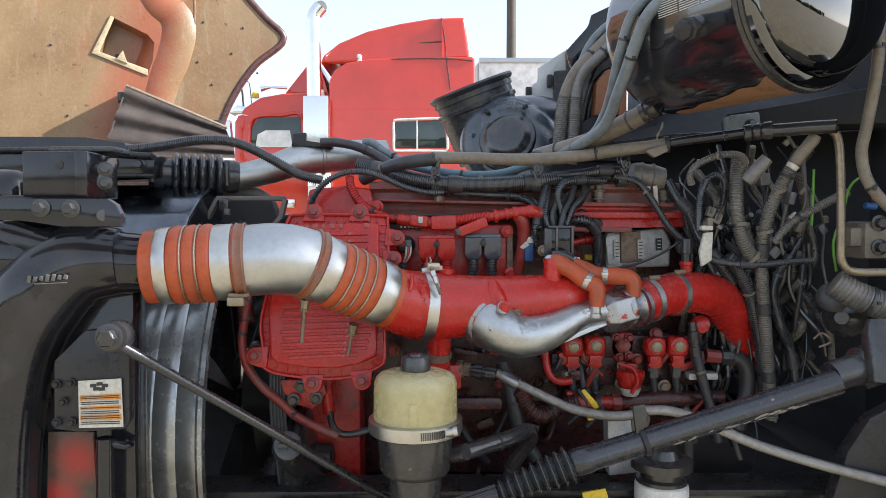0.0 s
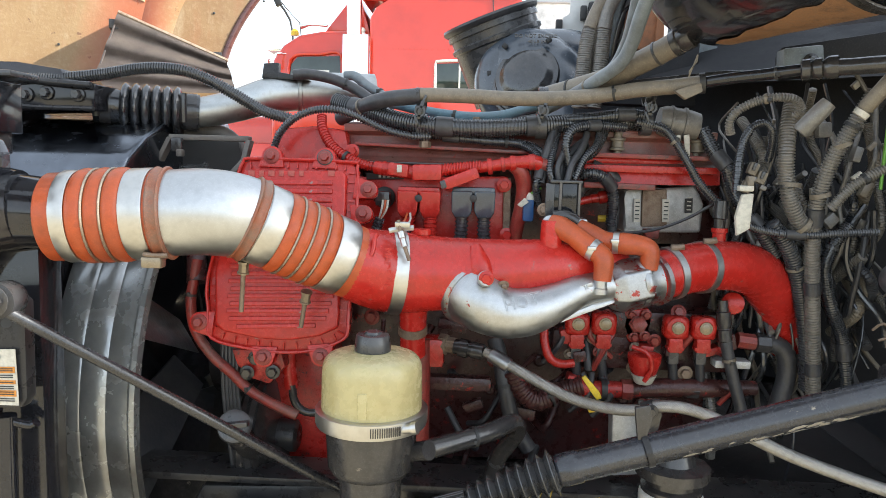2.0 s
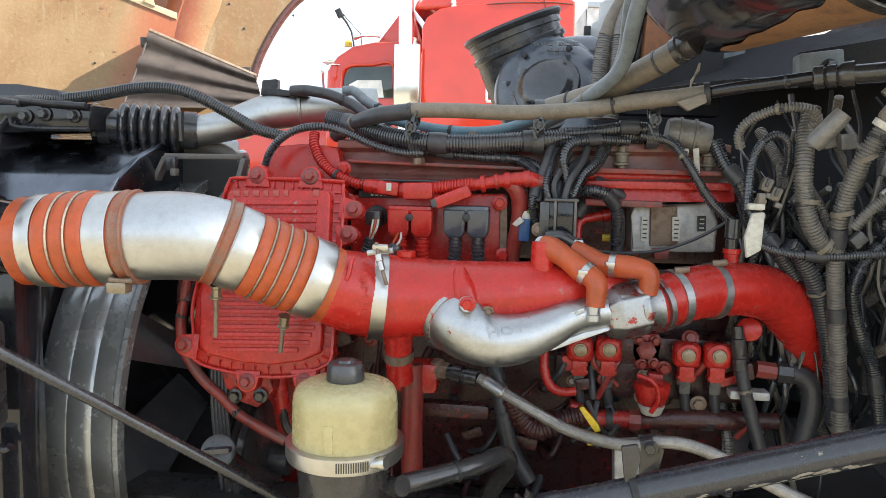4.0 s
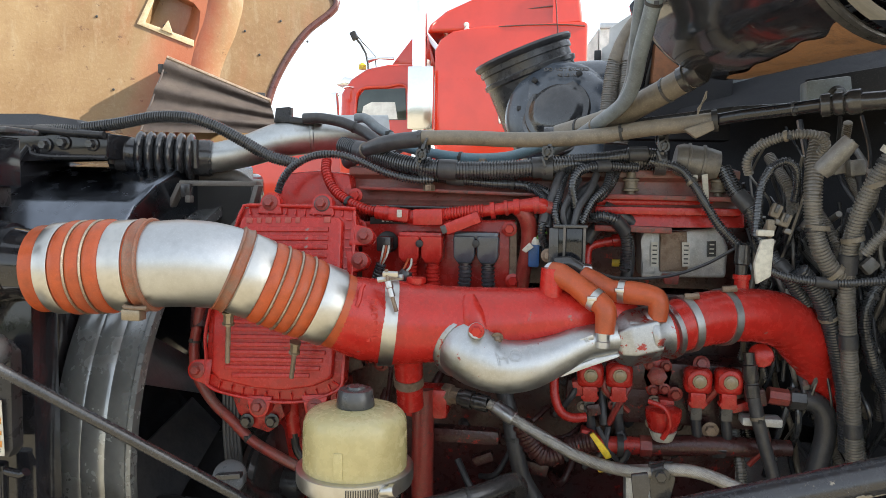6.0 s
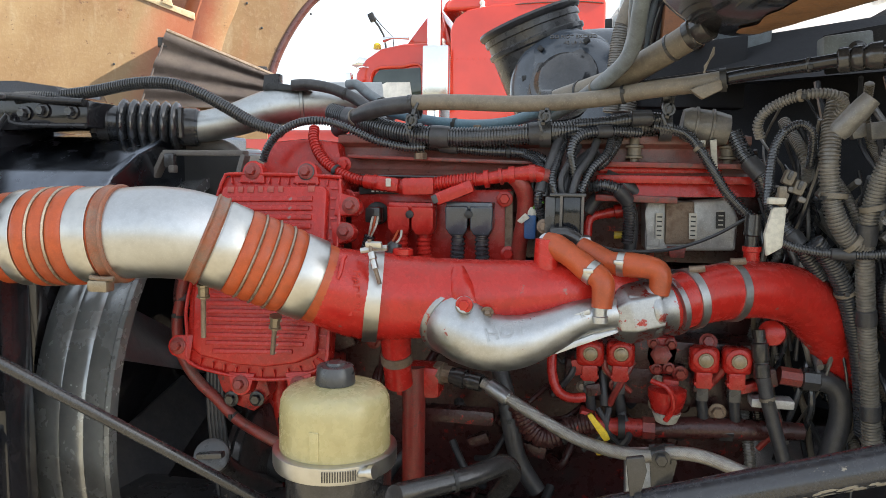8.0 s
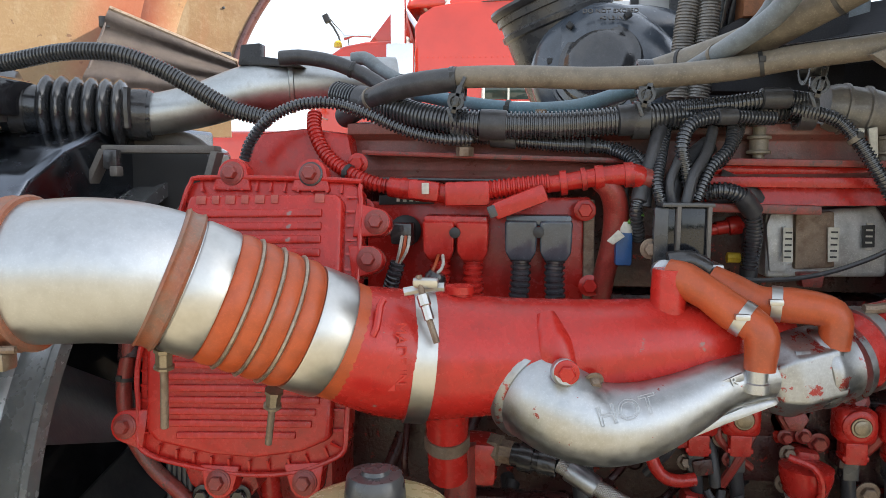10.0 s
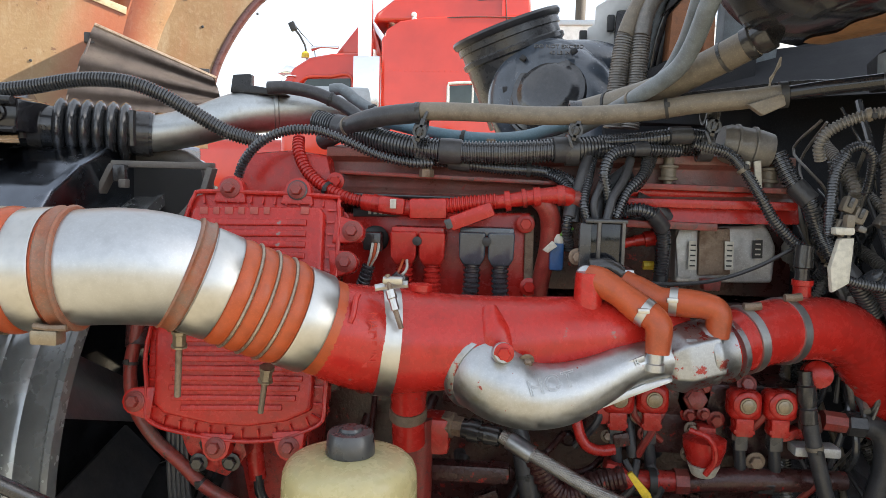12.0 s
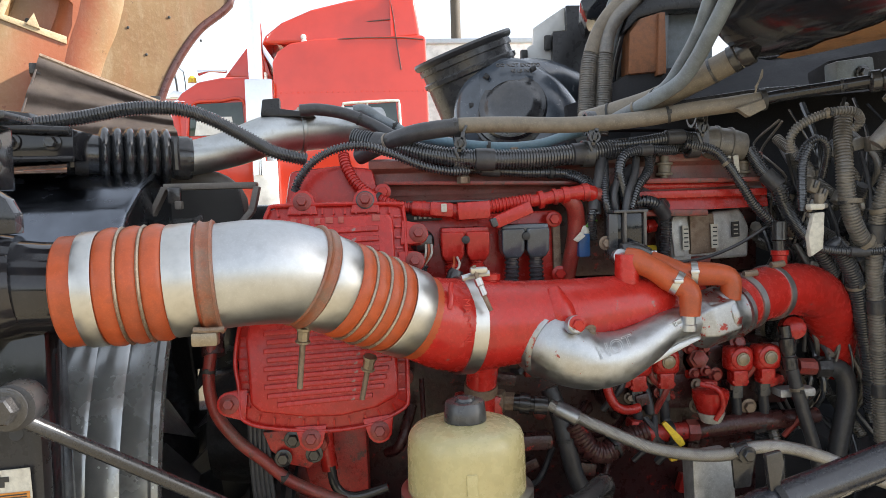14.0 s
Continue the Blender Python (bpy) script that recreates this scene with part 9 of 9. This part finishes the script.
def build_rear_right():
    """Fittings seen at the right end when the camera stands back."""
    t = thing("drier_pipe", ((0.712, 1.250, 1.312)), "grey bent metal pipe with a hook end", "metal pipe")
    part("pipe", sweep([(0.640, 1.220, 1.561), (0.662, 1.210, 1.558), (0.678, 1.210, 1.538), (0.684, 1.210, 1.461), (0.686, 1.210, 1.374), (0.688, 1.210, 1.333), (0.708, 1.210, 1.315), (0.759, 1.200, 1.314), (0.822, 1.190, 1.317)], 0.0072, 0.008, 16), BRASS, t)
    hose("hose", "dusty tan hose hanging from above", "rubber hose", [(0.690, 1.120, 1.750), (0.692, 1.130, 1.646), (0.690, 1.150, 1.559), (0.688, 1.160, 1.514), (0.699, 1.160, 1.468), (0.731, 1.160, 1.429), (0.780, 1.160, 1.393)], 0.0092, HOSE_TAN, None, 14)
    hose("wire", "green wire among the looms", "wire", [(0.755, 1.260, 1.484), (0.730, 1.260, 1.464), (0.722, 1.270, 1.413), (0.707, 1.270, 1.362), (0.719, 1.280, 1.310)], 0.0024, GREEN, None, 8)
    hose("wire", "green wire among the looms", "wire", [(0.685, 1.300, 1.497), (0.684, 1.300, 1.435), (0.683, 1.300, 1.393)], 0.0026, GREEN, None, 8)
    t = thing("taped_loom_end", ((0.622, 1.220, 1.501)), "tan taped loom end with a white ferrule", "loom end")
    part("sleeve", lathe((0.607, 1.220, 1.501), (0.639, 1.200, 1.552), ((0, 0.008), (0.004, 0.0105), (0.05, 0.011), (0.058, 0.008)), 16), HOSE_TAN, t)
    part("ferrule", lathe((0.603, 1.222, 1.493), (0.611, 1.218, 1.506), ((0, 0.010), (0.008, 0.0108)), 12), PAPER, t)
    hose("conduit", "black conduit crossing at the rear", CONDUIT, [(0.749, 1.300, 1.455), (0.697, 1.300, 1.429), (0.650, 1.310, 1.398), (0.623, 1.320, 1.361)], 0.0083, LOOM_DUSTY, (0.0040, 0.0018), 12)
    hose("conduit", "black corrugated conduit at the bay's rear", CONDUIT, [(0.692, 1.240, 1.293), (0.721, 1.230, 1.274), (0.765, 1.220, 1.255), (0.838, 1.210, 1.237)], 0.0255, LOOM_DUSTY, (0.007, 0.002), 18)
    t = thing("solenoid_valve", ((0.754, 1.300, 1.225)), "round grimy valve with a wire seal", "valve")
    part("body", lathe((0.777, 1.340, 1.219), (0.698, 1.240, 1.228), ((0, 0.035), (0.03, 0.038), (0.034, 0.034), (0.040, 0.034), (0.044, 0.037), (0.050, 0.032), (0.060, 0.024), (0.064, 0.018), (0.070, 0.012)), 24), GRIME, t)
    part("cap", lathe((0.718, 1.280, 1.259), (0.679, 1.240, 1.273), ((0, 0.022), (0.01, 0.026), (0.014, 0.022), (0.018, 0.026), (0.022, 0.022), (0.026, 0.026), (0.030, 0.022), (0.034, 0.012)), 24), BLACK, t)
    part("seal_wire", sweep([(0.664, 1.250, 1.191), (0.673, 1.240, 1.203), (0.689, 1.240, 1.188), (0.671, 1.245, 1.177)], 0.002, 0.006, 6), RUSTY, t)
    t = thing("brake_valve", ((0.783, 1.300, 1.340)), "dusty grey air valve block with coloured fittings", "valve")
    part("body", box(((0.810, 1.320, 1.366)), (0.08, 0.08, 0.07), 0.012), HOSE_TAN, t)
    for px in ([(0.795, 1.278, 1.398), (0.796, 1.278, 1.354)]):
        part("nut", hexbolt(px, (0, -1, 0), 0.010, 0.010), GRIME, t)
    part("port", box(((0.765, 1.310, 1.372)), (0.03, 0.04, 0.035), 0.006), HOSE_TAN, t)
    part("orange_fitting", lathe((0.801, 1.300, 1.455), (0.804, 1.300, 1.433), ((0, 0.008), (0.016, 0.009), (0.018, 0.006)), 10), ORANGE, t)
    part("blue_fitting", lathe((0.775, 1.290, 1.430), (0.801, 1.290, 1.428), ((0, 0.006), (0.02, 0.007)), 10), BLUE, t)
    t = thing("fan_of_plugs", ((0.709, 1.340, 1.371)), "cluster of dusty wiring plugs", "connector")
    rng = random.Random(4)
    for k in range(6):
        at = mid((0.531, 1.360, 1.469), (0.753, 1.360, 1.360), rng.random()) + Vector((rng.uniform(-0.03, 0.03), rng.uniform(-0.03, 0.03), rng.uniform(-0.06, 0.06)))
        part("plug", box(at, (rng.uniform(0.012, 0.022), 0.018, rng.uniform(0.016, 0.03)), 0.003, tilt(0, rng.uniform(-40, 40), 0)), (LOOM_DUSTY, PLASTIC, LOOM_DUSTY)[k % 3], t)
    # upright looms, duct box and far boxes behind the hoses at the top
    hose("conduit", "dusty brown corrugated loom rising beside the hoses", CONDUIT, [(0.297, 1.780, 1.544), (0.300, 1.780, 1.591), (0.304, 1.780, 1.648), (0.310, 1.780, 1.694), (0.320, 1.780, 1.729)], 0.0184, LOOM_DUSTY, (0.0046, 0.0022), 16, "upright looms", wraps=False)
    hose("conduit", "dusty brown corrugated loom rising beside the hoses", CONDUIT, [(0.325, 1.770, 1.543), (0.331, 1.770, 1.589), (0.335, 1.770, 1.646), (0.337, 1.770, 1.692), (0.340, 1.770, 1.726)], 0.0172, LOOM_DUSTY, (0.0046, 0.0022), 16, "upright looms", wraps=False)
    hose("taped_loom", "tan taped loom bent over the corrugated ones", CONDUIT, [(0.311, 1.775, 1.710), (0.323, 1.775, 1.743), (0.341, 1.770, 1.776), (0.373, 1.770, 1.812), (0.423, 1.770, 1.862)], 0.0160, HOSE_TAN, None, 16, "upright looms")
    hose("taped_loom", "tan taped loom bent over the corrugated ones", CONDUIT, [(0.337, 1.765, 1.708), (0.344, 1.765, 1.745), (0.359, 1.760, 1.776), (0.395, 1.760, 1.811), (0.443, 1.760, 1.859)], 0.0148, LOOM_DUSTY, None, 16, "upright looms")
    # bundle of hoses over the drum
    t = thing("cable_bundle", ((0.417, 1.750, 1.890)), "bundle of grey cables with black ties", "cable bundle")
    for k in range(5):
        off = Vector((0.010 * k, 0.006 * k, -0.016 * k))
        pts = [Vector(p) + off for p in [(0.334, 1.800, 1.691), (0.343, 1.790, 1.760), (0.369, 1.780, 1.835), (0.418, 1.780, 1.891), (0.495, 1.780, 1.929), (0.580, 1.780, 1.948)]]
        part("cable", sweep(pts, 0.0095, 0.01, 12), (HOSE_GREY, BLACK, HOSE_GREY, LOOM, BLACK)[k], t)


build_rear_right()


def build_rear_wiring():
    """Many thin wires and conduits that hang in front of the cab wall."""
    t = thing("wiring_bundle", ((0.636, 1.450, 0.989)), "tangle of dusty wires and conduits before the cab wall", "wiring")
    rng = random.Random(17)
    tl, tr, br, bl = [Vector(q) for q in [(0.488, 1.470, 1.530), (0.759, 1.450, 1.571), (0.795, 1.450, 0.956), (0.541, 1.470, 0.925)]]

    def spot(u, v):
        return tl.lerp(tr, u).lerp(bl.lerp(br, u), v)

    for k in range(84):
        u, v = rng.uniform(0.0, 1.0), rng.uniform(-0.05, 0.55)
        du, dv = rng.uniform(-0.28, 0.28), rng.uniform(0.2, 0.6)
        pts = []
        for m in range(5):
            w = m / 4
            pts.append(spot(u + du * w + 0.05 * math.sin(w * 5 + k), v + dv * w) + Vector((0, rng.uniform(-0.05, 0.06), 0)))
        r = rng.choice((0.002, 0.003, 0.004, 0.005, 0.007, 0.009))
        ribs = (0.0040, 0.0018) if r > 0.006 else None
        part("conduit" if ribs else "wire", sweep(pts, r, 0.012, 8, ribs), rng.choice((LOOM, LOOM_DUSTY, BLACK, LOOM_DUSTY, HOSE_TAN, LOOM)), t)
    for k in range(12):
        at = spot(rng.uniform(0.1, 1), rng.uniform(0.0, 0.42)) + Vector((0, rng.uniform(-0.09, 0.0), 0))
        part("clip", box(at, (rng.uniform(0.006, 0.014), 0.008, rng.uniform(0.006, 0.018)), 0.002, tilt(rng.uniform(-15, 15), rng.uniform(-60, 60), 0)), (PAPER, HOSE_TAN, WORN, HOSE_TAN)[k % 4], t)
    for k in range(9):
        at = spot(rng.uniform(0, 1), rng.uniform(0.05, 0.6)) + Vector((0, rng.uniform(-0.07, 0.0), 0))
        part("plug", box(at, (rng.uniform(0.010, 0.020), 0.014, rng.uniform(0.012, 0.028)), 0.003, tilt(rng.uniform(-15, 15), rng.uniform(-50, 50), 0)), rng.choice((HOSE_TAN, PLASTIC, LOOM_DUSTY, LOOM_DUSTY, PLASTIC)), t)


build_rear_wiring()


def build_block_clutter():
    """Lines, brackets and bolts low on the engine's side."""
    t = thing("engine_fittings", ((0.139, 1.450, 0.940)), "oily lines, brackets and bolts low on the engine", "engine fittings")
    rng = random.Random(29)
    tl, tr, br, bl = [Vector(q) for q in [(-0.171, 1.470, 1.136), (0.229, 1.470, 1.157), (0.621, 1.470, 0.903), (-0.163, 1.450, 0.842)]]
    for k in range(34):
        u, v = rng.random(), rng.random()
        at = tl.lerp(tr, u).lerp(bl.lerp(br, u), v) + Vector((0, rng.uniform(-0.03, 0.04), 0))
        c = k % 4
        if c == 0:
            part("bolt", hexbolt(at, (rng.uniform(-0.2, 0.2), -1, rng.uniform(-0.2, 0.2)), rng.uniform(0.006, 0.010)), rng.choice((GRIME, RED_DIRTY, RUSTY)), t)
        elif c == 1:
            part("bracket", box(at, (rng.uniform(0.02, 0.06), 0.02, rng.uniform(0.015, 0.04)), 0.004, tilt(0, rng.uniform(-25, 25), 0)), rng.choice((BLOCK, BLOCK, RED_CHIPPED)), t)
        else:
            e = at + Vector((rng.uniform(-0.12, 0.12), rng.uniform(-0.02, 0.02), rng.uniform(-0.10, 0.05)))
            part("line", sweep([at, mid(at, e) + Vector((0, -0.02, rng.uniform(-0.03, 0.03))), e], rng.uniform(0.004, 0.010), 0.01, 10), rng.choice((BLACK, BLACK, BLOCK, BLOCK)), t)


build_block_clutter()
